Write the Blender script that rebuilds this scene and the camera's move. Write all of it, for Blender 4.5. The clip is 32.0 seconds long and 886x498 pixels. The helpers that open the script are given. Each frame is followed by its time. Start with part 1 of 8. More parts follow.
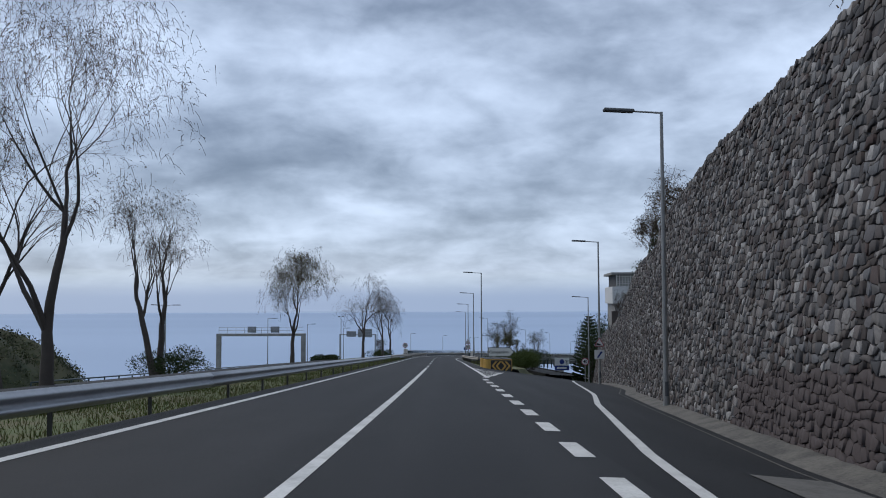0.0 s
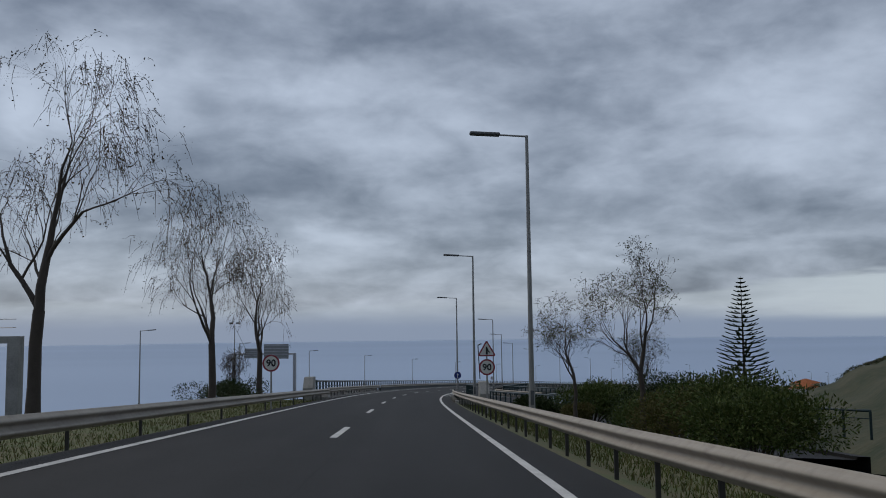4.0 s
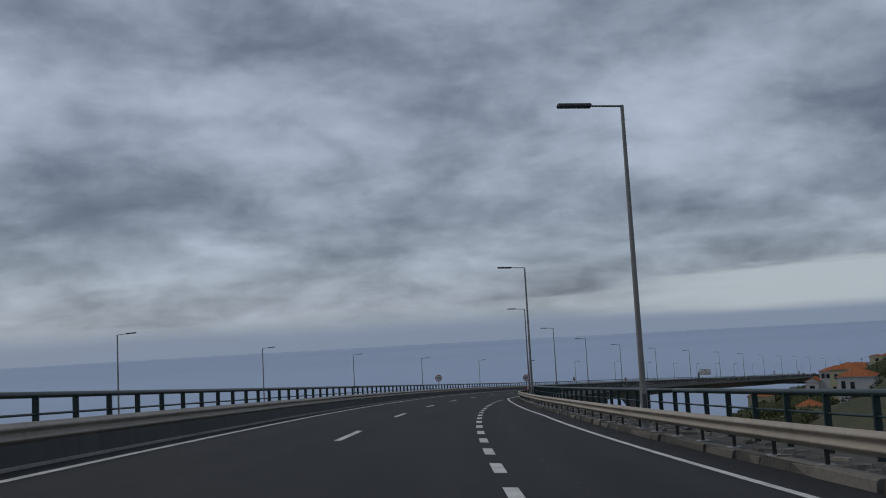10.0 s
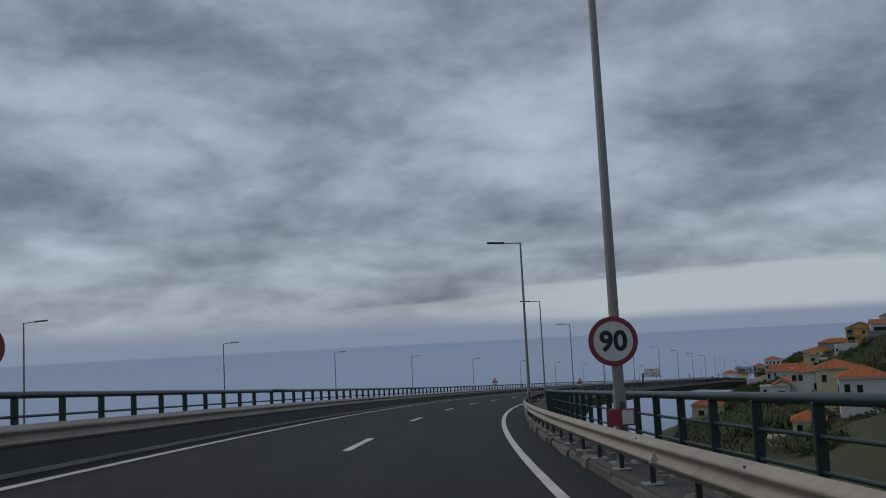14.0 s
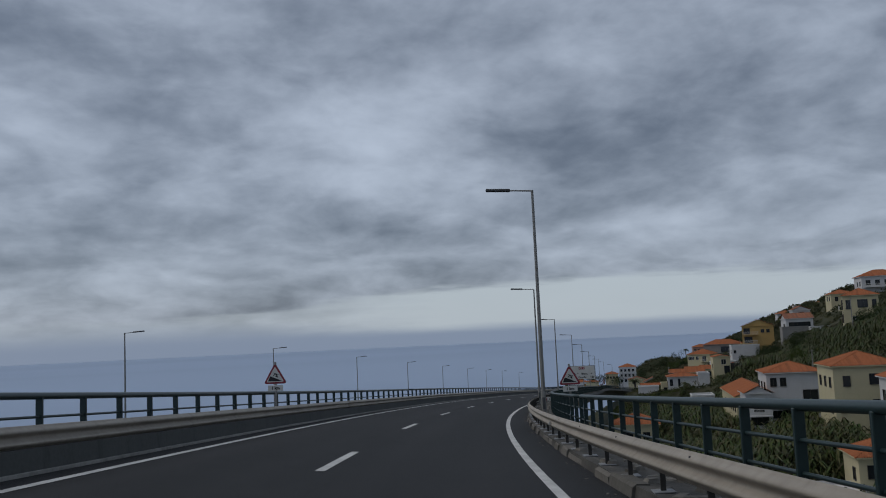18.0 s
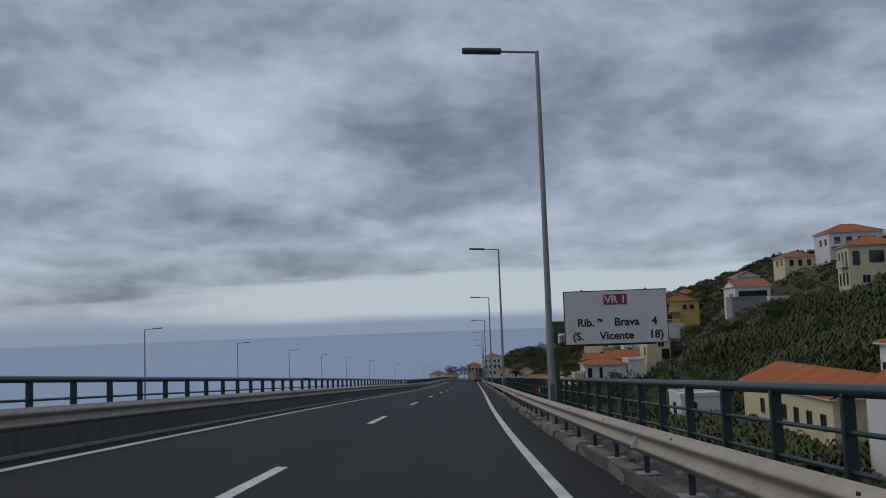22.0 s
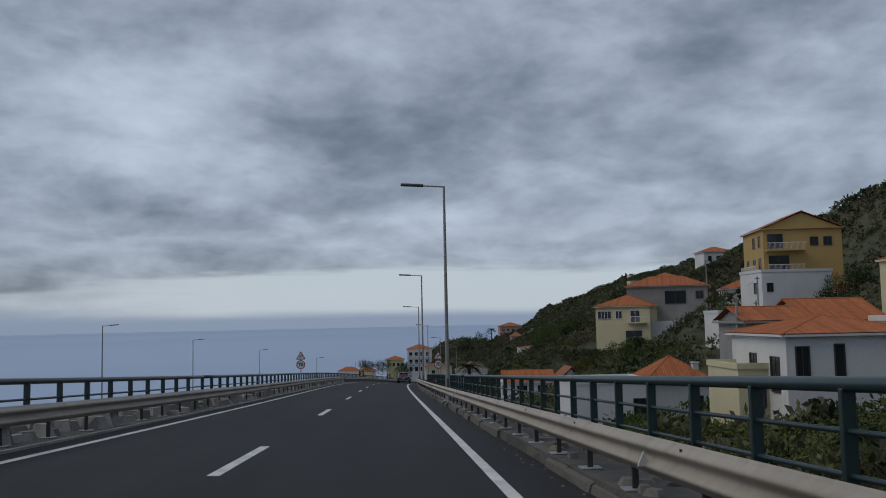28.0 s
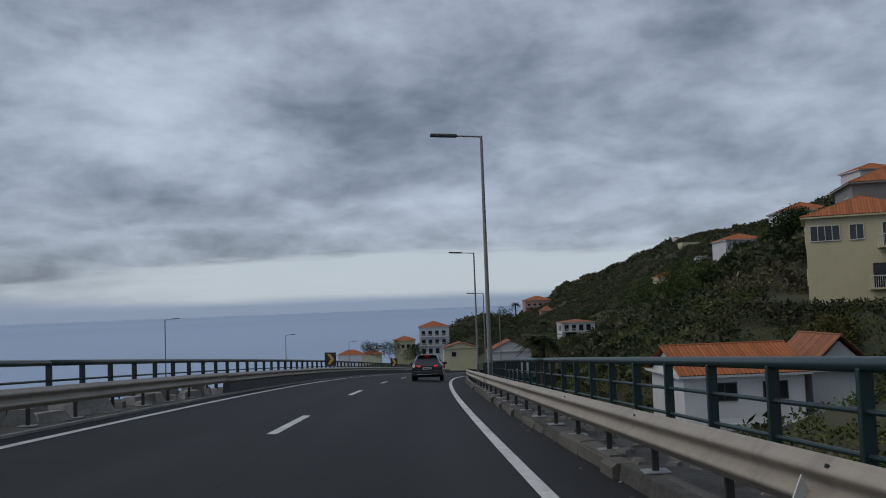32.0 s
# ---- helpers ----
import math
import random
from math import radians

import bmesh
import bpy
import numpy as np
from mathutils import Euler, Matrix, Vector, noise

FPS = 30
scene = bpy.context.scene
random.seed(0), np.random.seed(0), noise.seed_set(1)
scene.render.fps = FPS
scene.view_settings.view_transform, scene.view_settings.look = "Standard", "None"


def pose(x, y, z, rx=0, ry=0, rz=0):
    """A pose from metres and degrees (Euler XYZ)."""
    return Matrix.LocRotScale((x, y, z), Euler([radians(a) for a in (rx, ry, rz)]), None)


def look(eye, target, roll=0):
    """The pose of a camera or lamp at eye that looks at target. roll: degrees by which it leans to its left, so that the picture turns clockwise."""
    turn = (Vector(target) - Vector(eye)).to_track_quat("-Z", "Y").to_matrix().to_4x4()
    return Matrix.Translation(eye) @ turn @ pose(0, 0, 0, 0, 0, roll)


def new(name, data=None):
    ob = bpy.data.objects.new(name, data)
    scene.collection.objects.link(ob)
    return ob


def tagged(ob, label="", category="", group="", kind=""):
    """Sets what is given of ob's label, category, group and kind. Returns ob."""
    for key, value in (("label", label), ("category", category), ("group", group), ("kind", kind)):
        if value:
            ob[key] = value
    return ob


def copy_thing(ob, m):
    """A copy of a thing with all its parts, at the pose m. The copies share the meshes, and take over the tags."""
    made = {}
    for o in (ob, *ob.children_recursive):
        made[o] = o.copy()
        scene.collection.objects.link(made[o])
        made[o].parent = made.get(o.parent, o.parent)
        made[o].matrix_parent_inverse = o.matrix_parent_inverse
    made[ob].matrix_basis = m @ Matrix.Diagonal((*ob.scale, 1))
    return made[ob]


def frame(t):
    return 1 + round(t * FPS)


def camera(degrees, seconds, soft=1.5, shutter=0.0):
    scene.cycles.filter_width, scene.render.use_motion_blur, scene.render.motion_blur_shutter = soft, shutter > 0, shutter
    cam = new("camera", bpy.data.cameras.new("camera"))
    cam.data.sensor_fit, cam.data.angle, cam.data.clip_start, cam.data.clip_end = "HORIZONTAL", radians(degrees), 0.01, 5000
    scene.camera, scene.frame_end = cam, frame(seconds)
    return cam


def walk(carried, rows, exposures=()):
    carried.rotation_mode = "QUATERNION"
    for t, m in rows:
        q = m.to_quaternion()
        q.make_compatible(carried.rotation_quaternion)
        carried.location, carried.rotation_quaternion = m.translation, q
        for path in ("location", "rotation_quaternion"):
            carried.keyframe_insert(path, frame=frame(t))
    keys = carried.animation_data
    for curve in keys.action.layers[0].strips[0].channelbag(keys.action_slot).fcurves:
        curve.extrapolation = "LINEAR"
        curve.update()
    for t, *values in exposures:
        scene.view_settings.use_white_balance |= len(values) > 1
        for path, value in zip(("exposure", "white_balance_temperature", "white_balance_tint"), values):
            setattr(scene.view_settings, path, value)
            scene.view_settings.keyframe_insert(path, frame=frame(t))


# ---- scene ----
import functools
import itertools

# ---- the road line: heading, fall and bank along its length s (metres) ----
GS = np.arange(-50, 1050.1, 2.5)
PSI = [0.18, 0.7, 1.21, 1.69, 1.86, 2.07, 2.23, 2.15, 1.07, -1.65, -4.53, -7.2, -9.83, -12.8, -15.83, -19.21, -22.51, -25.77,
       -29.12, -32.53, -35.21, -37.1, -37.9, -37.84, -37.78, -37.83, -37.63, -37.56, -37.78, -38.83, -40.55, -42.71, -44.89,
       -47.07, -49.25, -51.44, -53.62, -55.8, -57.98, -60.17, -62.35, -64.53, -66.71, -68.89, -71.07]
FALL = [-0.0564, -0.0572, -0.0594, -0.0594, -0.0651, -0.0593, -0.0645, -0.0547, -0.0817, -0.0818, -0.0818, -0.0818]
BANK = [1.04, 2.19, 3.03, 3.66, 3.76, 3.68, 1.42, 2.51, 3.66, 3.66, 3.66, 3.66]
EYE = 1.26


def evened(v, n):
    return np.convolve(np.pad(v, n // 2, mode="edge"), np.ones(n) / n, "valid")


def summed(d):
    return np.r_[0, np.cumsum((d[1:] + d[:-1]) / 2)] * 2.5


R_PSI = evened(np.interp(GS, np.arange(-50, 1051, 25), np.radians(PSI)), 9)
R_FALL = evened(np.interp(GS, np.arange(-50, 1051, 100), FALL), 21)
R_BANK = np.tan(np.radians(np.interp(GS, np.arange(-50, 1051, 100), BANK)))
R_XYZ = np.stack([summed(-np.sin(R_PSI)), summed(np.cos(R_PSI)), summed(R_FALL)], 1)
R_XYZ -= R_XYZ[20]


def at(s, q, n=0.0):
    """Places at s along the road, q to the right of its middle line and n above its surface."""
    s, q, n = np.broadcast_arrays(*(np.asarray(v, float) for v in (s, q, n)))
    x, y, z = (np.interp(s, GS, R_XYZ[:, i]) for i in range(3))
    a = np.interp(s, GS, R_PSI)
    return np.stack([x + np.cos(a) * q, y + np.sin(a) * q, z - np.interp(s, GS, R_BANK) * q + n], -1)


def heading(s):
    """Degrees to turn a thing that faces +y so that it faces along the road."""
    return math.degrees(float(np.interp(s, GS, R_PSI)))


def on_road(s, q, n=0.0, turn=0.0):
    """An upright pose beside the road, turned along it."""
    x, y, z = at(s, q, n)
    return pose(x, y, z, 0, 0, heading(s) + turn)


# ---- the camera and its drive: t, s, q, yaw, pitch, roll ----
cam = camera(53.4, 32.0, 1.0)
DRIVE = [
    (0, -4.02, 1.50, 1.92, 3.30, -0.17),
    (1, 19.30, 1.51, 1.29, 3.78, 0.23),
    (2, 42.51, 1.57, 1.23, 4.40, -0.24),
    (4.5, 99.23, 1.72, -0.21, 5.37, -0.97),
    (5, 109.74, 1.77, -0.29, 5.57, -1.41),
    (6, 130.07, 1.78, -0.25, 5.76, -0.86),
    (7, 150.00, 1.96, -0.16, 5.61, -2.33),
    (8.5, 179.45, 1.92, -2.81, 5.50, -2.30),
    (9, 189.22, 2.42, -4.81, 5.43, -3.36),
    (10, 208.92, 2.52, -7.06, 5.46, -3.13),
    (11, 229.17, 2.50, -8.21, 5.65, -3.50),
    (12, 248.85, 2.28, -9.83, 5.69, -3.62),
    (13, 269.59, 2.16, -13.02, 5.53, -3.16),
    (16, 331.4, 2.15, -21.32, 5.57, -3.13),
    (17, 352.23, 2.11, -24.48, 5.65, -3.29),
    (18, 373.04, 2.08, -26.54, 5.67, -2.60),
    (19, 394.47, 2.15, -29.23, 5.63, -2.29),
    (20, 415.65, 2.17, -31.70, 5.32, -2.21),
    (21, 436.81, 2.24, -33.41, 5.05, -2.35),
    (22, 457.71, 2.31, -36.01, 4.85, -2.07),
    (23, 478.62, 2.14, -38.00, 4.91, -2.29),
    (24, 499.28, 1.91, -38.98, 4.83, -2.02),
    (27, 559.69, 2.15, -40.94, 4.82, -0.71),
    (28, 580.37, 2.26, -41.04, 4.57, -1.17),
    (29, 600.25, 2.29, -40.86, 3.95, -1.21),
    (30, 618.7, 2.44, -40.87, 3.74, -1.14),
    (31, 637.61, 2.40, -41.00, 3.56, -1.45),
    (32, 655.20, 2.29, -40.53, 3.47, -2.12),
]


def glide(t, ts, vs):
    """A smooth curve through the rows."""
    i = int(np.clip(np.searchsorted(ts, t) - 1, 0, len(ts) - 2))
    m, h = np.gradient(vs, ts), ts[i + 1] - ts[i]
    u = (t - ts[i]) / h
    return ((2 * u**3 - 3 * u**2 + 1) * vs[i] + (u**3 - 2 * u**2 + u) * h * m[i]
            + (3 * u**2 - 2 * u**3) * vs[i + 1] + (u**3 - u**2) * h * m[i + 1])


D = np.array(DRIVE)
PATH = []
for t in np.arange(0, 32.01, 0.5):
    s, q, yaw, pitch, roll = (glide(t, D[:, 0], D[:, k]) for k in range(1, 6))
    eye = at(s, q, EYE)
    a, b = radians(yaw), radians(pitch)
    ahead = np.array([-math.sin(a) * math.cos(b), math.cos(a) * math.cos(b), math.sin(b)])
    PATH.append((float(t), look(Vector(eye), Vector(eye + ahead), roll)))
walk(cam, PATH, [(0, 0.68, 6150), (0.5, 0.49, 6220), (1, 0.30, 6320), (2, 0.14, 6450), (5, 0.08, 6500), (7, -0.05, 6500), (12, -0.10, 6500), (17, -0.06, 6500), (20, 0.0, 6500), (23, 0.14, 6500), (32, 0.14, 6500)])

# ---- sky, sun ----
SEA = -68.0
world = bpy.data.worlds.new("sky")
scene.world = world
world.use_nodes = True


class Nodes:
    """Short ways to write node trees."""

    def __init__(self, tree):
        self.t = tree
        tree.nodes.clear()

    def add(self, kind, **inputs):
        n = self.t.nodes.new(kind)
        for key, v in inputs.items():
            self.put(n, key, v)
        return n

    def put(self, n, key, v):
        slot = n.inputs[int(key[1:])] if key[0] == "i" and key[1:].isdigit() else n.inputs[key.replace("_", " ")]
        if isinstance(v, bpy.types.NodeSocket):
            self.t.links.new(v, slot)
        else:
            slot.default_value = v

    def math(self, op, a, b=0.0, c=0.0, clamp=False):
        n = self.t.nodes.new("ShaderNodeMath")
        n.operation, n.use_clamp = op, clamp
        for i, v in enumerate((a, b, c)):
            self.put(n, f"i{i}", v)
        return n.outputs[0]

    def vmath(self, op, a, b=(0, 0, 0), c=(0, 0, 0)):
        n = self.t.nodes.new("ShaderNodeVectorMath")
        n.operation = op
        for i, v in enumerate((a, b, c)):
            self.put(n, f"i{i}", v)
        return n.outputs[0]

    def noise(self, vec, scale, detail=4.0, rough=0.55, distortion=0.0):
        n = self.add("ShaderNodeTexNoise", Vector=vec, Scale=scale, Detail=detail, Roughness=rough, Distortion=distortion)
        return n.outputs[0]

    def mix(self, f, a, b):
        n = self.t.nodes.new("ShaderNodeMix")
        n.data_type = "RGBA"
        self.put(n, "i0", f)
        for i, v in ((6, a), (7, b)):
            self.put(n, f"i{i}", v if isinstance(v, bpy.types.NodeSocket) else (*v, 1))
        return n.outputs[2]

    def ramp(self, f, lo, hi):
        n = self.add("ShaderNodeMapRange", Value=f, From_Min=lo, From_Max=hi)
        n.interpolation_type = "SMOOTHSTEP"
        return n.outputs[0]


def build_sky():
    k = Nodes(world.node_tree)
    way = k.add("ShaderNodeTexCoord").outputs["Generated"]
    x, y, z = k.add("ShaderNodeSeparateXYZ", Vector=way).outputs
    az = k.math("MULTIPLY", k.math("ARCTAN2", x, y), 57.2958)
    el = k.math("MULTIPLY", k.math("ARCSINE", z), 57.2958)

    def swing(v, amount):
        return k.math("MULTIPLY", k.math("SUBTRACT", v, 0.5), amount)

    def total(*terms):
        out = terms[0]
        for one in terms[1:]:
            out = k.math("ADD", out, one)
        return out

    # the cloud deck, seen in perspective from below, its rolls torn by a slow warp
    up = k.math("ADD", k.math("MAXIMUM", z, 0.0), 0.27)
    flat = k.add("ShaderNodeCombineXYZ", X=k.math("DIVIDE", x, up), Y=k.math("DIVIDE", y, up), Z=0.0).outputs[0]
    stir = k.add("ShaderNodeCombineXYZ", X=swing(k.noise(flat, 2.0, 2.0, 0.5), 0.35), Y=swing(k.noise(k.vmath("ADD", flat, (5.2, 1.3, 0)), 2.0, 2.0, 0.5), 0.35), Z=0.0).outputs[0]
    deck = k.vmath("ADD", flat, stir)
    rolls = k.noise(deck, 2.0, 4.0, 0.45)
    lumps = k.noise(k.vmath("ADD", deck, (7.3, 2.1, 0)), 5.5, 5.0, 0.5)
    broad = k.vmath("MULTIPLY", way, (1.0, 1.0, 1.7))
    puffs = k.noise(broad, 11.0, 5.0, 0.5, 0.3)
    wisps = k.noise(k.vmath("MULTIPLY", way, (1.0, 1.0, 2.2)), 26.0, 4.0, 0.55, 0.3)
    # large masses: azimuth, elevation, half width, half height, amount
    waz = k.math("ADD", az, swing(k.noise(broad, 6.0, 5.0, 0.55), 9.0))
    wel = k.math("ADD", el, swing(k.noise(k.vmath("ADD", broad, (3, 9, 0)), 6.0, 5.0, 0.55), 5.0))
    masses = 0.0
    for a, e, w, h, amount in MASSES:
        u = k.math("DIVIDE", k.math("SUBTRACT", waz, a), w)
        v = k.math("DIVIDE", k.math("SUBTRACT", wel, e), h)
        r = k.math("ADD", k.math("MULTIPLY", u, u), k.math("MULTIPLY", v, v))
        masses = k.math("ADD", masses, k.math("MULTIPLY", k.math("EXPONENT", k.math("MULTIPLY", r, -1.0)), amount))
    light = total(0.47, swing(rolls, 0.8), swing(lumps, 0.6), swing(puffs, 0.66), swing(wisps, 0.26), masses)
    light = k.ramp(light, -0.12, 1.12)
    cloud = k.mix(light, CLOUD_DARK, CLOUD_LIGHT)
    # the clear pale strip under the deck, wider to the south-west
    tear = swing(k.noise(k.vmath("MULTIPLY", way, (3.0, 3.0, 30.0)), 1.6, 5.0, 0.6), 4.0)
    edge = k.math("ADD", k.math("MULTIPLY", k.ramp(az, 6.0, 30.0), 1.7), 1.5)
    strip = k.math("SUBTRACT", 1.0, k.ramp(k.math("SUBTRACT", k.math("ADD", el, k.math("MULTIPLY", tear, 0.6)), edge), -0.35, 0.45))
    strip = k.math("MULTIPLY", strip, k.math("ADD", 0.42, k.math("MULTIPLY", k.ramp(k.math("ADD", az, k.math("MULTIPLY", tear, 5.0)), 15.0, 26.0), 0.54)))
    sky = k.mix(strip, cloud, STRIP)
    reach = k.math("SUBTRACT", 2.0, k.math("MULTIPLY", k.ramp(az, 8.0, 26.0), 1.15))
    haze = k.math("SUBTRACT", 1.0, k.ramp(k.math("ADD", el, k.math("MULTIPLY", tear, 0.15)), 0.1, reach))
    sky = k.mix(k.math("MULTIPLY", haze, 0.95), sky, HAZE)
    blue = k.t.nodes.new("ShaderNodeTexSky")
    blue.sky_type, blue.sun_disc = "NISHITA", False
    blue.sun_elevation, blue.sun_rotation = radians(48), radians(-60)
    seen = k.add("ShaderNodeBackground", Color=sky, Strength=SKY_STRENGTH)
    above = k.add("ShaderNodeBackground", Color=blue.outputs[0], Strength=0.01)
    k.add("ShaderNodeOutputWorld", Surface=k.add("ShaderNodeAddShader", i0=seen.outputs[0], i1=above.outputs[0]).outputs[0])


MASSES = [
    (-23, 14.5, 5, 2.4, 0.42), (-10, 16, 4.5, 1.6, 0.26), (-22, 20, 8, 2.2, -0.26), (1, 19, 7, 2.6, -0.30), (-1.5, 12.3, 4, 1.4, 0.26), (-14, 9.2, 10, 2.1, -0.28), (-6.5, 5.6, 2.6, 0.9, 0.34),
    (3, 10, 3, 1.2, 0.18), (21, 13.4, 7, 2.2, 0.28), (24.5, 10.4, 7, 1.7, 0.22), (24, 7.0, 7, 1.3, -0.28), (25.3, 4.0, 1.9, 0.9, -0.30), (35, 12.6, 6, 3.0, -0.22), (46, 12.4, 6, 2.2, -0.22),
    (23, 20, 6, 2.2, -0.22), (56, 16.5, 6, 2.8, -0.24), (51, 17.2, 4, 1.6, 0.26), (42, 6.6, 7, 1.2, 0.14), (4, 8, 5, 1.0, -0.16), (-10, 4.0, 10, 0.8, 0.16), (38, 19, 5, 2.5, 0.16), (62, 11, 6, 2.0, 0.08),
]
CLOUD_DARK, CLOUD_LIGHT = (0.094, 0.118, 0.162), (0.440, 0.503, 0.605)
STRIP, HAZE = (0.40, 0.460, 0.515), (0.183, 0.238, 0.342)
SKY_STRENGTH = 1.0
build_sky()

sun = new("sun", bpy.data.lights.new("sun", "SUN"))
sun.data.energy, sun.data.angle, sun.data.color = 0.9, radians(40), (1.0, 0.91, 0.78)
sun.matrix_world = look((0, 0, 200), (math.sin(radians(60)) * 100, -math.cos(radians(60)) * 100, 200 - 111))

# ---- materials ----
def surface(name, base, rough=0.7, metal=0.0, second=None, scale=3.0, fine=40.0, bump=0.02, spread=0.35, stain=0.0, vary=0.0, spec=0.5):
    """Two scales of colour variation and fine relief; second: the colour that it varies towards."""
    m = bpy.data.materials.new(name)
    m.use_nodes = True
    k = Nodes(m.node_tree)
    co = k.add("ShaderNodeTexCoord").outputs["Object"]
    second = second or tuple(min(1, c * 0.62) for c in base)
    big, small = k.noise(co, scale, 5.0, 0.6), k.noise(co, fine, 3.0, 0.6)
    f = k.math("ADD", k.math("MULTIPLY", k.ramp(big, 0.35, 0.7), spread), k.math("MULTIPLY", k.ramp(small, 0.4, 0.7), spread * 0.6), clamp=True)
    colour = k.mix(f, base, second)
    if stain:
        streak = k.noise(k.vmath("MULTIPLY", co, (1.3, 1.3, 0.16)), 2.2, 5.0, 0.65)
        colour = k.mix(k.math("MULTIPLY", k.ramp(streak, 0.52, 0.72), stain), colour, tuple(c * 0.35 for c in base))
    if vary:
        rnd = k.add("ShaderNodeObjectInfo").outputs["Random"]
        colour = k.mix(k.math("MULTIPLY", rnd, vary), colour, tuple(c * 0.45 for c in base))
    b = k.add("ShaderNodeBsdfPrincipled", Base_Color=colour, Metallic=metal, Specular_IOR_Level=spec)
    k.put(b, "Roughness", k.math("ADD", rough - 0.08, k.math("MULTIPLY", small, 0.16), clamp=True))
    if bump:
        h = k.math("ADD", k.math("MULTIPLY", small, 0.6), k.math("MULTIPLY", big, 0.4))
        k.put(b, "Normal", k.add("ShaderNodeBump", Height=h, Strength=0.6, Distance=bump).outputs[0])
    k.add("ShaderNodeOutputMaterial", Surface=b.outputs[0])
    return m


def island_surface(name, colours, rough=0.85, fine=14.0, bump=0.01, translucent=0.0):
    """A colour for every piece of a joined mesh."""
    m = bpy.data.materials.new(name)
    m.use_nodes = True
    k = Nodes(m.node_tree)
    rnd = k.add("ShaderNodeNewGeometry").outputs["Random Per Island"]
    ramp = k.t.nodes.new("ShaderNodeValToRGB")
    k.put(ramp, "Fac", rnd)
    while len(ramp.color_ramp.elements) < len(colours):
        ramp.color_ramp.elements.new(0.5)
    for i, (e, c) in enumerate(zip(ramp.color_ramp.elements, colours)):
        e.position, e.color = i / (len(colours) - 1), (*c, 1)
    co = k.add("ShaderNodeTexCoord").outputs["Object"]
    small = k.noise(co, fine, 4.0, 0.6)
    colour = k.mix(k.math("MULTIPLY", k.ramp(small, 0.35, 0.75), 0.45), ramp.outputs[0], tuple(sum(c[i] for c in colours) / len(colours) * 0.5 for i in range(3)))
    b = k.add("ShaderNodeBsdfPrincipled", Base_Color=colour, Roughness=rough, Specular_IOR_Level=0.12)
    if bump:
        k.put(b, "Normal", k.add("ShaderNodeBump", Height=small, Strength=0.6, Distance=bump).outputs[0])
    k.add("ShaderNodeOutputMaterial", Surface=b.outputs[0])
    return m


def asphalt_surface():
    """Dark asphalt with paler wheel tracks along the lanes, mended seams and grit; UV: q and s in metres."""
    m = bpy.data.materials.new("asphalt")
    m.use_nodes = True
    k = Nodes(m.node_tree)
    tc = k.add("ShaderNodeTexCoord")
    co = tc.outputs["Object"]
    uv = k.add("ShaderNodeSeparateXYZ", Vector=tc.outputs["UV"])
    q = uv.outputs[0]
    lane = k.math("ABSOLUTE", k.math("SUBTRACT", k.math("PINGPONG", k.math("ADD", q, 0.0), 1.75), 0.875))
    track = k.math("SUBTRACT", 1.0, k.ramp(lane, 0.0, 0.55))
    large = k.noise(k.vmath("MULTIPLY", tc.outputs["UV"], (0.55, 0.05, 1)), 1.0, 5.0, 0.6)
    blotch = k.noise(co, 0.7, 5.0, 0.6)
    grit = k.noise(co, 55.0, 3.0, 0.7)
    chips = k.ramp(k.noise(co, 9.0, 2.0, 0.5), 0.74, 0.80)
    f = k.math("ADD", k.math("MULTIPLY", track, 0.22), k.math("MULTIPLY", k.ramp(large, 0.35, 0.7), 0.45))
    f = k.math("ADD", f, k.math("MULTIPLY", k.ramp(blotch, 0.3, 0.7), 0.2), clamp=True)
    colour = k.mix(f, (0.008, 0.0085, 0.0095), (0.025, 0.025, 0.0265))
    colour = k.mix(k.math("MULTIPLY", k.ramp(grit, 0.5, 0.70), 0.5), colour, (0.050, 0.049, 0.048))
    colour = k.mix(k.math("MULTIPLY", chips, 0.25), colour, (0.12, 0.115, 0.11))
    wander = k.math("MULTIPLY", k.math("SUBTRACT", k.noise(k.vmath("MULTIPLY", tc.outputs["UV"], (0.0, 0.22, 1)), 1.0, 4.0, 0.6), 0.5), 0.5)
    seam = k.math("SUBTRACT", 1.0, k.ramp(k.math("ABSOLUTE", k.math("SUBTRACT", k.math("ADD", q, wander), 0.38)), 0.008, 0.028))
    seam = k.math("MULTIPLY", seam, k.ramp(large, 0.42, 0.55))
    colour = k.mix(k.math("MULTIPLY", seam, 0.75), colour, (0.006, 0.006, 0.007))
    b = k.add("ShaderNodeBsdfPrincipled", Base_Color=colour, Roughness=0.74, Specular_IOR_Level=0.22)
    k.put(b, "Normal", k.add("ShaderNodeBump", Height=grit, Strength=0.7, Distance=0.008).outputs[0])
    k.add("ShaderNodeOutputMaterial", Surface=b.outputs[0])
    return m


def sea_surface():
    m = bpy.data.materials.new("sea_water")
    m.use_nodes = True
    k = Nodes(m.node_tree)
    co = k.add("ShaderNodeTexCoord").outputs["Object"]
    # aerial haze is painted into the base colour, far paler than bare water
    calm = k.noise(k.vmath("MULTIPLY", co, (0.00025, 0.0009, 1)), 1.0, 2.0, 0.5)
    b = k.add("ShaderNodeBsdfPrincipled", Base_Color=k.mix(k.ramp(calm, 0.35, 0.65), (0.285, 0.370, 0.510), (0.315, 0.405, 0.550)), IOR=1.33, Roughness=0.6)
    k.add("ShaderNodeOutputMaterial", Surface=b.outputs[0])
    return m


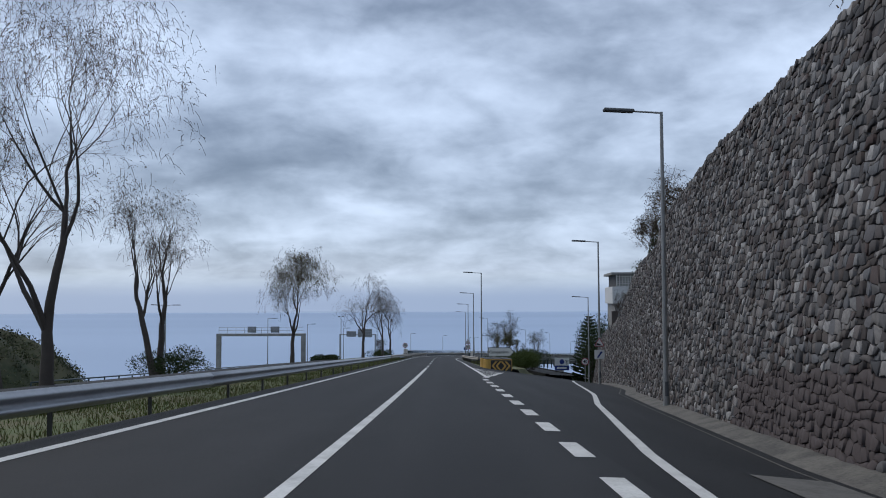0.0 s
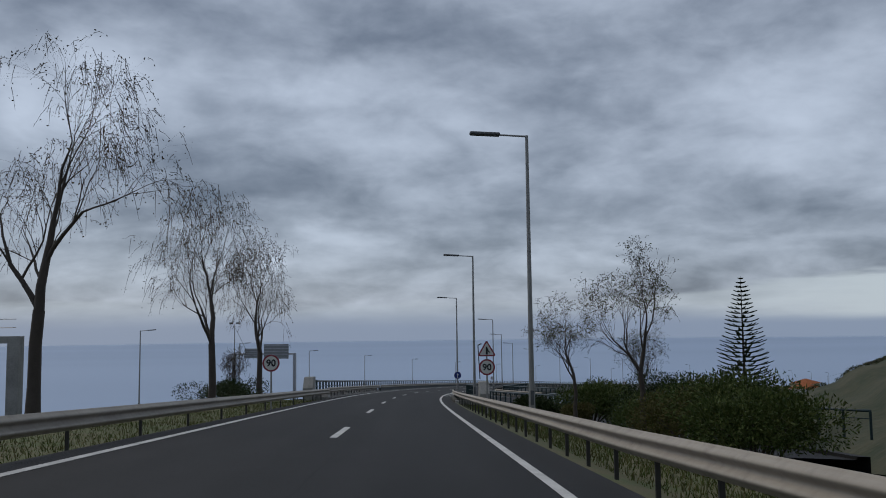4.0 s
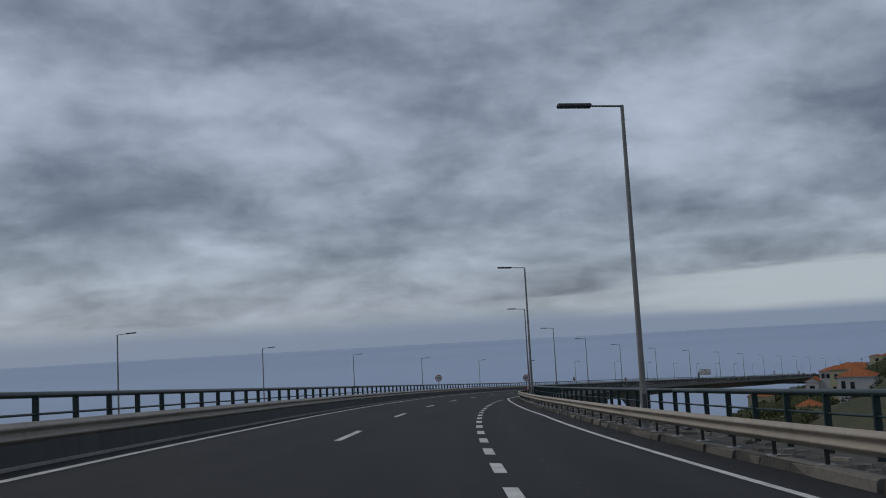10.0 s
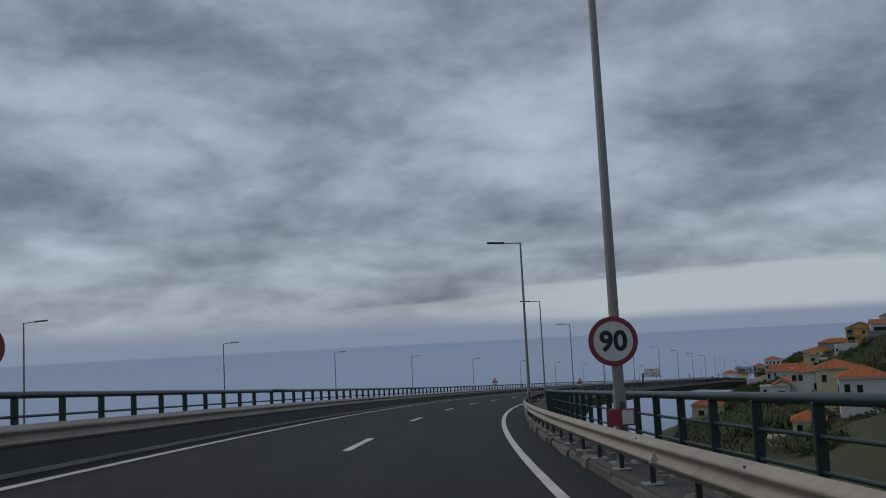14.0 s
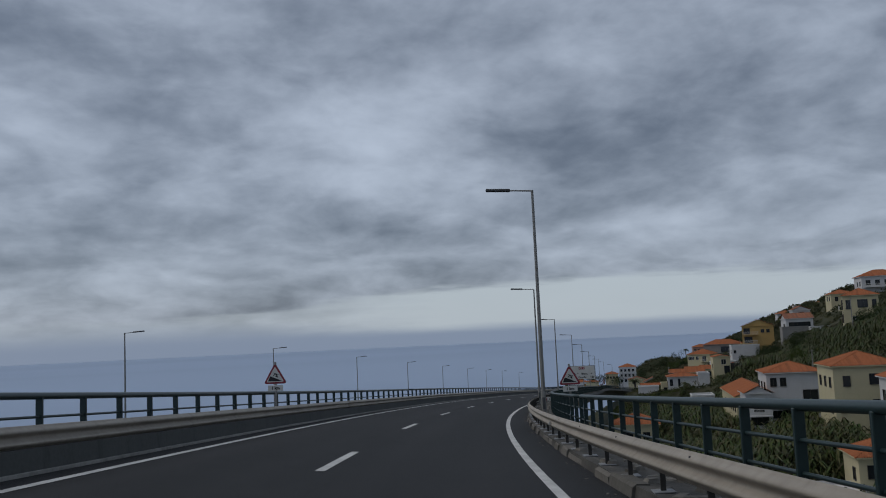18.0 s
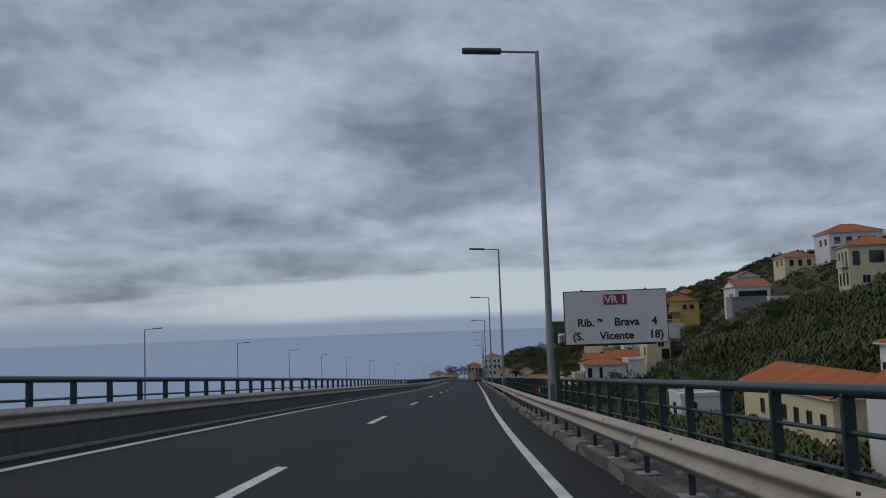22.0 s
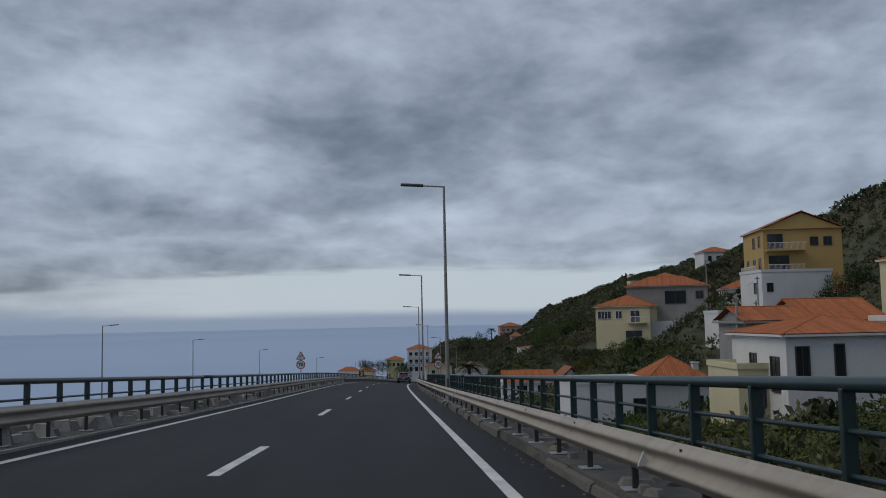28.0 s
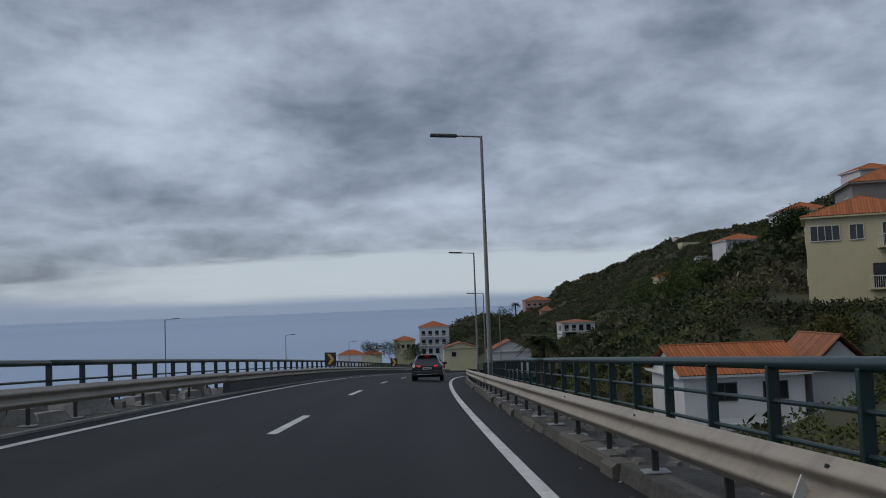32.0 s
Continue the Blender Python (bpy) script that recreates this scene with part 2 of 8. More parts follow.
ASPHALT = asphalt_surface()
HAZY_WATER = sea_surface()
PAINT = surface("road_paint", (0.62, 0.62, 0.60), 0.75, second=(0.36, 0.36, 0.35), scale=1.5, fine=22, spread=0.6)
ZINC = surface("galvanised_steel", (0.40, 0.41, 0.43), 0.5, 0.6, second=(0.26, 0.27, 0.28), scale=0.8, fine=8, bump=0.002)
BEAM = surface("weathered_guardrail", (0.34, 0.305, 0.255), 0.6, 0.1, second=(0.20, 0.175, 0.145), scale=0.7, fine=6, bump=0.002, stain=0.35)
POST = surface("guardrail_post", (0.036, 0.034, 0.031), 0.75, 0.1, scale=2, fine=14, bump=0.002)
RAIL = surface("green_painted_steel", (0.012, 0.032, 0.034), 0.42, 0.0, second=(0.026, 0.048, 0.050), scale=2.5, fine=30, bump=0.0008, vary=0.25)
GREEN = surface("olive_green_paint", (0.055, 0.085, 0.030), 0.5, 0.0, second=(0.030, 0.050, 0.024), scale=1.2, fine=18, bump=0.002, stain=0.4)
POLE = surface("lamp_post_steel", (0.27, 0.27, 0.26), 0.55, 0.3, second=(0.17, 0.17, 0.165), scale=1.2, fine=16, bump=0.001)
LAMP = surface("lamp_head_grey", (0.085, 0.09, 0.095), 0.6, 0.0, bump=0)
CONCRETE = surface("concrete", (0.30, 0.295, 0.275), 0.85, second=(0.15, 0.148, 0.138), scale=0.8, fine=12, bump=0.01, stain=0.5, spread=0.5)
WALKWAY = surface("walkway_concrete", (0.082, 0.077, 0.068), 0.9, second=(0.036, 0.034, 0.03), scale=1.2, fine=14, bump=0.02, spread=0.8)
KERB = surface("weathered_kerb", (0.135, 0.125, 0.108), 0.9, second=(0.06, 0.056, 0.05), scale=1.6, fine=16, bump=0.02, spread=0.75)
DECKSIDE = surface("deck_concrete", (0.20, 0.20, 0.195), 0.85, second=(0.11, 0.11, 0.105), scale=0.3, fine=4, bump=0.01, stain=0.45)
WALLSTRIP = surface("barrier_wall_concrete", (0.070, 0.075, 0.073), 0.85, second=(0.042, 0.045, 0.044), scale=0.7, fine=14, bump=0.006, stain=0.4)
PLATE = surface("base_plate", (0.25, 0.26, 0.27), 0.6, 0.3, second=(0.16, 0.165, 0.17), scale=4, fine=30, bump=0.001)
GRASS = surface("grass_ground", (0.070, 0.095, 0.026), 0.95, second=(0.110, 0.095, 0.045), scale=0.6, fine=9, bump=0.05, spread=0.8)
SOIL = surface("hillside_soil", (0.026, 0.036, 0.013), 0.95, second=(0.064, 0.060, 0.030), scale=0.07, fine=0.45, bump=0.5, spread=0.8)
MORTAR = surface("wall_mortar", (0.022, 0.020, 0.020), 0.95, scale=2, fine=20, bump=0.02)
STONE = island_surface("basalt_stone", [(0.024, 0.023, 0.025), (0.11, 0.098, 0.094), (0.24, 0.226, 0.216), (0.045, 0.046, 0.05), (0.34, 0.33, 0.32), (0.07, 0.050, 0.046), (0.14, 0.14, 0.145), (0.035, 0.034, 0.035), (0.085, 0.070, 0.063), (0.16, 0.15, 0.142)])
LOOSE = island_surface("loose_stone", [(0.16, 0.15, 0.135), (0.24, 0.225, 0.20), (0.10, 0.095, 0.085), (0.20, 0.19, 0.17)])
PALE = island_surface("pale_block", [(0.24, 0.235, 0.22), (0.36, 0.35, 0.33), (0.17, 0.165, 0.155), (0.30, 0.29, 0.27)])
BARK = surface("tree_bark", (0.060, 0.048, 0.040), 0.9, second=(0.030, 0.025, 0.021), scale=3, fine=25, bump=0.02)
TWIG = surface("twig_bark", (0.060, 0.043, 0.034), 0.9, bump=0)
LEAF = island_surface("green_leaves", [(0.034, 0.060, 0.014), (0.058, 0.088, 0.020), (0.090, 0.105, 0.030), (0.046, 0.070, 0.018)], 0.6, bump=0)
LEAF_DARK = island_surface("dark_leaves", [(0.015, 0.030, 0.010), (0.028, 0.045, 0.014), (0.044, 0.060, 0.018), (0.020, 0.036, 0.014)], 0.6, bump=0)
LEAF_DRY = island_surface("dry_leaves", [(0.105, 0.095, 0.030), (0.075, 0.085, 0.024), (0.135, 0.112, 0.048), (0.06, 0.064, 0.018)], 0.75, bump=0)
def clump_surface(name, dark, light, dry):
    """Leaves whose colour drifts from bush to bush and varies a little from leaf to leaf."""
    m = bpy.data.materials.new(name)
    m.use_nodes = True
    k = Nodes(m.node_tree)
    co = k.add("ShaderNodeTexCoord").outputs["Object"]
    rnd = k.add("ShaderNodeNewGeometry").outputs["Random Per Island"]
    colour = k.mix(k.ramp(k.noise(co, 0.16, 3.0, 0.6), 0.36, 0.66), dark, light)
    colour = k.mix(k.math("MULTIPLY", k.ramp(k.noise(k.vmath("ADD", co, (31, 7, 3)), 0.09, 4.0, 0.65), 0.52, 0.68), 0.8), colour, dry)
    colour = k.mix(k.math("MULTIPLY", rnd, 0.55), colour, tuple(c * 0.42 for c in dark))
    b = k.add("ShaderNodeBsdfPrincipled", Base_Color=colour, Roughness=0.75, Specular_IOR_Level=0.15)
    k.add("ShaderNodeOutputMaterial", Surface=b.outputs[0])
    return m


SCRUB_MIX = clump_surface("mixed_scrub", (0.038, 0.049, 0.025), (0.118, 0.125, 0.058), (0.180, 0.148, 0.100))
MEADOW = clump_surface("rough_meadow", (0.060, 0.085, 0.024), (0.115, 0.130, 0.040), (0.165, 0.135, 0.070))
BANANA = island_surface("banana_leaves", [(0.038, 0.065, 0.016), (0.060, 0.090, 0.022), (0.110, 0.105, 0.045), (0.028, 0.048, 0.013), (0.085, 0.068, 0.036)], 0.5, bump=0)
TWIG_LEAF = island_surface("withered_leaves", [(0.10, 0.070, 0.045), (0.070, 0.072, 0.040), (0.13, 0.085, 0.050)], 0.8, bump=0)
TILE = island_surface("clay_roof_tiles", [(0.34, 0.118, 0.052), (0.40, 0.14, 0.060), (0.27, 0.098, 0.046), (0.37, 0.125, 0.052)], 0.8, 3.0, 0.01)
TILE_OLD = island_surface("old_roof_tiles", [(0.26, 0.115, 0.070), (0.36, 0.150, 0.085), (0.20, 0.10, 0.070), (0.30, 0.13, 0.08)], 0.85, 3.0, 0.01)
WHITE = surface("white_render", (0.56, 0.56, 0.56), 0.85, second=(0.42, 0.42, 0.41), scale=0.4, fine=6, bump=0.004, stain=0.12)
CREAM = surface("cream_render", (0.52, 0.47, 0.30), 0.85, second=(0.41, 0.37, 0.25), scale=0.4, fine=6, bump=0.004, stain=0.12)
YELLOW = surface("yellow_render", (0.42, 0.28, 0.10), 0.85, second=(0.32, 0.22, 0.085), scale=0.4, fine=6, bump=0.004, stain=0.15)
PINK = surface("pink_render", (0.38, 0.24, 0.20), 0.85, scale=0.4, fine=6, bump=0.004)
GREY = surface("bare_block_wall", (0.24, 0.235, 0.225), 0.9, second=(0.14, 0.138, 0.13), scale=0.6, fine=5, bump=0.008, stain=0.3)
TRIM = surface("window_trim", (0.62, 0.61, 0.58), 0.6, bump=0.001)
DARKFRAME = surface("dark_window_frame", (0.045, 0.04, 0.038), 0.5, bump=0.001)
RED_DOOR = surface("red_brown_paint", (0.20, 0.045, 0.03), 0.6, bump=0.001)
BLACK = surface("black_plastic", (0.018, 0.018, 0.02), 0.55, bump=0.001)
RUBBER = surface("tyre_rubber", (0.016, 0.016, 0.016), 0.85, bump=0.003)
DARKSHED = surface("dark_sheet_metal", (0.035, 0.037, 0.038), 0.7, 0.2, second=(0.07, 0.065, 0.06), scale=1.5, fine=12, bump=0.006, spread=0.6)
PALEPINK = surface("pale_pink_render", (0.62, 0.52, 0.50), 0.85, second=(0.48, 0.40, 0.39), scale=0.4, fine=6, bump=0.004, stain=0.15)
SIGN_WHITE = surface("sign_white", (0.62, 0.62, 0.60), 0.5, second=(0.48, 0.48, 0.46), scale=2, fine=30, bump=0)
SIGN_RED = surface("sign_red", (0.26, 0.030, 0.045), 0.5, second=(0.19, 0.026, 0.036), bump=0)
SIGN_BLUE = surface("sign_blue", (0.012, 0.030, 0.17), 0.5, second=(0.010, 0.022, 0.11), bump=0)
SIGN_BLACK = surface("sign_black", (0.012, 0.012, 0.014), 0.5, bump=0)
SIGN_BACK = surface("sign_back", (0.24, 0.25, 0.26), 0.5, 0.5, bump=0.001)
YELLOW_PLASTIC = surface("dull_yellow_plastic", (0.50, 0.30, 0.055), 0.6, second=(0.33, 0.19, 0.05), scale=2, fine=14, bump=0.004, stain=0.3)
DRAIN = surface("drain_slab", (0.13, 0.125, 0.115), 0.9, scale=3, fine=18, bump=0.01, spread=0.7)
CLOTH = surface("dark_awning", (0.020, 0.035, 0.030), 0.9, bump=0.004)


def plain(name, colour, rough=0.2, metal=0.0, coat=0.0, emit=0.0, trans=0.0):
    m = bpy.data.materials.new(name)
    m.use_nodes = True
    k = Nodes(m.node_tree)
    b = k.add("ShaderNodeBsdfPrincipled", Base_Color=(*colour, 1), Roughness=rough, Metallic=metal, Coat_Weight=coat, Transmission_Weight=trans)
    if emit:
        k.put(b, "Emission Color", (*colour, 1))
        k.put(b, "Emission Strength", emit)
    k.add("ShaderNodeOutputMaterial", Surface=b.outputs[0])
    return m


GLASS = plain("window_glass", (0.02, 0.024, 0.028), 0.08)
CAR_PAINT = plain("black_car_paint", (0.012, 0.013, 0.016), 0.25, coat=0.8)
CAR_GLASS = plain("tinted_car_glass", (0.012, 0.014, 0.016), 0.05)
TAIL_LIGHT = plain("lit_tail_lamp", (0.45, 0.02, 0.02), 0.3, emit=0.7)
CHROME = plain("chrome", (0.6, 0.6, 0.62), 0.2, 1.0)

# ---- ways to make meshes ----
def mesh_from(name, verts, faces, material, smooth=False):
    """Vertices and faces as a mesh; faces may be an array of rows of one length."""
    me = bpy.data.meshes.new(name)
    if isinstance(faces, np.ndarray):
        v, f = np.asarray(verts, np.float32), faces.astype(np.int32)
        me.vertices.add(len(v))
        me.vertices.foreach_set("co", v.ravel())
        me.loops.add(f.size)
        me.loops.foreach_set("vertex_index", f.ravel())
        me.polygons.add(len(f))
        me.polygons.foreach_set("loop_start", np.arange(0, f.size, f.shape[1], dtype=np.int32))
        me.update(calc_edges=True)
    else:
        me.from_pydata([tuple(map(float, v)) for v in verts], [], [tuple(map(int, f)) for f in faces])
    me.materials.append(material)
    if smooth:
        me.polygons.foreach_set("use_smooth", [True] * len(me.polygons))
    me.update()
    return me


def put(name, me, parent=None, m=None, label=""):
    """A mesh as an object; under a parent, m is its pose in the parent."""
    ob = new(name, me)
    if m is not None:
        ob.matrix_basis = m
    if parent is not None:
        ob.parent = parent
    if label:
        ob["label"] = label
    return ob


def part(name, bm, material, parent=None, label="", m=None, smooth=False):
    me = bpy.data.meshes.new(name)
    bm.to_mesh(me)
    bm.free()
    for one in material if isinstance(material, (list, tuple)) else [material]:
        me.materials.append(one)
    if smooth:
        me.polygons.foreach_set("use_smooth", [True] * len(me.polygons))
    return put(name, me, parent, m, label)


def thing(name, label, category, m=None, group="", kind=""):
    ob = new(name)
    ob.empty_display_size = 0.2
    if m is not None:
        ob.matrix_basis = m
    return tagged(ob, label, category, group, kind)


def box(bm, x0, x1, y0, y1, z0, z1, bevel=0.0):
    """A box added to bm."""
    made = bmesh.ops.create_cube(bm, size=1.0, matrix=Matrix.Translation(((x0 + x1) / 2, (y0 + y1) / 2, (z0 + z1) / 2)) @ Matrix.Diagonal((x1 - x0, y1 - y0, z1 - z0, 1)))
    if bevel:
        edges = list({e for v in made["verts"] for e in v.link_edges})
        bmesh.ops.bevel(bm, geom=edges, offset=bevel, segments=1, affect="EDGES")
    return bm


def box_bm(*a, bevel=0.0):
    return box(bmesh.new(), *a, bevel=bevel)


def tube(bm, a, b, r0, r1=None, n=8, caps=True):
    """A round bar from a to b, added to bm."""
    a, b = Vector(a), Vector(b)
    r1 = r0 if r1 is None else r1
    m = Matrix.Translation((a + b) / 2) @ (b - a).to_track_quat("Z", "Y").to_matrix().to_4x4()
    bmesh.ops.create_cone(bm, cap_ends=caps, segments=n, radius1=r0, radius2=max(r1, 1e-4), depth=(b - a).length, matrix=m)
    return bm


def prism(bm, outline, y0, y1):
    """An outline of (x, z) drawn out from y0 to y1."""
    lo = [bm.verts.new((x, y0, z)) for x, z in outline]
    hi = [bm.verts.new((x, y1, z)) for x, z in outline]
    n = len(outline)
    bm.faces.new(lo)
    bm.faces.new(hi[::-1])
    for i in range(n):
        bm.faces.new((lo[i], hi[i], hi[(i + 1) % n], lo[(i + 1) % n]))
    bmesh.ops.recalc_face_normals(bm, faces=bm.faces)
    return bm


def sweep_data(profile, s0, s1, step, closed=False):
    """Vertices and faces of a profile of (q, n) drawn along the road; profile may be a function of s."""
    ss = np.linspace(s0, s1, max(2, int(round((s1 - s0) / step)) + 1))
    rows = [np.array(profile(s) if callable(profile) else profile, float) for s in ss]
    k = len(rows[0])
    verts = np.concatenate([at(s, r[:, 0], r[:, 1]) for s, r in zip(ss, rows)])
    i, j = np.meshgrid(np.arange(len(ss) - 1), np.arange(k if closed else k - 1), indexing="ij")
    j2 = (j + 1) % k
    faces = np.stack([i * k + j, i * k + j2, (i + 1) * k + j2, (i + 1) * k + j], -1).reshape(-1, 4).tolist()
    if closed:
        faces += [list(range(k))[::-1], [(len(ss) - 1) * k + v for v in range(k)]]
    elif rows[0][-1, 0] < rows[0][0, 0]:
        faces = [f[::-1] for f in faces]
    uv = np.concatenate([np.stack([r[:, 0], np.full(k, s)], 1) for s, r in zip(ss, rows)])
    return verts, faces, uv


def sweep(name, profile, s0, s1, step, material, parent=None, closed=False, label="", smooth=False):
    verts, faces, uv = sweep_data(profile, s0, s1, step, closed)
    me = mesh_from(name, verts, faces, material, smooth)
    layer = me.uv_layers.new(name="UVMap")
    idx = np.zeros(len(me.loops), dtype=np.int32)
    me.loops.foreach_get("vertex_index", idx)
    layer.data.foreach_set("uv", uv[idx].astype(np.float32).ravel())
    return put(name, me, parent, None, label)


def ring(q, n, r, k=8):
    return [(q + r * math.cos(2 * math.pi * i / k), n + r * math.sin(2 * math.pi * i / k)) for i in range(k)]


def stroke(points, width, z=0.0):
    """A flat band of the given width along (x, y) points, as vertices and faces."""
    p = np.array(points, float)
    d = np.gradient(p, axis=0)
    d /= np.linalg.norm(d, axis=1)[:, None]
    nrm = np.stack([-d[:, 1], d[:, 0]], 1) * width / 2
    v = np.concatenate([p + nrm, p - nrm])
    k = len(p)
    return [(a, b, z) for a, b in v], [(i, i + 1, k + i + 1, k + i) for i in range(k - 1)]


def lettering(text, size, material, parent, m, name="letter", depth=0.004, align="CENTER", bold=0.0):
    """Raised letters in the built-in font, as a mesh."""
    cu = bpy.data.curves.new(name, "FONT")
    cu.body, cu.size, cu.extrude, cu.align_x, cu.align_y = text, size, depth, align, "CENTER"
    cu.resolution_u, cu.offset = 3, bold
    tmp = bpy.data.objects.new(name, cu)
    me = bpy.data.meshes.new_from_object(tmp)
    bpy.data.objects.remove(tmp)
    me.materials.clear()
    bm = bmesh.new()
    bm.from_mesh(me)
    bmesh.ops.remove_doubles(bm, verts=bm.verts, dist=1e-5)
    left, spans = set(bm.verts), []
    while left:
        group, edge = set(), [left.pop()]
        while edge:
            v = edge.pop()
            group.add(v)
            for e in v.link_edges:
                o = e.other_vert(v)
                if o in left:
                    left.discard(o)
                    edge.append(o)
        spans.append([min(v.co.x for v in group), max(v.co.x for v in group), group])
    spans.sort(key=lambda g: g[0])
    chars = []
    for lo, hi, group in spans:
        if chars and lo < chars[-1][1] - 0.004:
            chars[-1][1] = max(hi, chars[-1][1])
            chars[-1][2] |= group
        else:
            chars.append([lo, hi, group])
    for lo, hi, group in chars:
        order = {v: i for i, v in enumerate(group)}
        one = bpy.data.meshes.new(name)
        one.from_pydata([v.co[:] for v in group], [], [[order[v] for v in f.verts] for f in bm.faces if f.verts[0] in order])
        one.materials.append(material)
        made = put(name, one, parent, m)
    bm.free()
    return made


# ---- the carriageway ----
def edge_left(s):
    return -3.78


WALL_S = [-50, 8, 15.5, 24, 35.8, 45.4, 57, 68.6, 82, 97]
WALL_Q = [5.0, 6.78, 7.55, 8.45, 9.9, 11.9, 13.2, 14.5, 16.0, 18.3]


def low(s, q):
    """How far the exit lane and the ramp lie below the road's plane."""
    more = np.interp(s, [50, 60, 82, 100, 130, 170], [0, 0.05, 0.45, 0.9, 2.0, 3.5])
    return -0.075 * np.maximum(0, q - 3.4) - more * np.clip((q - 3.5) / 2.5, 0, 1)


KERB_S = [176, 178.5, 186, 189, 193, 197, 200, 205, 217, 250, 272, 292]
KERB_Q = [5.0, 13.4, 12.0, 10.9, 9.9, 9.3, 8.6, 8.2, 8.05, 7.25, 5.9, 4.42]


def ramp_right(s):
    """Outer edge of the asphalt: the wall at the start, the joining lane further on."""
    join_q = np.interp(s, KERB_S, KERB_Q)
    return float(np.interp(s, WALL_S, WALL_Q) - 0.3 if s < 64 else 4.42 if s < 176.2 or s > 292 else join_q)


def road_profile(s):
    r = ramp_right(s)
    qs = [edge_left(s), *np.linspace(-3, 3.4, 5), *np.linspace(3.4, r, 6)[1:]]
    return [(q, float(low(s, q)) if s < 66 else 0.0) for q in qs]


tagged(sweep("road", road_profile, -50, 63.6, 2.5, ASPHALT), "dark grey asphalt carriageway with an exit lane", "road", kind="structure")
tagged(sweep("road", road_profile, 63.6, 880, 2.5, ASPHALT), "dark grey asphalt carriageway with paler wheel tracks", "road", kind="structure")


# exit ramp that falls away beside the wall
def gore_r(s):
    return np.interp(s, [39.4, 45, 54, 60.3, 75.5, 82], [3.2, 3.95, 4.85, 5.53, 7.94, 9.2])


def ramp_sides(s):
    return float(np.interp(s, [60, 75.5, 82, 96, 136, 181], [5.5, 7.9, 9.2, 12.4, 21.5, 34])), float(np.interp(s, [60, 82, 97, 110, 136, 181], [13.4, 15.8, 18.2, 22.5, 30, 44]))


def ramp_line(s):
    """Middle of the exit ramp past the gore, its half width and its drop below the road."""
    a, b = ramp_sides(s)
    return (a + b) / 2, (b - a) / 2, float(low(s, (a + b) / 2))


def ramp_profile(s):
    a, b = ramp_sides(s)
    return [(q, float(low(s, q))) for q in np.linspace(a, b, 7)]


tagged(sweep("exit_ramp", ramp_profile, 63.6, 181, 3, ASPHALT), "dark asphalt exit ramp falling away from the road", "road", kind="structure")
tagged(sweep("gore_paving", lambda s: [(4.42, float(low(s, 4.42))), (ramp_sides(s)[0], float(low(s, ramp_sides(s)[0])))], 63.6, 78, 2, ASPHALT), "dark asphalt gore between road and ramp", "road", kind="structure")


def band(name, q0, q1, s0, s1, lift=0.006, step=2.5, material=None, parent=None):
    f0 = q0 if callable(q0) else lambda s: q0
    f1 = q1 if callable(q1) else lambda s: q1
    return sweep(name, lambda s: [(f0(s), lift), (f1(s), lift)], s0, s1, step, material or PAINT, parent)


markings = thing("road_markings", "worn white painted lane lines and gore hatching", "road marking", kind="structure")
band("edge_line", -3.28, -3.12, -50, 878, parent=markings)
band("edge_line", 3.42, 3.58, 292, 878, parent=markings)
band("edge_line", lambda s: np.interp(s, [39, 75, 100], [3.24, 3.22, 3.42]), lambda s: np.interp(s, [39, 75, 100], [3.46, 3.44, 3.58]), 39, 172, parent=markings)
band("centre_line", -0.08, 0.08, -50, 58, parent=markings)
joining = lambda s: np.interp(s, [184, 186.6, 189.2, 191.3, 195.2, 202, 216, 250, 272, 292], [10.6, 9.6, 8.75, 8.15, 7.7, 6.95, 6.88, 6.15, 4.9, 3.42])
band("joining_edge_line", lambda s: joining(s), lambda s: joining(s) + 0.16, 184, 292, parent=markings)
leaving = lambda s: np.interp(s, [-50, 4.3, 7.9, 12.7, 21.9, 30.6, 38.5, 46, 55, 63, 69.3, 79.6, 84], [3.3, 3.83, 4.11, 4.66, 5.75, 7.1, 7.96, 8.75, 9.8, 11.1, 12.34, 14.65, 15.3])
sweep("leaving_edge_line", lambda s: [(leaving(s) + d, float(low(s, leaving(s) + d)) + 0.008) for d in (-0.09, 0.09)], -50, 84, 2, PAINT, markings)

# broken lines
dash_index = [(-4, 62), (0, 123), (8, 245), (11, 292.2), (15, 356), (26, 527.7), (33, 639.5), (36, 684.5), (48, 870)]
for i in range(-4, 46):
    s = float(np.interp(i, [a for a, _ in dash_index], [b for _, b in dash_index]))
    band("dash", -0.08, 0.08, s, s + 4.5, parent=markings)
for i in range(-3, 10):
    s = 3.4 + 3.5 * i
    band("dash", 2.98, 3.24, s, s + 1.75, parent=markings)
for i in range(24):
    s = 200.6 + 3.62 * i
    band("dash", 3.3, 3.5, s, s + 1.7, parent=markings)

# gore of the exit: two edge lines and hatching
sweep("gore_line", lambda s: [(gore_r(s) + d, float(low(s, gore_r(s) + d)) + 0.009) for d in (-0.1, 0.1)], 39.4, 80, 1.5, PAINT, markings)


def hatch(s, q0, q1, lean, width=0.4, lie=None):
    lie = lie or (lambda s, q: 0.0)
    rows = [(s, q0), (s + width, q0), (s + lean + width, q1), (s + lean, q1)]
    put("hatch_bar", mesh_from("hatch_bar", [at(a, b, float(lie(a, b)) + 0.009) for a, b in rows], [(0, 1, 2, 3)], PAINT), markings)


for i in range(13):
    s = 43.4 + 2.05 * i
    hatch(s, 3.5, float(gore_r(s)) - 0.05, 0.3, 0.55, low)
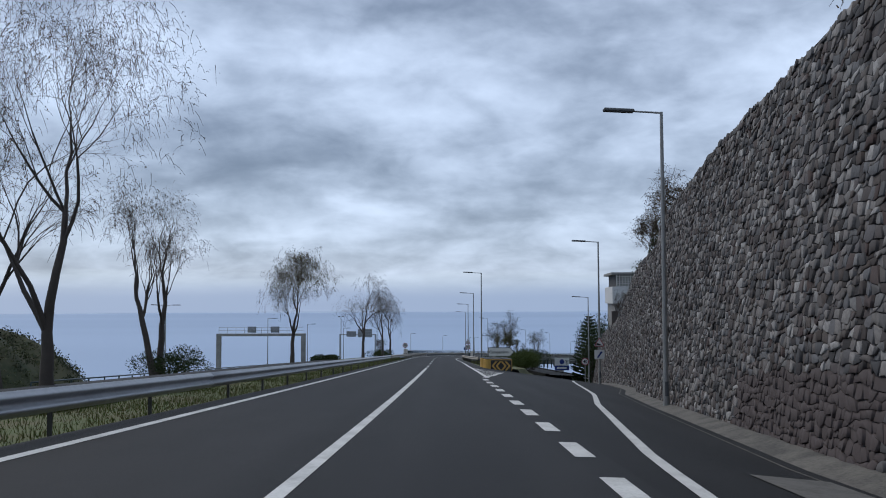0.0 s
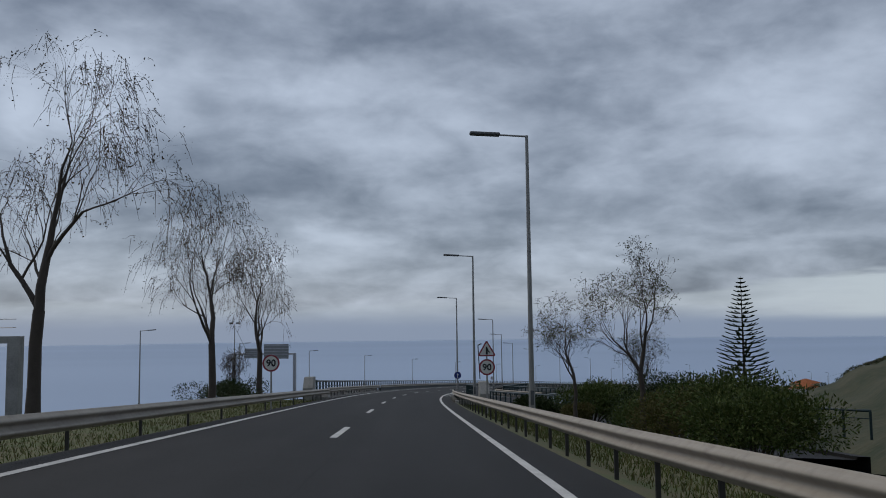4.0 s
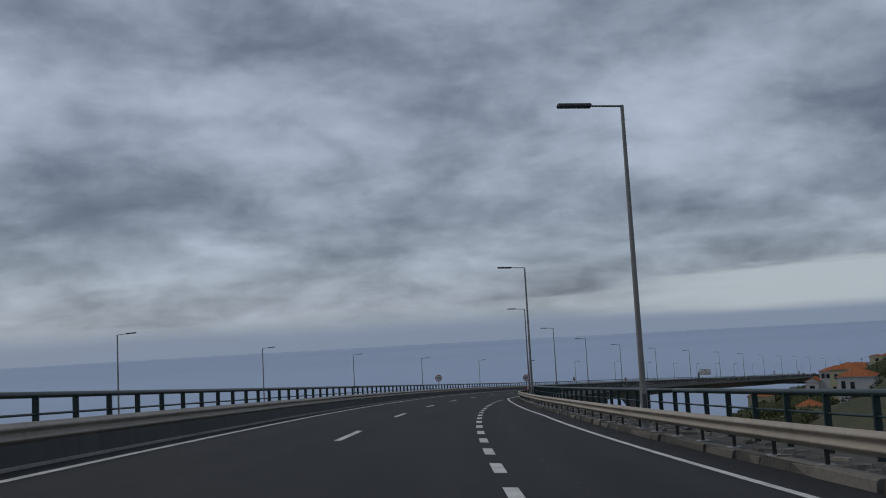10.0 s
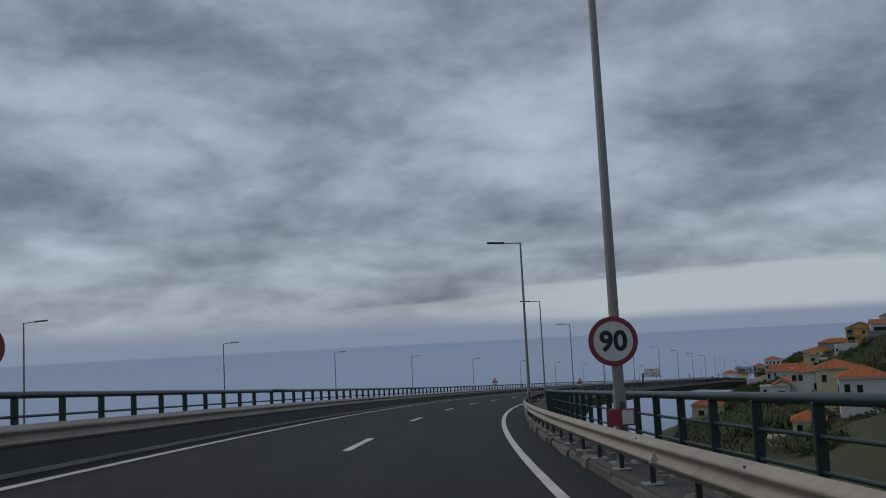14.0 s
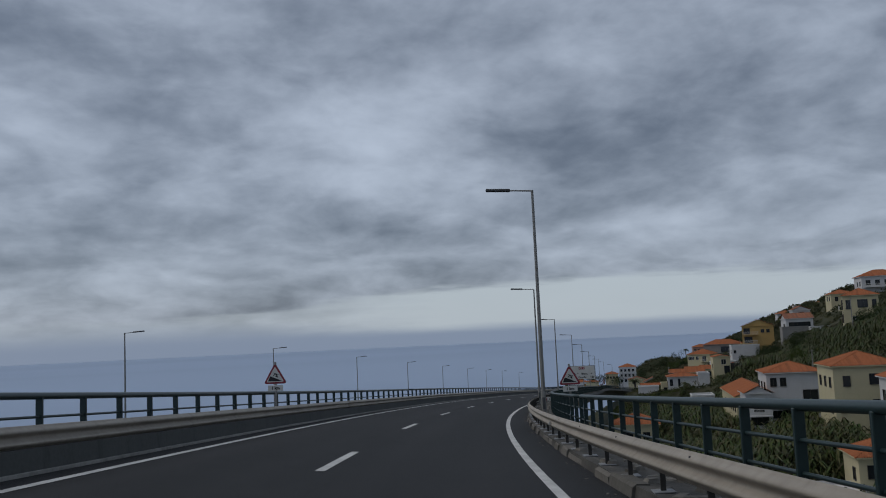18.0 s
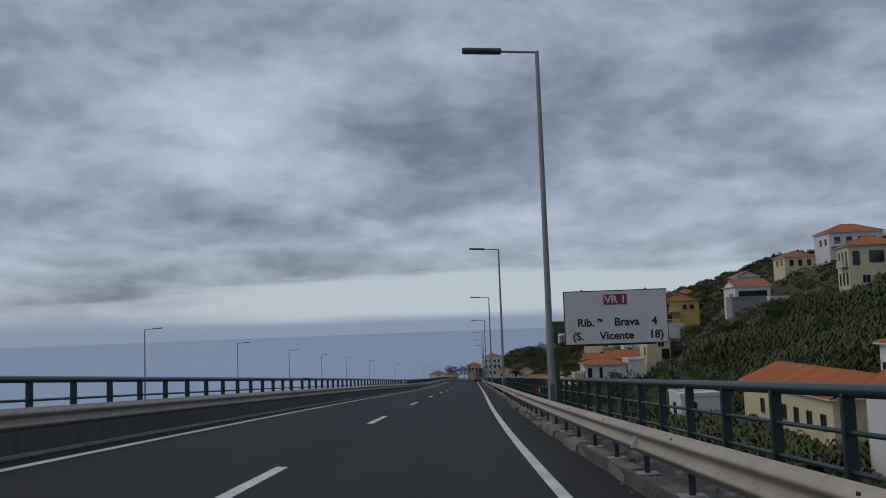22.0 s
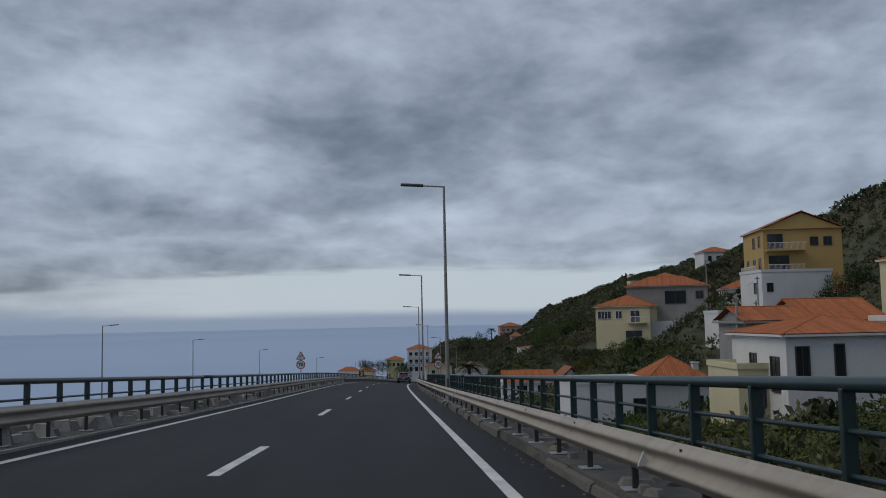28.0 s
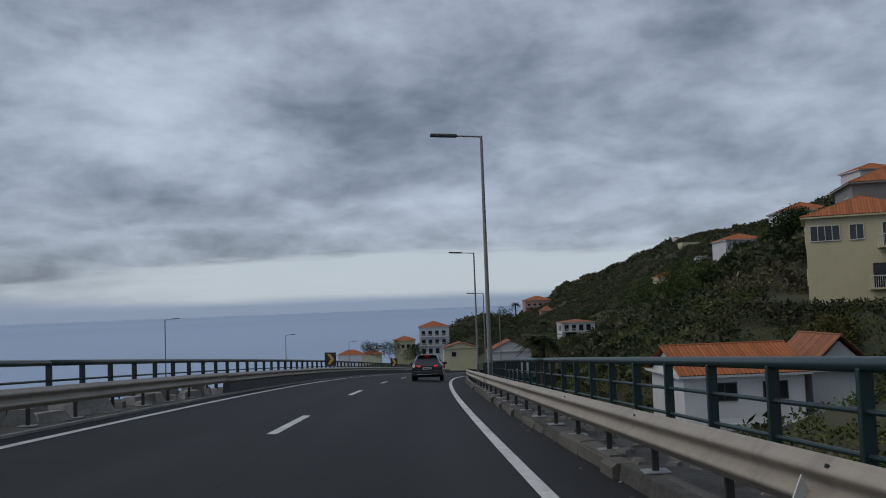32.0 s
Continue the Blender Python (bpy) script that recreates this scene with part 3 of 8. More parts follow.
# gore of the joining lane
gore_b = lambda s: np.interp(s, [174, 178.8, 182, 185.5, 189, 192, 196, 199], [5.0, 5.6, 5.5, 4.81, 4.0, 3.5, 3.35, 3.3])
for i in range(9):
    s = 174.6 + 2.1 * i
    hatch(s, 3.62, float(gore_b(s)) - 0.2, -0.15, 0.42)
band("joining_gore_line", 3.36, 3.54, 172, 199.5, 0.008, parent=markings)
band("joining_gore_line", lambda s: gore_b(s) - 0.09, lambda s: gore_b(s) + 0.09, 180, 199.5, 0.010, 1.5, parent=markings)
for (sa, qa), (sb, qb) in (((200.5, 4.2), (200.7, 6.1)), ((200.7, 6.1), (196.4, 5.6)), ((200.5, 4.2), (196.4, 5.6))):
    d = np.array([sb - sa, qb - qa])
    nn = np.array([-d[1], d[0]]) / np.linalg.norm(d) * 0.12
    v = [at(sa + e * nn[0] + f * d[0], qa + e * nn[1] + f * d[1], 0.008) for f, e in ((0, -1), (1, -1), (1, 1), (0, 1))]
    put("arrow_outline", mesh_from("arrow_outline", v, [(0, 1, 2, 3)], PAINT), markings)

# bridge joint across the deck
joint = thing("expansion_joint", "toothed grey steel expansion joint across the road", "expansion joint", kind="structure")
for i in range(3):
    sweep("joint_strip", [(q, 0.004 + 0.002 * (i == 1)) for q in np.linspace(-3.7, 8.4, 8)], 193.7 + 0.35 * i, 193.7 + 0.35 * i + (0.12, 0.28, 0.12)[i] * 0.9, 0.2, (PLATE, KERB, PLATE)[i], joint)

# ---- the decks: main viaduct and the other carriageway, lower and to the left ----
def deck_right(s):
    if s < 176.2:
        return 6.0
    return float(np.interp(s, KERB_S, KERB_Q)) + 1.6 if s < 292 else 6.0


tagged(sweep("viaduct_deck", [(-5.35, 0.04), (-5.35, -0.55), (-4.6, -0.75), (-3.6, -2.3), (4.0, -2.3), (5.0, -0.75), (6.0, -0.55), (6.0, 0.16)], 147, 178.5, 5, DECKSIDE), "grey concrete girder at the bridge end", "viaduct", kind="structure")
tagged(sweep("viaduct_deck", lambda s: [(-5.35, 0.04), (-5.35, -0.55), (-4.6, -0.75), (-3.6, -2.3), (deck_right(s) - 2.0, -2.3), (deck_right(s) - 1.0, -0.75), (deck_right(s), -0.55), (deck_right(s), 0.16)], 178.5, 880, 5, DECKSIDE), "grey concrete box girder of the viaduct", "viaduct", kind="structure")
for a, b in ((147, 176), (178.5, 880)):
    tagged(sweep("walkway_right", lambda s: [(deck_right(s) - 1.60, 0.0), (deck_right(s) - 1.57, 0.16), (deck_right(s), 0.18), (deck_right(s), 0.0)], a, b, 2.5 if a < 170 else 1.5, WALKWAY), "weathered raised concrete walkway strip", "kerb", kind="structure")
nose = mesh_from("walkway_nose", [at(s, q, n) for n in (0.0, 0.165) for s, q in ((176, 4.42), (177.3, 4.62), (178.4, 5.15), (178.2, 5.6), (176, 6.0))], [(5, 6, 7, 8, 9)] + [(i, (i + 1) % 5, 5 + (i + 1) % 5, 5 + i) for i in range(5)], WALKWAY)
tagged(put("walkway_nose", nose), "rounded concrete nose where the lanes join", "kerb", kind="structure")
tagged(sweep("walkway_left", [(-3.80, 0.0), (-3.82, 0.05), (-5.30, 0.06), (-5.30, 0.0)], 147, 880, 2.5, WALKWAY), "weathered concrete walkway strip", "kerb", kind="structure")
tagged(sweep("barrier_wall", [(-4.04, 0.0), (-4.02, 0.37), (-3.82, 0.36), (-3.80, 0.0)], 186, 566, 2.5, WALLSTRIP, closed=True), "low grey concrete barrier wall under the guardrail", "barrier wall", kind="structure")
tagged(sweep("barrier_wall", [(-4.04, 0.0), (-4.02, 0.37), (-3.82, 0.36), (-3.80, 0.0)], 684, 880, 2.5, WALLSTRIP, closed=True), "low grey concrete barrier wall under the guardrail", "barrier wall", kind="structure")
tagged(sweep("kerb_line_left", [(-3.74, 0.002), (-3.74, 0.05), (-3.8, 0.052)], 147, 880, 2.5, CONCRETE), "narrow dark gutter kerb", "kerb", kind="structure")

for q0, q1, n1 in ((4.40, 6.05, 0.172), (-5.36, -3.80, 0.062)):
    tagged(sweep("bridge_abutment", [(q0, -1.6), (q0, n1), (q1, n1), (q1, -1.6)], 146.4, 147.3, 0.45, CONCRETE, closed=True), "concrete edge where the bridge deck begins", "abutment", kind="structure")

OTHER = -2.1


def flat_at(s, q, n):
    """Places beside the road that do not follow its bank."""
    return at(s, q, n + np.interp(s, GS, R_BANK) * q)


def other_profile(s):
    b = float(np.interp(s, GS, R_BANK))
    drop = OTHER
    return [(q, drop + b * q + h) for q, h in ((-18.0, 0.2), (-18.0, 0.0), (-28.2, 0.0), (-28.2, 0.2), (-28.9, 0.2), (-28.9, -1.6), (-17.4, -1.6), (-17.4, 0.2))]


tagged(sweep("other_carriageway", other_profile, -50, 880, 5, ASPHALT, closed=True), "asphalt deck of the other carriageway", "road", kind="structure")


def join_line(s):
    return np.interp(s, [128, 150, 168, 180], [19.5, 14.4, 11.0, 9.6]), -np.interp(s, [128, 160, 178], [1.5, 0.4, 0.004])


def join_profile(s):
    c, n = join_line(s)
    r = float(np.interp(s, [128, 168, 180], [2.2, 2.6, 4.0]))
    return [(c + q, n + h) for q, h in ((-2.9, -4.0), (-2.9, 0.15), (-2.3, 0.15), (-2.3, 0.0), (r, 0.0), (r, 0.15), (r + 0.6, 0.15), (r + 0.6, -4.0))]


tagged(sweep("joining_ramp", join_profile, 128, 178.4, 3, ASPHALT), "asphalt ramp deck joining the road", "road", kind="structure")

PIER = bmesh.new()
prism(PIER, [(-2.6, -2.3), (2.6, -2.3), (2.6, -3.3), (1.5, -4.8), (1.5, -60), (-1.5, -60), (-1.5, -4.8), (-2.6, -3.3)], -0.9, 0.9)
pier_mesh = bpy.data.meshes.new("pier")
PIER.to_mesh(pier_mesh)
PIER.free()
pier_mesh.materials.append(DECKSIDE)
for s in range(190, 470, 35):
    ob = put("viaduct_pier", pier_mesh, None, on_road(s, 0.5 + (deck_right(s) - 6) / 2, 0.0))
    tagged(ob, "tall grey concrete pier carrying the viaduct", "pier", "viaduct piers", "structure")

# ---- the houses: place on the slope, size, look ----
def row_of(face, start, step, n, z, w, h, *more):
    return [(face, start + step * i, z, w, h, *more) for i in range(n)]


# front 'f' looks back along the road (towards smaller u), side 's' looks down the slope, to the road
W = row_of
HOUSES = [
    dict(u=212.4, v=34.6, z=-39.0, w=9, d=9.0, h=6.6, wall=CREAM, rise=1.9, turn=-25, label="cream house with tiled hip roof and long glazed veranda", wins=[("f", 1.5, 4.6, 2.2, 1.2, TRIM, 3), ("f", 3.9, 4.6, 1.0, 1.2, TRIM, 1), ("f", 6.6, 3.95, 1.5, 1.9, TRIM, 1), ("f", 6.3, 0.6, 2.6, 1.9, DARKFRAME, 1), *W("s", 1.5, 2.2, 4, 4.4, 1.1, 1.4), *W("s", 2, 3, 3, 1.0, 1.0, 1.3)], balcony=[("f", 5.4, 8.4, 3.9, 0.9), ("f", 4.6, 8.2, 0.55, 0.5)]),
    dict(u=210.5, v=43.2, z=-39.2, w=7, d=19, h=3.9, wall=WHITE, roof="flat", turn=-16, label="long white terrace wall with a parapet beside the cream house", wins=[("f", 8.5, 1.6, 0.9, 0.5)]),
    dict(u=217, v=41.2, z=-34.6, w=8, d=13.5, h=5.6, wall=GREY, rise=1.8, turn=-16, label="unfinished grey block house with tiled hip roof", wins=[("f", 8.2, 2.6, 3.4, 2.1, DARKFRAME, 1), ("f", 12.2, 3.4, 1.2, 1.2, DARKFRAME), ("s", 2.5, 3, 1.4, 1.4)]),
    dict(u=218, v=58.6, z=-34.8, w=8, d=8, h=5.2, wall=WHITE, rise=1.9, turn=-15, label="white house with tiled pyramid roof and dark veranda", wins=[("f", 1.2, 3.0, 0.9, 1.4), ("f", 5.2, 2.4, 4.2, 2.2, DARKFRAME, 2), ("f", 2, 0.0, 1.3, 1.9, DARKFRAME, 0), ("s", 3, 2.5, 1.2, 1.4)]),
    dict(u=184, v=52, z=-31.4, w=11, d=10.5, h=9.0, wall=YELLOW, rise=2.3, roof="gable", ridge="y", turn=-8, label="tall yellow house with balconies and tiled roof", wins=[("f", 1.6, 6.3, 2.0, 1.9, DARKFRAME, 1), ("f", 2.0, 3.2, 2.6, 2.0, DARKFRAME, 1), ("f", 6.8, 6.6, 1.0, 1.1, DARKFRAME), ("f", 8.6, 6.6, 1.0, 1.1, DARKFRAME), ("s", 2.0, 6.6, 1.0, 1.5, DARKFRAME), ("s", 5.0, 6.6, 1.0, 1.5, DARKFRAME), ("s", 2.0, 3.4, 1.0, 1.6, DARKFRAME), ("s", 5.0, 3.4, 1.0, 1.6, DARKFRAME), ("s", 8.5, 3.4, 1.0, 1.6, DARKFRAME)], balcony=[("f", 0.2, 5.4, 6.0, 1.3), ("f", 0.2, 5.0, 3.0, 1.3), ("s", 0.5, 9, 3.0, 1.0)]),
    dict(u=173, v=47, z=-32.9, w=7, d=9, h=4.0, wall=WHITE, roof="flat", label="plain white flat-roofed annexe", wins=[("s", 2, 1.4, 0.9, 1.3, DARKFRAME), ("f", 1.0, 1.6, 0.7, 1.0, DARKFRAME)]),
    dict(u=178, v=60, z=-34.4, w=6, d=6, h=3.0, wall=WHITE, tile=TILE_OLD, rise=1.3, label="low white house with old brownish tiles"),
    dict(u=113, v=23.2, z=-41.0, w=8, d=7.9, h=5.8, wall=WHITE, rise=1.0, label="white two-storey house with low tiled hip roof", wins=[("f", 0.9, 3.4, 0.7, 1.7, DARKFRAME, 1), ("f", 3.0, 3.3, 0.5, 1.9, DARKFRAME, 0), ("f", 1.6, 0.4, 0.9, 1.8, DARKFRAME, 1), ("s", 1.5, 2.6, 1.1, 1.9, DARKFRAME), ("s", 4.6, 2.8, 0.9, 1.8, DARKFRAME)]),
    dict(u=121.0, v=24.2, z=-40.2, w=5, d=4.0, h=5.7, wall=GREY, roof="gable", rise=0.9, label="grey lean-to with a bright tiled roof", wins=[("f", 1.6, 3.4, 2.4, 1.7, DARKFRAME, 1)]),
    dict(u=121.5, v=28.7, z=-40.2, w=7, d=5.0, h=5.6, wall=CREAM, roof="gable", rise=1.5, label="cream back house with a bright tiled gable roof"),
    dict(u=115.5, v=21.4, z=-41.2, w=5, d=2.2, h=4.0, wall=CREAM, roof="flat", label="cream porch block under a dark canopy", wins=[("f", 1.1, 1.0, 0.9, 2.0, DARKFRAME, 0)]),
    dict(u=147, v=39.5, z=-40.4, w=7, d=6.5, h=5.3, wall=WHITE, rise=1.6, roof="gable", ridge="y", turn=-20, label="white upper house block with tiled gable roof", name="house"),
    dict(u=150.5, v=34.0, z=-41.4, w=5, d=6.6, h=6.3, wall=CREAM, roof="gable", ridge="x", rise=1.1, turn=-20, label="cream house with dark green awning over a balcony", wins=[("f", 3.6, 3.6, 4.6, 1.9, DARKFRAME, 2), ("s", 2, 3.6, 1.4, 1.5, DARKFRAME), ("f", 1.4, 0.8, 0.8, 1.6, DARKFRAME)], balcony=[("f", 1.0, 6.4, 3.0, 1.0)]),
    dict(u=168, v=39.5, z=-38.2, w=5, d=8.0, h=4.3, wall=WHITE, roof="flat", label="narrow white house block with a tall window", wins=[("f", 1.4, 2.6, 0.9, 1.4, DARKFRAME)]),
    dict(u=140.5, v=23.0, z=-43.6, w=5.4, d=5.6, h=3.9, wall=WHITE, rise=2.0, tile=TILE, label="small white house with steep tiled pyramid roof", chimney=(4.6, 1.2, 1.5), wins=[("f", 4.2, 0.9, 1.2, 1.7, DARKFRAME, 3), ("s", 2.7, 1.2, 1.0, 1.2, DARKFRAME)]),
    dict(u=133, v=15.1, z=-44.4, w=6, d=6.0, h=5.2, wall=WHITE, roof="flat", label="white flat-roofed outbuilding with small windows", wins=[("f", 1.6, 1.2, 0.5, 0.4, DARKFRAME, 0), ("f", 3.2, 1.4, 0.5, 0.5, DARKFRAME, 0), ("f", 5.2, 1.4, 0.9, 2.6, DARKFRAME, 1), ("s", 3, 1.5, 1.0, 1.0, DARKFRAME)]),
    dict(u=189, v=16.4, z=-48.3, w=6.5, d=6.9, h=5.3, wall=WHITE, roof="gable", ridge="x", rise=1.5, label="white two-storey house with bright orange tiled roof", wins=[("f", 2.3, 3.9, 1.3, 0.9, DARKFRAME, 1), ("f", 5.2, 3.9, 1.3, 0.9, DARKFRAME, 1), ("f", 2.0, 0.6, 2.0, 1.5, DARKFRAME, 1), ("f", 5.2, 0.3, 1.3, 1.9, DARKFRAME, 1), ("s", 3, 3.4, 1.2, 1.2, DARKFRAME)]),
    dict(u=187.0, v=14.6, z=-48.5, w=1.9, d=8.9, h=2.7, wall=WHITE, roof="flat", label="low white porch slab in front of the orange-roofed house", wins=[("f", 3.0, 0.5, 2.0, 1.5, DARKFRAME, 1), ("f", 7.6, 0.4, 1.6, 1.8, DARKFRAME, 1)]),
    dict(u=190, v=24.2, z=-46.6, w=5, d=3.4, h=3.6, wall=WHITE, roof="gable", ridge="y", rise=1.9, tile=TILE_OLD, label="old white cottage with weathered brown roof tiles"),
    dict(u=118, v=36.0, z=-34.9, w=8, d=4.6, h=4.5, wall=CREAM, roof="gable", ridge="y", rise=0.5, over=0.2, label="cream box-like house with a shallow roof and dark doorway", wins=[("f", 2.8, 2.5, 1.2, 1.3, TRIM, 1), ("s", 2.0, 0.9, 1.0, 1.6, DARKFRAME), ("f", 3.6, 0.1, 1.4, 1.9, DARKFRAME, 0)]),
    dict(u=119, v=40.9, z=-35.2, w=6, d=3.6, h=2.4, wall=DARKSHED, roof="flat", label="dark sheet-metal shed beside the cream house", wins=[("f", 1.6, 0.3, 2.4, 1.7, DARKFRAME, 1)]),
    dict(u=112, v=31.3, z=-37.2, w=7, d=3.0, h=2.6, wall=WHITE, roof="flat", label="plain white flat-roofed block beside the two-storey house"),
    dict(u=92.5, v=65.6, z=-22.9, w=8.5, d=8, h=7.2, wall=CREAM, rise=1.8, turn=-10, label="cream house with tall dark windows and hip roof", wins=[("f", 1.2, 3.9, 1.0, 2.2, DARKFRAME, 1), ("f", 4.4, 4.2, 2.2, 1.9, DARKFRAME, 2), ("f", 7.0, 3.9, 0.9, 2.1, DARKFRAME, 1), ("f", 2.6, 0.8, 1.2, 1.3, TRIM, 1), ("f", 5.6, 0.8, 1.2, 1.3, TRIM, 1), *W("s", 1.4, 2.6, 3, 3.9, 1.0, 2.3, DARKFRAME), *W("s", 1.4, 2.6, 3, 0.6, 1.0, 2.0, DARKFRAME)], balcony=[("s", 0.3, 5.5, 3.7, 0.9)]),
    dict(u=137, v=59.2, z=-24.9, w=9, d=7.6, h=4.3, wall=WHITE, tile=TILE_OLD, roof="gable", ridge="x", rise=1.6, label="white gabled house above a grey retaining wall", wins=[("f", 3.8, 1.2, 6.0, 2.0, DARKFRAME, 4), ("s", 3, 1.5, 2.4, 1.2, DARKFRAME, 2)]),
    dict(u=148, v=63.2, z=-24.0, w=6, d=5.0, h=6.0, wall=WHITE, tile=TILE_OLD, roof="gable", ridge="y", rise=1.2, label="small white upper storey with a gable over the house", wins=[("f", 2.5, 4.2, 1.4, 1.1, DARKFRAME, 1)]),
    dict(u=134.2, v=57.6, z=-27.0, w=4.5, d=7.2, h=3.8, wall=GREY, roof="flat", label="grey retaining wall terrace below a white house"),
    dict(u=132, v=65.0, z=-26.6, w=3, d=5.2, h=3.2, wall=WHITE, roof="flat", label="white terrace with tall pillars", wins=[*W("f", 0.9, 1.1, 4, 0.5, 0.5, 2.2, GREY)]),
    dict(u=290, v=66.0, z=-29.6, w=9, d=9, h=4.9, wall=WHITE, rise=1.8, turn=-10, label="white hilltop house with tiled roof", wins=[*W("f", 2, 3, 3, 2.8, 1.0, 1.3, DARKFRAME), *W("s", 2, 3, 2, 2.8, 1.0, 1.3, DARKFRAME)], balcony=[("f", 0.3, 4.5, 1.4, 1.0)]),
    dict(u=152, v=75.4, z=-18.2, w=8, d=7.0, h=4.6, wall=CREAM, rise=1.4, label="cream upper slope house with orange roof", wins=[*W("f", 1.6, 2.0, 3, 2.4, 0.8, 1.3, DARKFRAME), *W("s", 2, 3, 2, 2.6, 1.0, 1.3, DARKFRAME)]),
    dict(u=143, v=82.5, z=-14.8, w=9, d=12, h=5.8, wall=WHITE, rise=2.0, label="white house with hip roof and a long terrace above", wins=[*W("f", 1.8, 2.6, 4, 3.2, 1.2, 1.4, DARKFRAME), *W("s", 2, 3, 2, 3.0, 1.0, 1.3, DARKFRAME)], balcony=[("f", 0.3, 11.5, 2.6, 1.2)]),
    dict(u=141, v=94.5, z=-13.6, w=7, d=9, h=4.0, wall=WHITE, roof="flat", label="white flat-roofed annexe beside the hip-roofed house", wins=[*W("f", 1.8, 2.6, 3, 1.2, 1.2, 1.4, DARKFRAME)]),
    dict(u=2, v=33.8, z=-36.4, w=9, d=8.4, h=7.4, wall=WHITE, rise=1.5, label="stained white two-storey house with hip roof among bananas", wins=[("f", 1.0, 5.4, 0.8, 1.2, DARKFRAME), ("f", 2.4, 5.4, 0.8, 1.2, DARKFRAME), ("f", 6.2, 3.2, 2.0, 1.5, DARKFRAME), ("f", 1.6, 0.6, 2.2, 1.4, DARKFRAME, 2), *W("s", 2, 3, 3, 4.6, 1.0, 1.3, DARKFRAME)], balcony=[("f", 0.3, 4.2, 2.0, 1.2)]),
    dict(u=-1.5, v=30.2, z=-36.6, w=7, d=3.7, h=4.9, wall=WHITE, roof="gable", ridge="y", rise=1.1, label="low white wing with an orange lean-to roof", wins=[("f", 1.8, 2.2, 1.4, 1.3, DARKFRAME, 1), ("f", 1.8, 0.2, 2.4, 1.2, DARKFRAME, 2)], balcony=[("f", 0.1, 3.6, 1.6, 1.0)]),
    dict(u=11.5, v=30.2, z=-38.4, w=23, d=7.4, h=5.2, wall=CREAM, rise=1.7, roof="gable", ridge="y", label="long low wing with an orange tiled roof", wins=[*W("s", 2, 3, 6, 2.6, 1.0, 1.2, DARKFRAME)]),
    dict(u=-17, v=39.5, z=-36.2, w=10, d=8.5, h=8.8, wall=CREAM, rise=1.7, label="cream house with outside stair and orange hip roof", wins=[("f", 1.6, 6.2, 0.8, 1.3, DARKFRAME, 0), ("f", 5.4, 6.4, 2.0, 1.3, DARKFRAME, 1), ("f", 5.6, 2.8, 2.0, 1.6, DARKFRAME, 1), ("f", 1.0, 2.8, 0.7, 1.2, DARKFRAME, 0), *W("s", 2, 3, 3, 6.0, 1.0, 1.3, DARKFRAME), *W("s", 2, 3, 3, 2.6, 1.0, 1.3, DARKFRAME)]),
    dict(u=-33, v=43.5, z=-36.0, w=10, d=9, h=7.6, wall=WHITE, rise=2.2, label="white house with tall shutters and a big orange roof", wins=[("f", 1.4, 4.4, 0.9, 2.0, DARKFRAME, 0), ("f", 3.6, 4.2, 0.9, 2.0, DARKFRAME, 0), *W("s", 2, 3, 3, 4.4, 1.0, 1.6, DARKFRAME)]),
    dict(u=-47, v=35.0, z=-40.8, w=6.5, d=5.6, h=6.0, wall=CREAM, rise=1.5, label="cream house with a roof terrace below the viaduct", wins=[("f", 1.2, 4.0, 0.8, 1.2, DARKFRAME, 0), ("f", 3.6, 4.0, 0.9, 1.2, DARKFRAME, 1), ("s", 2, 3.6, 1.0, 1.2, DARKFRAME)]),
    dict(u=-49, v=30.6, z=-41.2, w=6, d=4.6, h=3.2, wall=WHITE, roof="flat", label="low white block with a roof terrace", wins=[("f", 2.2, 1.0, 1.2, 1.2, DARKFRAME, 1)]),
    dict(u=40, v=25.0, z=-40.0, w=6, d=4.2, h=4.8, wall=WHITE, roof="flat", label="white low house with a dark window among bananas", wins=[("f", 1.2, 2.6, 0.9, 1.5, DARKFRAME, 0), ("s", 3, 2.4, 1.2, 1.5, DARKFRAME)]),
    dict(u=8, v=10.5, z=-42.5, w=7, d=7, h=5.6, wall=CREAM, rise=1.6, label="cream house with an orange roof close below the viaduct", wins=[("f", 2.2, 3.2, 1.2, 1.1, DARKFRAME, 1), ("f", 5.0, 3.2, 1.0, 1.1, DARKFRAME, 1), ("s", 3, 3.0, 1.2, 1.2, DARKFRAME)]),
    dict(u=76, v=19.4, z=-52.5, w=7, d=6, h=3.6, wall=GREY, tile=TILE_OLD, rise=1.6, label="low grey house with an old brown roof"),
    dict(u=330, v=70.8, z=-30.6, w=9, d=9, h=3.6, wall=WHITE, rise=1.6, label="white hill house with dark windows and tiled roof", wins=[*W("f", 2, 2.2, 3, 1.4, 0.9, 1.3, DARKFRAME)]),
    dict(u=258, v=93.0, z=-18.0, w=8, d=7, h=4.2, wall=CREAM, rise=1.3, label="low house with a brown roof near the ridge", wins=[*W("f", 2, 2.2, 2, 1.8, 1.0, 1.3, DARKFRAME)]),
    dict(u=248, v=95.5, z=-18.4, w=6, d=8.5, h=3.0, wall=WHITE, roof="gable", ridge="y", rise=1.6, label="white gable-fronted house near the ridge", wins=[("f", 4.4, 1.6, 1.5, 1.2, DARKFRAME, 1)]),
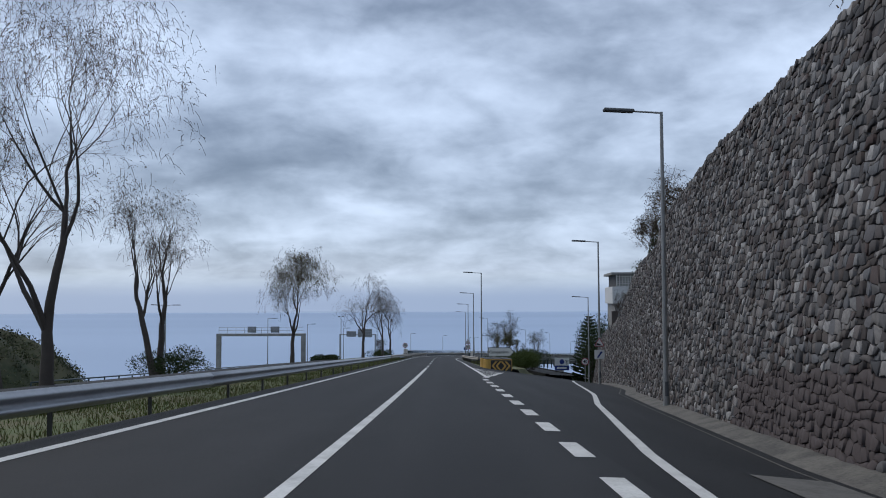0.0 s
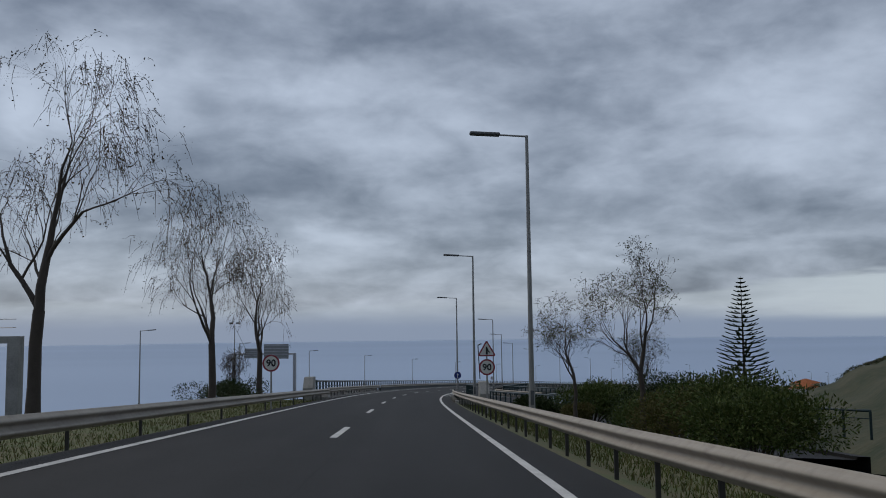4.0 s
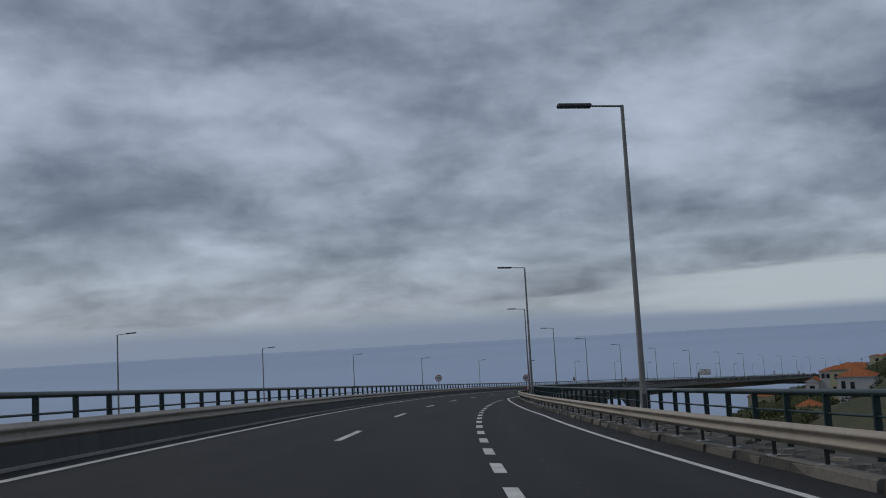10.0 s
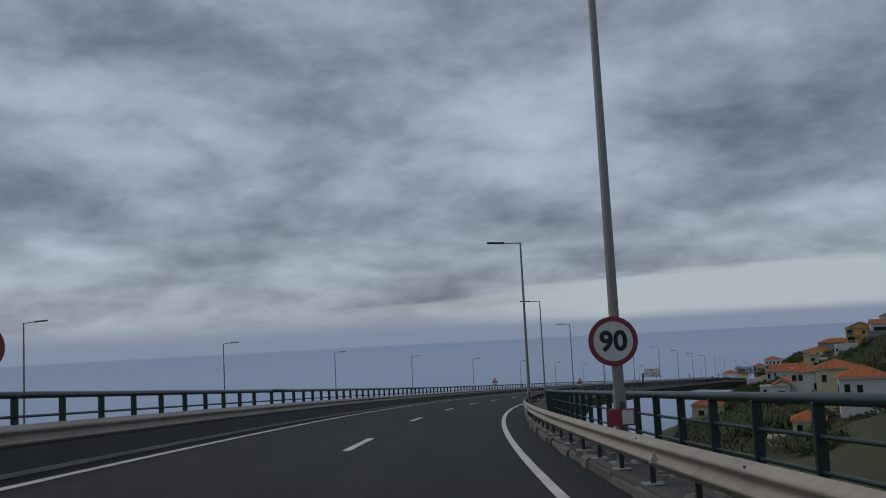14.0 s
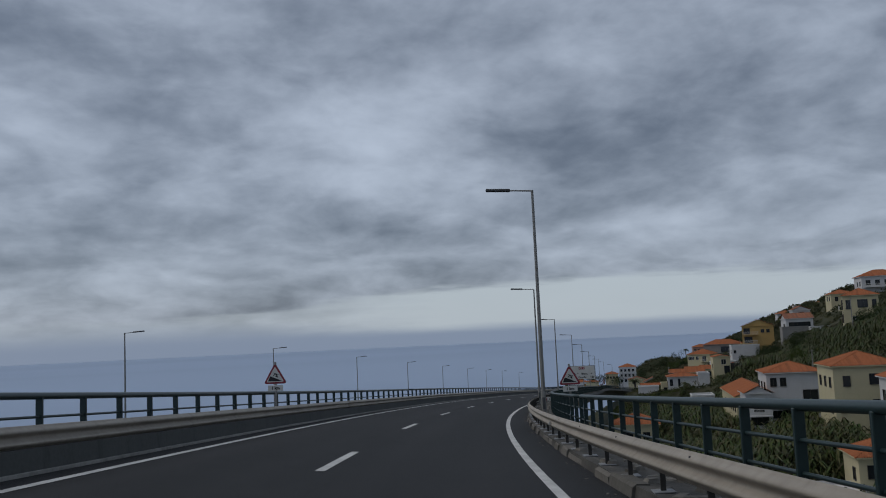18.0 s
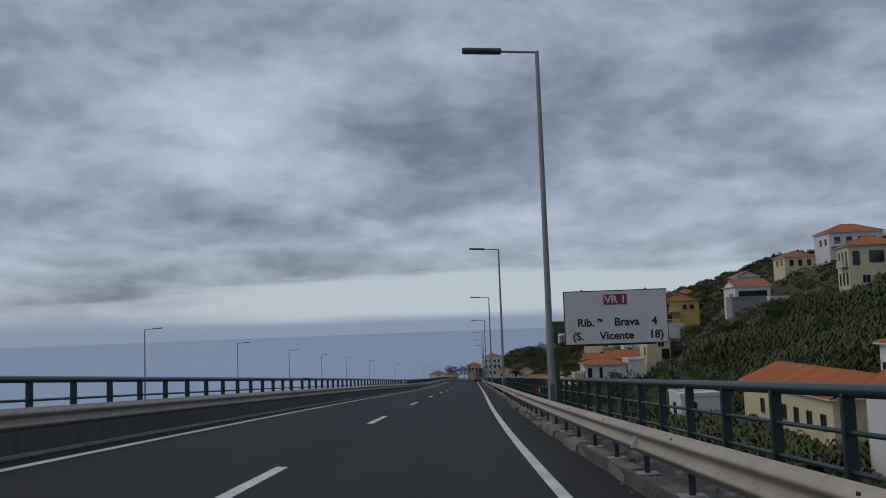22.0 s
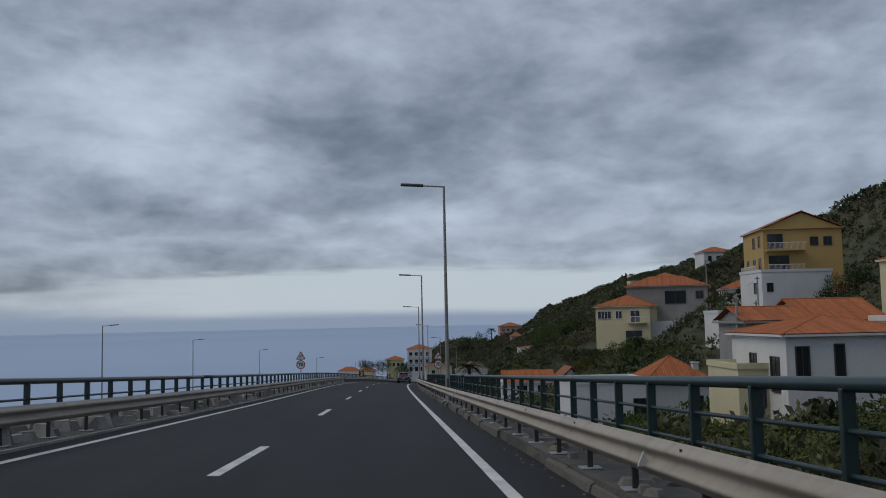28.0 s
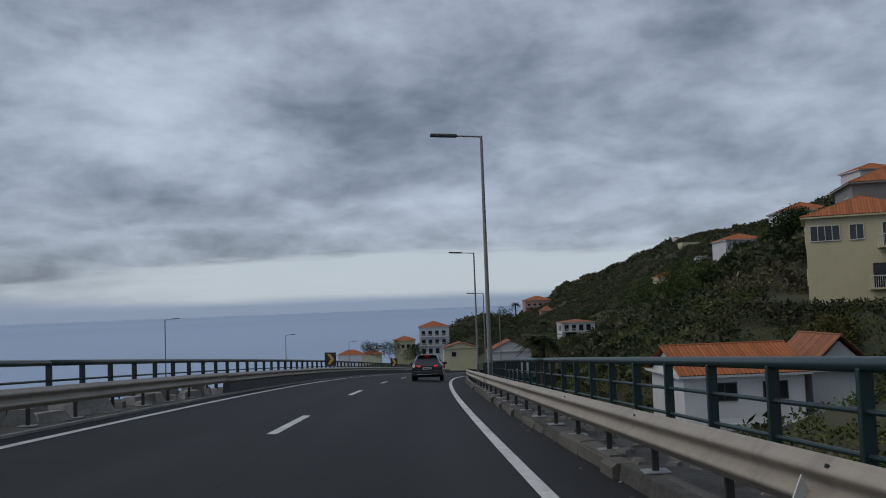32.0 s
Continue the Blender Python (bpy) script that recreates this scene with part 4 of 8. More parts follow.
    dict(u=290, v=80.6, z=-23.0, w=7, d=7.8, h=5.2, wall=WHITE, rise=1.4, label="white two-storey house with a hip roof high on the slope", wins=[*W("f", 1.6, 2.2, 3, 2.8, 0.8, 1.2, DARKFRAME), *W("f", 1.6, 2.2, 3, 0.6, 0.8, 1.2, DARKFRAME)]),
    dict(u=450, v=89.6, z=-35.5, w=8, d=7.5, h=3.4, wall=CREAM, rise=1.6, label="low house with an orange roof among the far scrub"),
    dict(u=460, v=108, z=-28.0, w=6, d=9, h=3.0, wall=WHITE, roof="flat", label="row of low white houses on the far slope", wins=[*W("f", 1.6, 2.4, 3, 0.8, 0.9, 1.2, DARKFRAME)]),
    dict(u=428, v=50.5, z=-51.9, w=10, d=11, h=5.4, wall=WHITE, rise=0.9, tile=TILE_OLD, label="modern white house with dark windows and a flat hip roof", wins=[*W("f", 1.6, 2.4, 4, 2.8, 1.3, 1.8, DARKFRAME), ("f", 3.0, 0.2, 3.4, 1.9, DARKFRAME, 1), *W("s", 2, 3, 2, 2.8, 1.2, 1.7, DARKFRAME)], balcony=[("f", 0.2, 5.5, 2.5, 1.2)]),
    dict(u=606, v=62, z=-45.0, w=12, d=14, h=6.0, wall=PINK, rise=2.2, label="brick-red house with hip roof", wins=[*W("f", 2, 3, 4, 2.8, 1.6, 1.5, TRIM)], balcony=[("f", 0.3, 13.5, 2.2, 1.4)]),
    dict(u=550, v=62, z=-49.5, w=6, d=6, h=5.5, wall=PINK, rise=2.4, tile=TILE_OLD, label="narrow house with steep brown roof"),
    dict(u=340, v=18.8, z=-54.5, w=8, d=9.5, h=4.6, wall=WHITE, roof="gable", ridge="y", rise=2.4, tile=TILE_OLD, label="white gabled house beside a palm", wins=[("f", 5.2, 0.6, 3.0, 2.2, RED_DOOR, 0)]),
    dict(u=480, v=4.2, z=-59.5, w=11, d=11.5, h=11.8, wall=WHITE, rise=2.2, label="three-storey white house with balconies and orange roof", wins=[*W("f", 1.6, 2.6, 4, 8.6, 1.3, 1.8, DARKFRAME), *W("f", 1.6, 2.6, 4, 5.2, 1.3, 1.8, DARKFRAME), *W("f", 1.6, 2.6, 4, 1.8, 1.3, 1.8, DARKFRAME)], balcony=[("f", 0.3, 11, 8.2, 1.2), ("f", 0.3, 11, 4.8, 1.2)]),
    dict(u=520, v=-6.4, z=-61.5, w=10, d=9, h=7.4, wall=CREAM, rise=1.8, label="pale house at the bend with orange roof", wins=[*W("f", 1.6, 2.2, 4, 4.2, 1.1, 1.5, DARKFRAME)]),
    dict(u=400, v=10.5, z=-55.5, w=8, d=10, h=3.6, wall=CREAM, roof="gable", ridge="y", rise=1.6, tile=TILE_OLD, label="low cream house at the bend", wins=[("f", 3.0, 1.2, 1.2, 1.2, DARKFRAME)]),
    dict(u=548, v=-22, z=-64.0, w=9, d=9, h=3.0, wall=CREAM, rise=1.8, label="distant house with orange hip roof near the sea"),
    dict(u=560, v=-34, z=-64.2, w=9, d=12, h=2.6, wall=WHITE, rise=2.2, label="distant orange-roofed house near the sea"),
    dict(u=800, v=150, z=-26.0, w=9, d=22, h=4.0, wall=PALEPINK, roof="flat", label="long pale pink house on the far headland", wins=[*W("f", 2, 3.2, 6, 1.2, 1.6, 1.4, DARKFRAME)]),
]
PADS = [(r["u"], r["v"], r["w"], r["d"], r["z"] + 0.1) for r in HOUSES]
PADS += [(199, 33, 16, 14, -40.2), (196, 46, 18, 14, -38.2)]
# ---- guardrails, railings, lamps ----
W_BEAM = [(0.012 + 0.078 * math.sin(2 * math.pi * i / 18) ** 2, 0.33 * i / 18) for i in range(19)]
post_mesh = {}


def shared_box(key, dims, material, bevel=0.0):
    if key not in post_mesh:
        bm = box_bm(*dims, bevel=bevel)
        me = bpy.data.meshes.new(key)
        bm.to_mesh(me)
        bm.free()
        me.materials.append(material)
        post_mesh[key] = me
    return post_mesh[key]


def guardrail(q, side, top, s0, s1, foot, label, step=2.0, plates=False, posts=True, beam=None):
    """A W-beam facing the road (side -1: the road lies to its left) on posts. q, top, foot: numbers or functions of s."""
    fq = q if callable(q) else lambda s: q
    ft = top if callable(top) else lambda s: top
    ob = thing("guardrail", label, "guardrail", group="roadside guardrails")
    prof = lambda s: [(fq(s) + side * d, ft(s) - 0.33 + h) for d, h in W_BEAM] + [(fq(s) + side * (d - 0.008), ft(s) - 0.33 + h) for d, h in W_BEAM[::-1]]
    sweep("beam", prof, s0, s1, 2.0, beam or BEAM, ob, closed=True, smooth=True)
    n = int((s1 - s0) / step)
    for i in range(n if posts else 0):
        s = s0 + (i + 0.5) * step
        me = shared_box("post", (-0.03, 0.03, -0.02, 0.02, 0.0, 1.0), POST)
        low = foot(s) if callable(foot) else foot
        m = on_road(s, fq(s) - side * 0.09, low)
        put("post", me, ob, m @ Matrix.Diagonal((1, 1, max(0.05, ft(s) - 0.05 - low), 1)))
        bm = shared_box("spacer", (-0.09, 0.0, -0.045, 0.045, 0.0, 0.2), POST)
        put("spacer", bm, ob, on_road(s, fq(s) + (0.09 if side < 0 else 0.0), ft(s) - 0.26))
        if plates:
            me = shared_box("base_plate", (-0.13, 0.13, -0.11, 0.11, 0.0, 0.02), PLATE, 0.006)
            put("base_plate", me, ob, on_road(s, fq(s) - side * 0.09, low))
    return ob


def sections(s0, s1, length):
    n = max(1, round((s1 - s0) / length))
    return [(s0 + (s1 - s0) * i / n, s0 + (s1 - s0) * (i + 1) / n) for i in range(n)]


gr_text = "weathered steel guardrail on short posts"
for a, b in sections(292, 800, 85):
    guardrail(4.5, -1, 0.75, a, b, 0.17, gr_text, 2.0, True)
join_gr = lambda s: deck_right(s) - 1.5
for a, b in sections(179, 292, 55):
    guardrail(join_gr, -1, 0.75, a, b, 0.17, gr_text, 2.0, True)
guardrail(lambda s: np.interp(s, [80, 100, 176], [5.2, 4.5, 4.55]), -1, 0.75, 88, 174, lambda s: -0.1 if s < 147 else 0.17, gr_text + " beside grass", 2.0, False)
for a, b in sections(-50, 147, 66):
    guardrail(-3.9, 1, 0.62, a, b, -0.25, gr_text + " beside grass", 4.0, False, beam=ZINC if a < 50 else BEAM)
guardrail(-4.0, 1, 0.68, 147, 186, 0.06, gr_text + " among loose stones", 2.0, True)
for a, b in sections(186, 566, 76):
    guardrail(-3.92, 1, 0.68, a, b, 0.37, gr_text + " on a low concrete wall", 4.0, False)
for a, b in sections(566, 684, 60):
    guardrail(-3.95, 1, 0.70, a, b, 0.06, gr_text + " among loose stones", 2.0, True)
guardrail(-3.92, 1, 0.68, 684, 800, 0.37, gr_text + " on a low concrete wall", 4.0, False)


def railing(q, top, s0, s1, rails, foot, label, step=1.75, lean=0.0, other=False):
    """Round handrail, thinner rails and flat posts."""
    fq = q if callable(q) else lambda s: q
    ob = thing("bridge_railing", label, "railing", group="bridge railings")
    base = lambda s: float(np.interp(s, GS, R_BANK)) * fq(s) + OTHER if other else 0.0
    sweep("handrail", lambda s: ring(fq(s), top + base(s), 0.062), s0, s1, 2.5, RAIL, ob, closed=True, smooth=True)
    for h in rails:
        sweep("rail", lambda s: ring(fq(s), h + base(s), 0.026, 6), s0, s1, 2.5, RAIL, ob, closed=True, smooth=True)
    n = int(round((s1 - s0) / step))
    for i in range(n):
        s = s0 + i * step
        put("post", shared_box("railing_post", (-0.06, 0.06, -0.03, 0.03, 0, 1), RAIL, 0.008), ob, on_road(s, fq(s), foot + base(s)) @ Matrix.Diagonal((1, 1, top - foot - 0.03, 1)))
    return ob


rail_text = "dark green steel bridge railing with round handrail"
q_right = lambda s: deck_right(s) - 0.25
for a, b in [(148, 173.8), *sections(179, 790, 58)]:
    railing(q_right, 1.22, a, b, (0.86, 0.52), 0.17, rail_text)
for a, b in sections(148, 790, 58):
    railing(-5.05, 1.06, a, b, (0.70, 0.36), 0.05, rail_text)
for a, b in sections(60, 760, 100):
    railing(-17.55, 1.1, a, b, (0.65,), 0.2, rail_text, 3.5, other=True)
for a, b in sections(60, 760, 100):
    railing(-28.6, 1.1, a, b, (0.65,), 0.2, rail_text, 3.5, other=True)

for side in (-2.6, 2.9):
    railing(lambda s: join_line(s)[0] + side + (max(0, s - 168) * 0.12 if side > 0 else 0), 0.7, 128, 174 if side < 0 else 178, (0.35,), -0.6, "dark green steel railing of the joining ramp")


def lamp_post(height, arm, m, label, base=0.0):
    ob = thing("street_lamp", label, "street lamp", m, "road lamps")
    bm = tube(bmesh.new(), (0, 0, base), (0, 0, base + 1.15), 0.105, 0.10, 10)
    tube(bm, (0, 0, base + 1.15), (0, 0, height), 0.085, 0.05, 10)
    part("pole", bm, POLE, ob, smooth=False)
    bm = tube(bmesh.new(), (0.0, 0, height - 0.03), (-arm * 0.55, 0, height + 0.03), 0.032, 0.028, 8)
    part("arm", bm, POLE, ob)
    bm = box_bm(-arm - 0.1, -arm * 0.5, -0.14, 0.14, height - 0.02, height + 0.085, bevel=0.03)
    bmesh.ops.rotate(bm, verts=bm.verts, cent=(-arm * 0.5, 0, height), matrix=Matrix.Rotation(radians(3), 3, "Y"))
    part("lamp_head", bm, LAMP, ob, "flat grey lamp head")
    part("access_door", box_bm(-0.055, 0.055, -0.112, -0.09, base + 0.5, base + 0.95, bevel=0.004), LAMP, ob)
    part("foot_plate", box_bm(-0.2, 0.2, -0.2, 0.2, base, base + 0.03, bevel=0.006), PLATE, ob)
    return ob


H = 9.28
first = lamp_post(H, 1.75, on_road(304, 4.8), "tall grey steel street lamp with a flat head, behind the guardrail", 0.17)
lamps = [(85.4, 5.1), (116.3, 5.5), (143.7, 5.5), (171.9, 4.91), (198.7, 8.45), (233.8, 7.95), (269.4, 6.25), (339.1, 4.74), (373.8, 4.75), (408.1, 4.93), (444.4, 4.63),
         (479.1, 4.6), (513.4, 4.62), (547.3, 4.5), (582.2, 4.38), (617.7, 4.55), (652.9, 4.7), (686.8, 4.8), (720.4, 5.3), (755, 5.4), (790, 5.4)]
for s, q in lamps:
    copy_thing(first, on_road(s, q))
for s, q, n, base in ((23.8, 8.22, -0.25, -0.2), (57.9, 12.1, 0.0, -0.75), (97.1, 17.9, -1.2, -0.75)):
    lamp_post(H, 1.75, on_road(s, q, n), "grey steel street lamp at the foot of the stone wall", base)
far_lamp = lamp_post(9.0, 1.6, pose(*flat_at(248.5, -29.2, OTHER), 0, 0, heading(248.5) + 180), "grey steel street lamp beside the other carriageway", 0.2)
for s in (149, 182, 215, 282, 314.8, 347, 379, 411, 442.5, 475.7, 509.7, 543, 576.8, 610.5, 643.5, 676.7, 711.5, 749.5, 793, 828, 862):
    copy_thing(far_lamp, pose(*flat_at(s, -29.2, OTHER), 0, 0, heading(s) + 180))

double = lamp_post(9.0, 1.7, pose(*flat_at(105, -32.9, OTHER), 0, 0, heading(105)), "grey steel street lamp with two arms", 0.0)
bm = tube(bmesh.new(), (0.0, 0, 8.97), (0.95, 0, 9.03), 0.032, 0.028, 8)
part("arm", bm, POLE, double)
part("lamp_head", box_bm(0.85, 1.8, -0.14, 0.14, 8.98, 9.085, bevel=0.03), LAMP, double, "flat grey lamp head")
# ---- land and sea ----
DIR_U, DIR_V = np.array([0.62, 0.785]), np.array([0.785, -0.62])
HILL_O = np.array([118.0, 485.0])


def from_uv(u, v):
    """The hillside's own axes: u along the slope, v up into it."""
    return HILL_O[0] + u * 0.62 + v * 0.785, HILL_O[1] + u * 0.785 - v * 0.62


def road_near(x, y):
    """s and q of places, by the nearest point of the road line."""
    x, y = np.atleast_1d(x).astype(float), np.atleast_1d(y).astype(float)
    best, near = np.full(x.shape, 1e18), np.zeros(x.shape, int)
    for i in range(0, len(GS), 2):
        d = (x - R_XYZ[i, 0]) ** 2 + (y - R_XYZ[i, 1]) ** 2
        hit = d < best
        best[hit], near[hit] = d[hit], i
    a = R_PSI[near]
    dx, dy = x - R_XYZ[near, 0], y - R_XYZ[near, 1]
    return GS[near] + -np.sin(a) * dx + np.cos(a) * dy, np.cos(a) * dx + np.sin(a) * dy


def slope_shift(u):
    """How far the slope draws back from the road along its length."""
    return np.interp(u, [-400, -60, 220, 330, 430, 600, 900, 1900], [120, 0, 0, 20, 50, 50, 110, 420])


def hill_height(u, v):
    """The slope's height in its own axes: the terraced slope by the road and the headland far behind it."""
    u, v = np.asarray(u, float), np.asarray(v, float)
    w = v - slope_shift(u)
    z = np.interp(w, [-120, -60, -30, 0, 10, 17, 23, 30, 37, 50, 60, 66, 76, 90, 104, 150, 250, 400, 700], [-110, -78, -68, -53, -47, -44, -41.6, -39.2, -36, -31, -26, -23, -18, -12.5, -11, -6, 5, 22, 45])
    shelf = np.interp(w, [-60, -20, 0, 10, 16, 23, 31], [-90, -64, -50, -43, -40.2, -38.7, -37.2])
    z = z + np.maximum(shelf - z, 0) * np.clip((134 - u) / 16, 0, 1)
    hollow = np.interp(u, [255, 320, 412, 432], [0, 1, 1, 0]) * np.interp(w, [1, 10, 30, 49], [0, 1, 1, 0])
    z = z - 6.0 * hollow
    roll = 0.7 * np.sin(u * 0.031 + v * 0.017) + 0.5 * np.sin(u * 0.083 - v * 0.05)
    terrace = 0.9 * np.sin(z * 0.9)
    z = z + (roll + terrace) * np.clip((w - 5) / 60, 0, 1)
    far, way = np.hypot(u - 100, v - 2), np.degrees(np.arctan2(v - 2, u - 100))
    crest = np.interp(way, [6.6, 7.6, 8.2, 9.0, 9.8, 11.5, 13.0, 15.5, 17.5, 20, 22, 30, 60], [-95, -74, -52, -28, -18, -5, 8, 25, 40, 55, 58, 60, 60])
    crest = crest + 2.2 * np.sin(way * 4.1) + 1.2 * np.sin(way * 11.0 + 1)
    rise = np.clip((far - 520) / 880, 0, 1)
    head = -72 + (crest + 72) * rise**0.8 - np.maximum(far - 1400, 0) * 0.12
    return np.where(far > 520, np.maximum(z, head), z)


def land_height(x, y):
    x, y = np.atleast_1d(x).astype(float), np.atleast_1d(y).astype(float)
    u = (x - HILL_O[0]) * 0.62 + (y - HILL_O[1]) * 0.785
    v = (x - HILL_O[0]) * 0.785 - (y - HILL_O[1]) * 0.62
    z = hill_height(u, v)
    for pu, pv, pw, pd, pz in PADS:
        du = np.maximum(np.maximum(pu - 3 - u, u - pu - pw), 0)
        dv = np.maximum(np.maximum(pv - 3 - v, v - pv - pd), 0)
        z = np.minimum(z, pz + 0.9 * np.maximum(0, np.hypot(du, dv) - 1.5))
    s, q = road_near(x, y)
    inside = (s > 100) & (s < 860)
    roof = np.interp(s, GS, R_XYZ[:, 2]) - np.interp(s, GS, R_BANK) * q
    keep = np.where(np.abs(q) < 9, -3.4, -3.4 + (np.abs(q) - 9) * 0.75)
    return np.where(inside, np.minimum(z, roof + np.where(q > -9, keep, -6)), z)


def grid_mesh(name, us, vs, material):
    u, v = np.meshgrid(us, vs, indexing="ij")
    x, y = from_uv(u, v)
    z = land_height(x.ravel(), y.ravel())
    verts = np.stack([x.ravel(), y.ravel(), z], 1)
    n = len(vs)
    i, j = np.meshgrid(np.arange(len(us) - 1), np.arange(n - 1), indexing="ij")
    faces = np.stack([i * n + j, (i + 1) * n + j, (i + 1) * n + j + 1, i * n + j + 1], -1).reshape(-1, 4)
    return put(name, mesh_from(name, verts, faces[:, ::-1], material, True))


us = np.r_[np.arange(-330, -120, 14.0), np.arange(-120, 330, 4.5), np.arange(330, 700, 9.0), np.arange(700, 1900, 22.0)]
vs = np.r_[np.arange(-130, 0, 13.0), np.arange(0, 125, 4.5), np.arange(125, 420, 9.0), np.arange(420, 900, 24.0)]
tagged(grid_mesh("hillside", us, vs, SOIL), "steep terraced hillside of dark soil and scrub", "hillside", kind="structure")

me = mesh_from("sea", [(5200 * math.cos(a) , 5200 * math.sin(a) , SEA) for a in np.linspace(0, 2 * math.pi, 96, endpoint=False)], [list(range(96))], HAZY_WATER)
tagged(put("sea", me), "calm ocean reaching to the horizon, its blue-grey paled with painted haze", "sea", kind="structure")

# verges at the start, on both sides
tagged(sweep("verge_left", lambda s: [(-3.78, -0.02), (-4.3, -0.16), (-7, -0.27 + 0.03 * math.sin(s * 0.7)), (-12, -0.42 + 0.03 * math.sin(s * 0.31)), (-15.5, -0.9), (-17.4, OTHER + 0.15 - 17.4 * float(np.interp(s, GS, R_BANK)))], -50, 147, 2.5, GRASS), "patchy mown grass verge between the carriageways", "verge", kind="structure")
tagged(sweep("verge_far_left", lambda s: [(q, OTHER + h - max(0, s - 160) * 1.1 + q * float(np.interp(s, GS, R_BANK))) for q, h in ((-17.5, -1.8), (-28.8, 0.0 if s < 160 else -1.8), (-33, -0.5 + 0.3 * math.sin(s * 0.13)), (-45, -4), (-70, -16), (-140, -62))], -50, 225, 5, GRASS), "rough grass slope below the other carriageway", "verge", kind="structure")
tagged(sweep("service_lane", [(-12.0, -0.30), (-9.4, -0.2), (-6.8, -0.14)], -10, 95, 2.5, ASPHALT), "narrow asphalt service lane behind the guardrail", "road", kind="structure")


def verge_right(s):
    edge = ramp_sides(s)[0]
    inner = min(9.5, edge - 0.3)
    return [(4.42, 0.0), (4.9, -0.08), (min(6.5, inner - 0.5), -0.15), (inner, -0.2), (edge, float(low(s, edge)))]


tagged(sweep("verge_right", verge_right, 78, 147, 2.5, GRASS), "grass verge with dry patches beside the guardrail", "verge", kind="structure")
tagged(sweep("embankment_right", lambda s: [(ramp_sides(s)[1] - 0.1, float(low(s, ramp_sides(s)[1]))), (ramp_sides(s)[1] + 6, float(low(s, ramp_sides(s)[1])) - 0.4), (70, low(s, 44) - 1.0), (110, low(s, 44) - 2), (150, -45)], 88, 181, 5, GRASS), "grassy ground beside the ramp", "verge", kind="structure")
tagged(sweep("embankment_left_of_ramp", lambda s: [(9.4, -0.6), (ramp_sides(s)[0] + 0.1, float(low(s, ramp_sides(s)[0])) - 0.02)], 146, 181, 5, GRASS), "grassy ground under the joining ramp", "verge", kind="structure")
tagged(sweep("embankment_front", [(-17.6, -1.5), (-5, -1.0), (6, -0.5), (14, -1.2), (40, -6)], 146.5, 175, 4, SOIL), "soil slope under the bridge end", "verge", kind="structure")
for ob in (bpy.data.objects["embankment_front"],):
    for v in ob.data.vertices:
        v.co.z -= max(0.0, (v.co.y - 147)) * 0.5

# distant green hill beyond the other carriageway
def mound(name, cx, cy, rx, ry, top, foot, material, n=28, power=1.5):
    a, r = np.meshgrid(np.linspace(0, 2 * math.pi, 49)[:-1], np.linspace(0, 1, n), indexing="ij")
    x, y = cx + rx * r * np.cos(a), cy + ry * r * np.sin(a)
    h = (1 - r**power) * (top - foot) * (1 + 0.06 * np.sin(5 * a + 9 * r)) + foot
    verts = np.stack([x.ravel(), y.ravel(), h.ravel()], 1)
    faces = [(i * n + j, i * n + j + 1, ((i + 1) % 48) * n + j + 1, ((i + 1) % 48) * n + j) for i in range(48) for j in range(n - 1)]
    return put(name, mesh_from(name, verts, faces, material, True))


HILL_L = (-184, 290, 75, 60, -9, -72)
tagged(mound("coastal_hill", *HILL_L, SOIL, power=3), "dark green scrub-covered coastal hill", "hill", kind="structure")

KNOLL = (*from_uv(562, 38), 44, 30, -46.5, -72)
tagged(mound("scrub_knoll", *KNOLL, SOIL, power=2.5), "dark scrub-covered knoll behind the houses at the bend", "hill", kind="structure")
tagged(mound("low_headland", *from_uv(492, -12), 62, 48, -62.4, -76, SOIL), "low green headland under the houses at the bend", "hill", kind="structure")
tagged(sweep("slope_below_ramp", lambda s: [(q, -4.5 - (s - 170) * 0.24 - max(0, s - 200) * 0.9 - max(0, q - 30) * 0.05 - max(0, q - 90) * 0.6) for q in (10.5, 30, 55, 90, 150)], 170, 246, 6, SOIL), "scrubby slope below the joining ramp", "verge", kind="structure")
# ---- houses on the slope ----
def roof_slope(verts, faces, p, q, a, b, pitch=0.24, wave=0.05):
    """Rows of round tiles on one slope: eave from p to q, ridge from a (over p) to b (over q)."""
    p, q, a, b = (np.array(v, float) for v in (p, q, a, b))
    along = q - p
    length = np.linalg.norm(along)
    e = along / length
    up = a - p - ((a - p) @ e) * e
    run = np.linalg.norm(up)
    if run < 1e-6:
        return
    up /= run
    nrm = np.cross(e, up)
    if nrm[2] < 0:
        nrm = -nrm
    a_at, b_at = (a - p) @ e, (b - p) @ e
    k = max(2, int(length / pitch))
    for i in range(k):
        cuts = []
        for t in np.linspace(i / k, (i + 1) / k, 5):
            d = t * length
            top = run
            if d < a_at and a_at > 1e-6:
                top = run * d / a_at
            if d > b_at and length - b_at > 1e-6:
                top = min(top, run * (length - d) / (length - b_at))
            cuts.append((d, max(0.0, top)))
        rows = max(1, int(run / 0.9))
        base = len(verts)
        for r in range(rows + 1):
            for c, (d, top) in enumerate(cuts):
                lift = wave * math.sin(math.pi * c / 4) + 0.012
                verts.append(p + e * d + up * (top * r / rows) + nrm * lift)
        for r in range(rows):
            for c in range(4):
                v = base + r * 5 + c
                faces.append((v, v + 1, v + 6, v + 5))


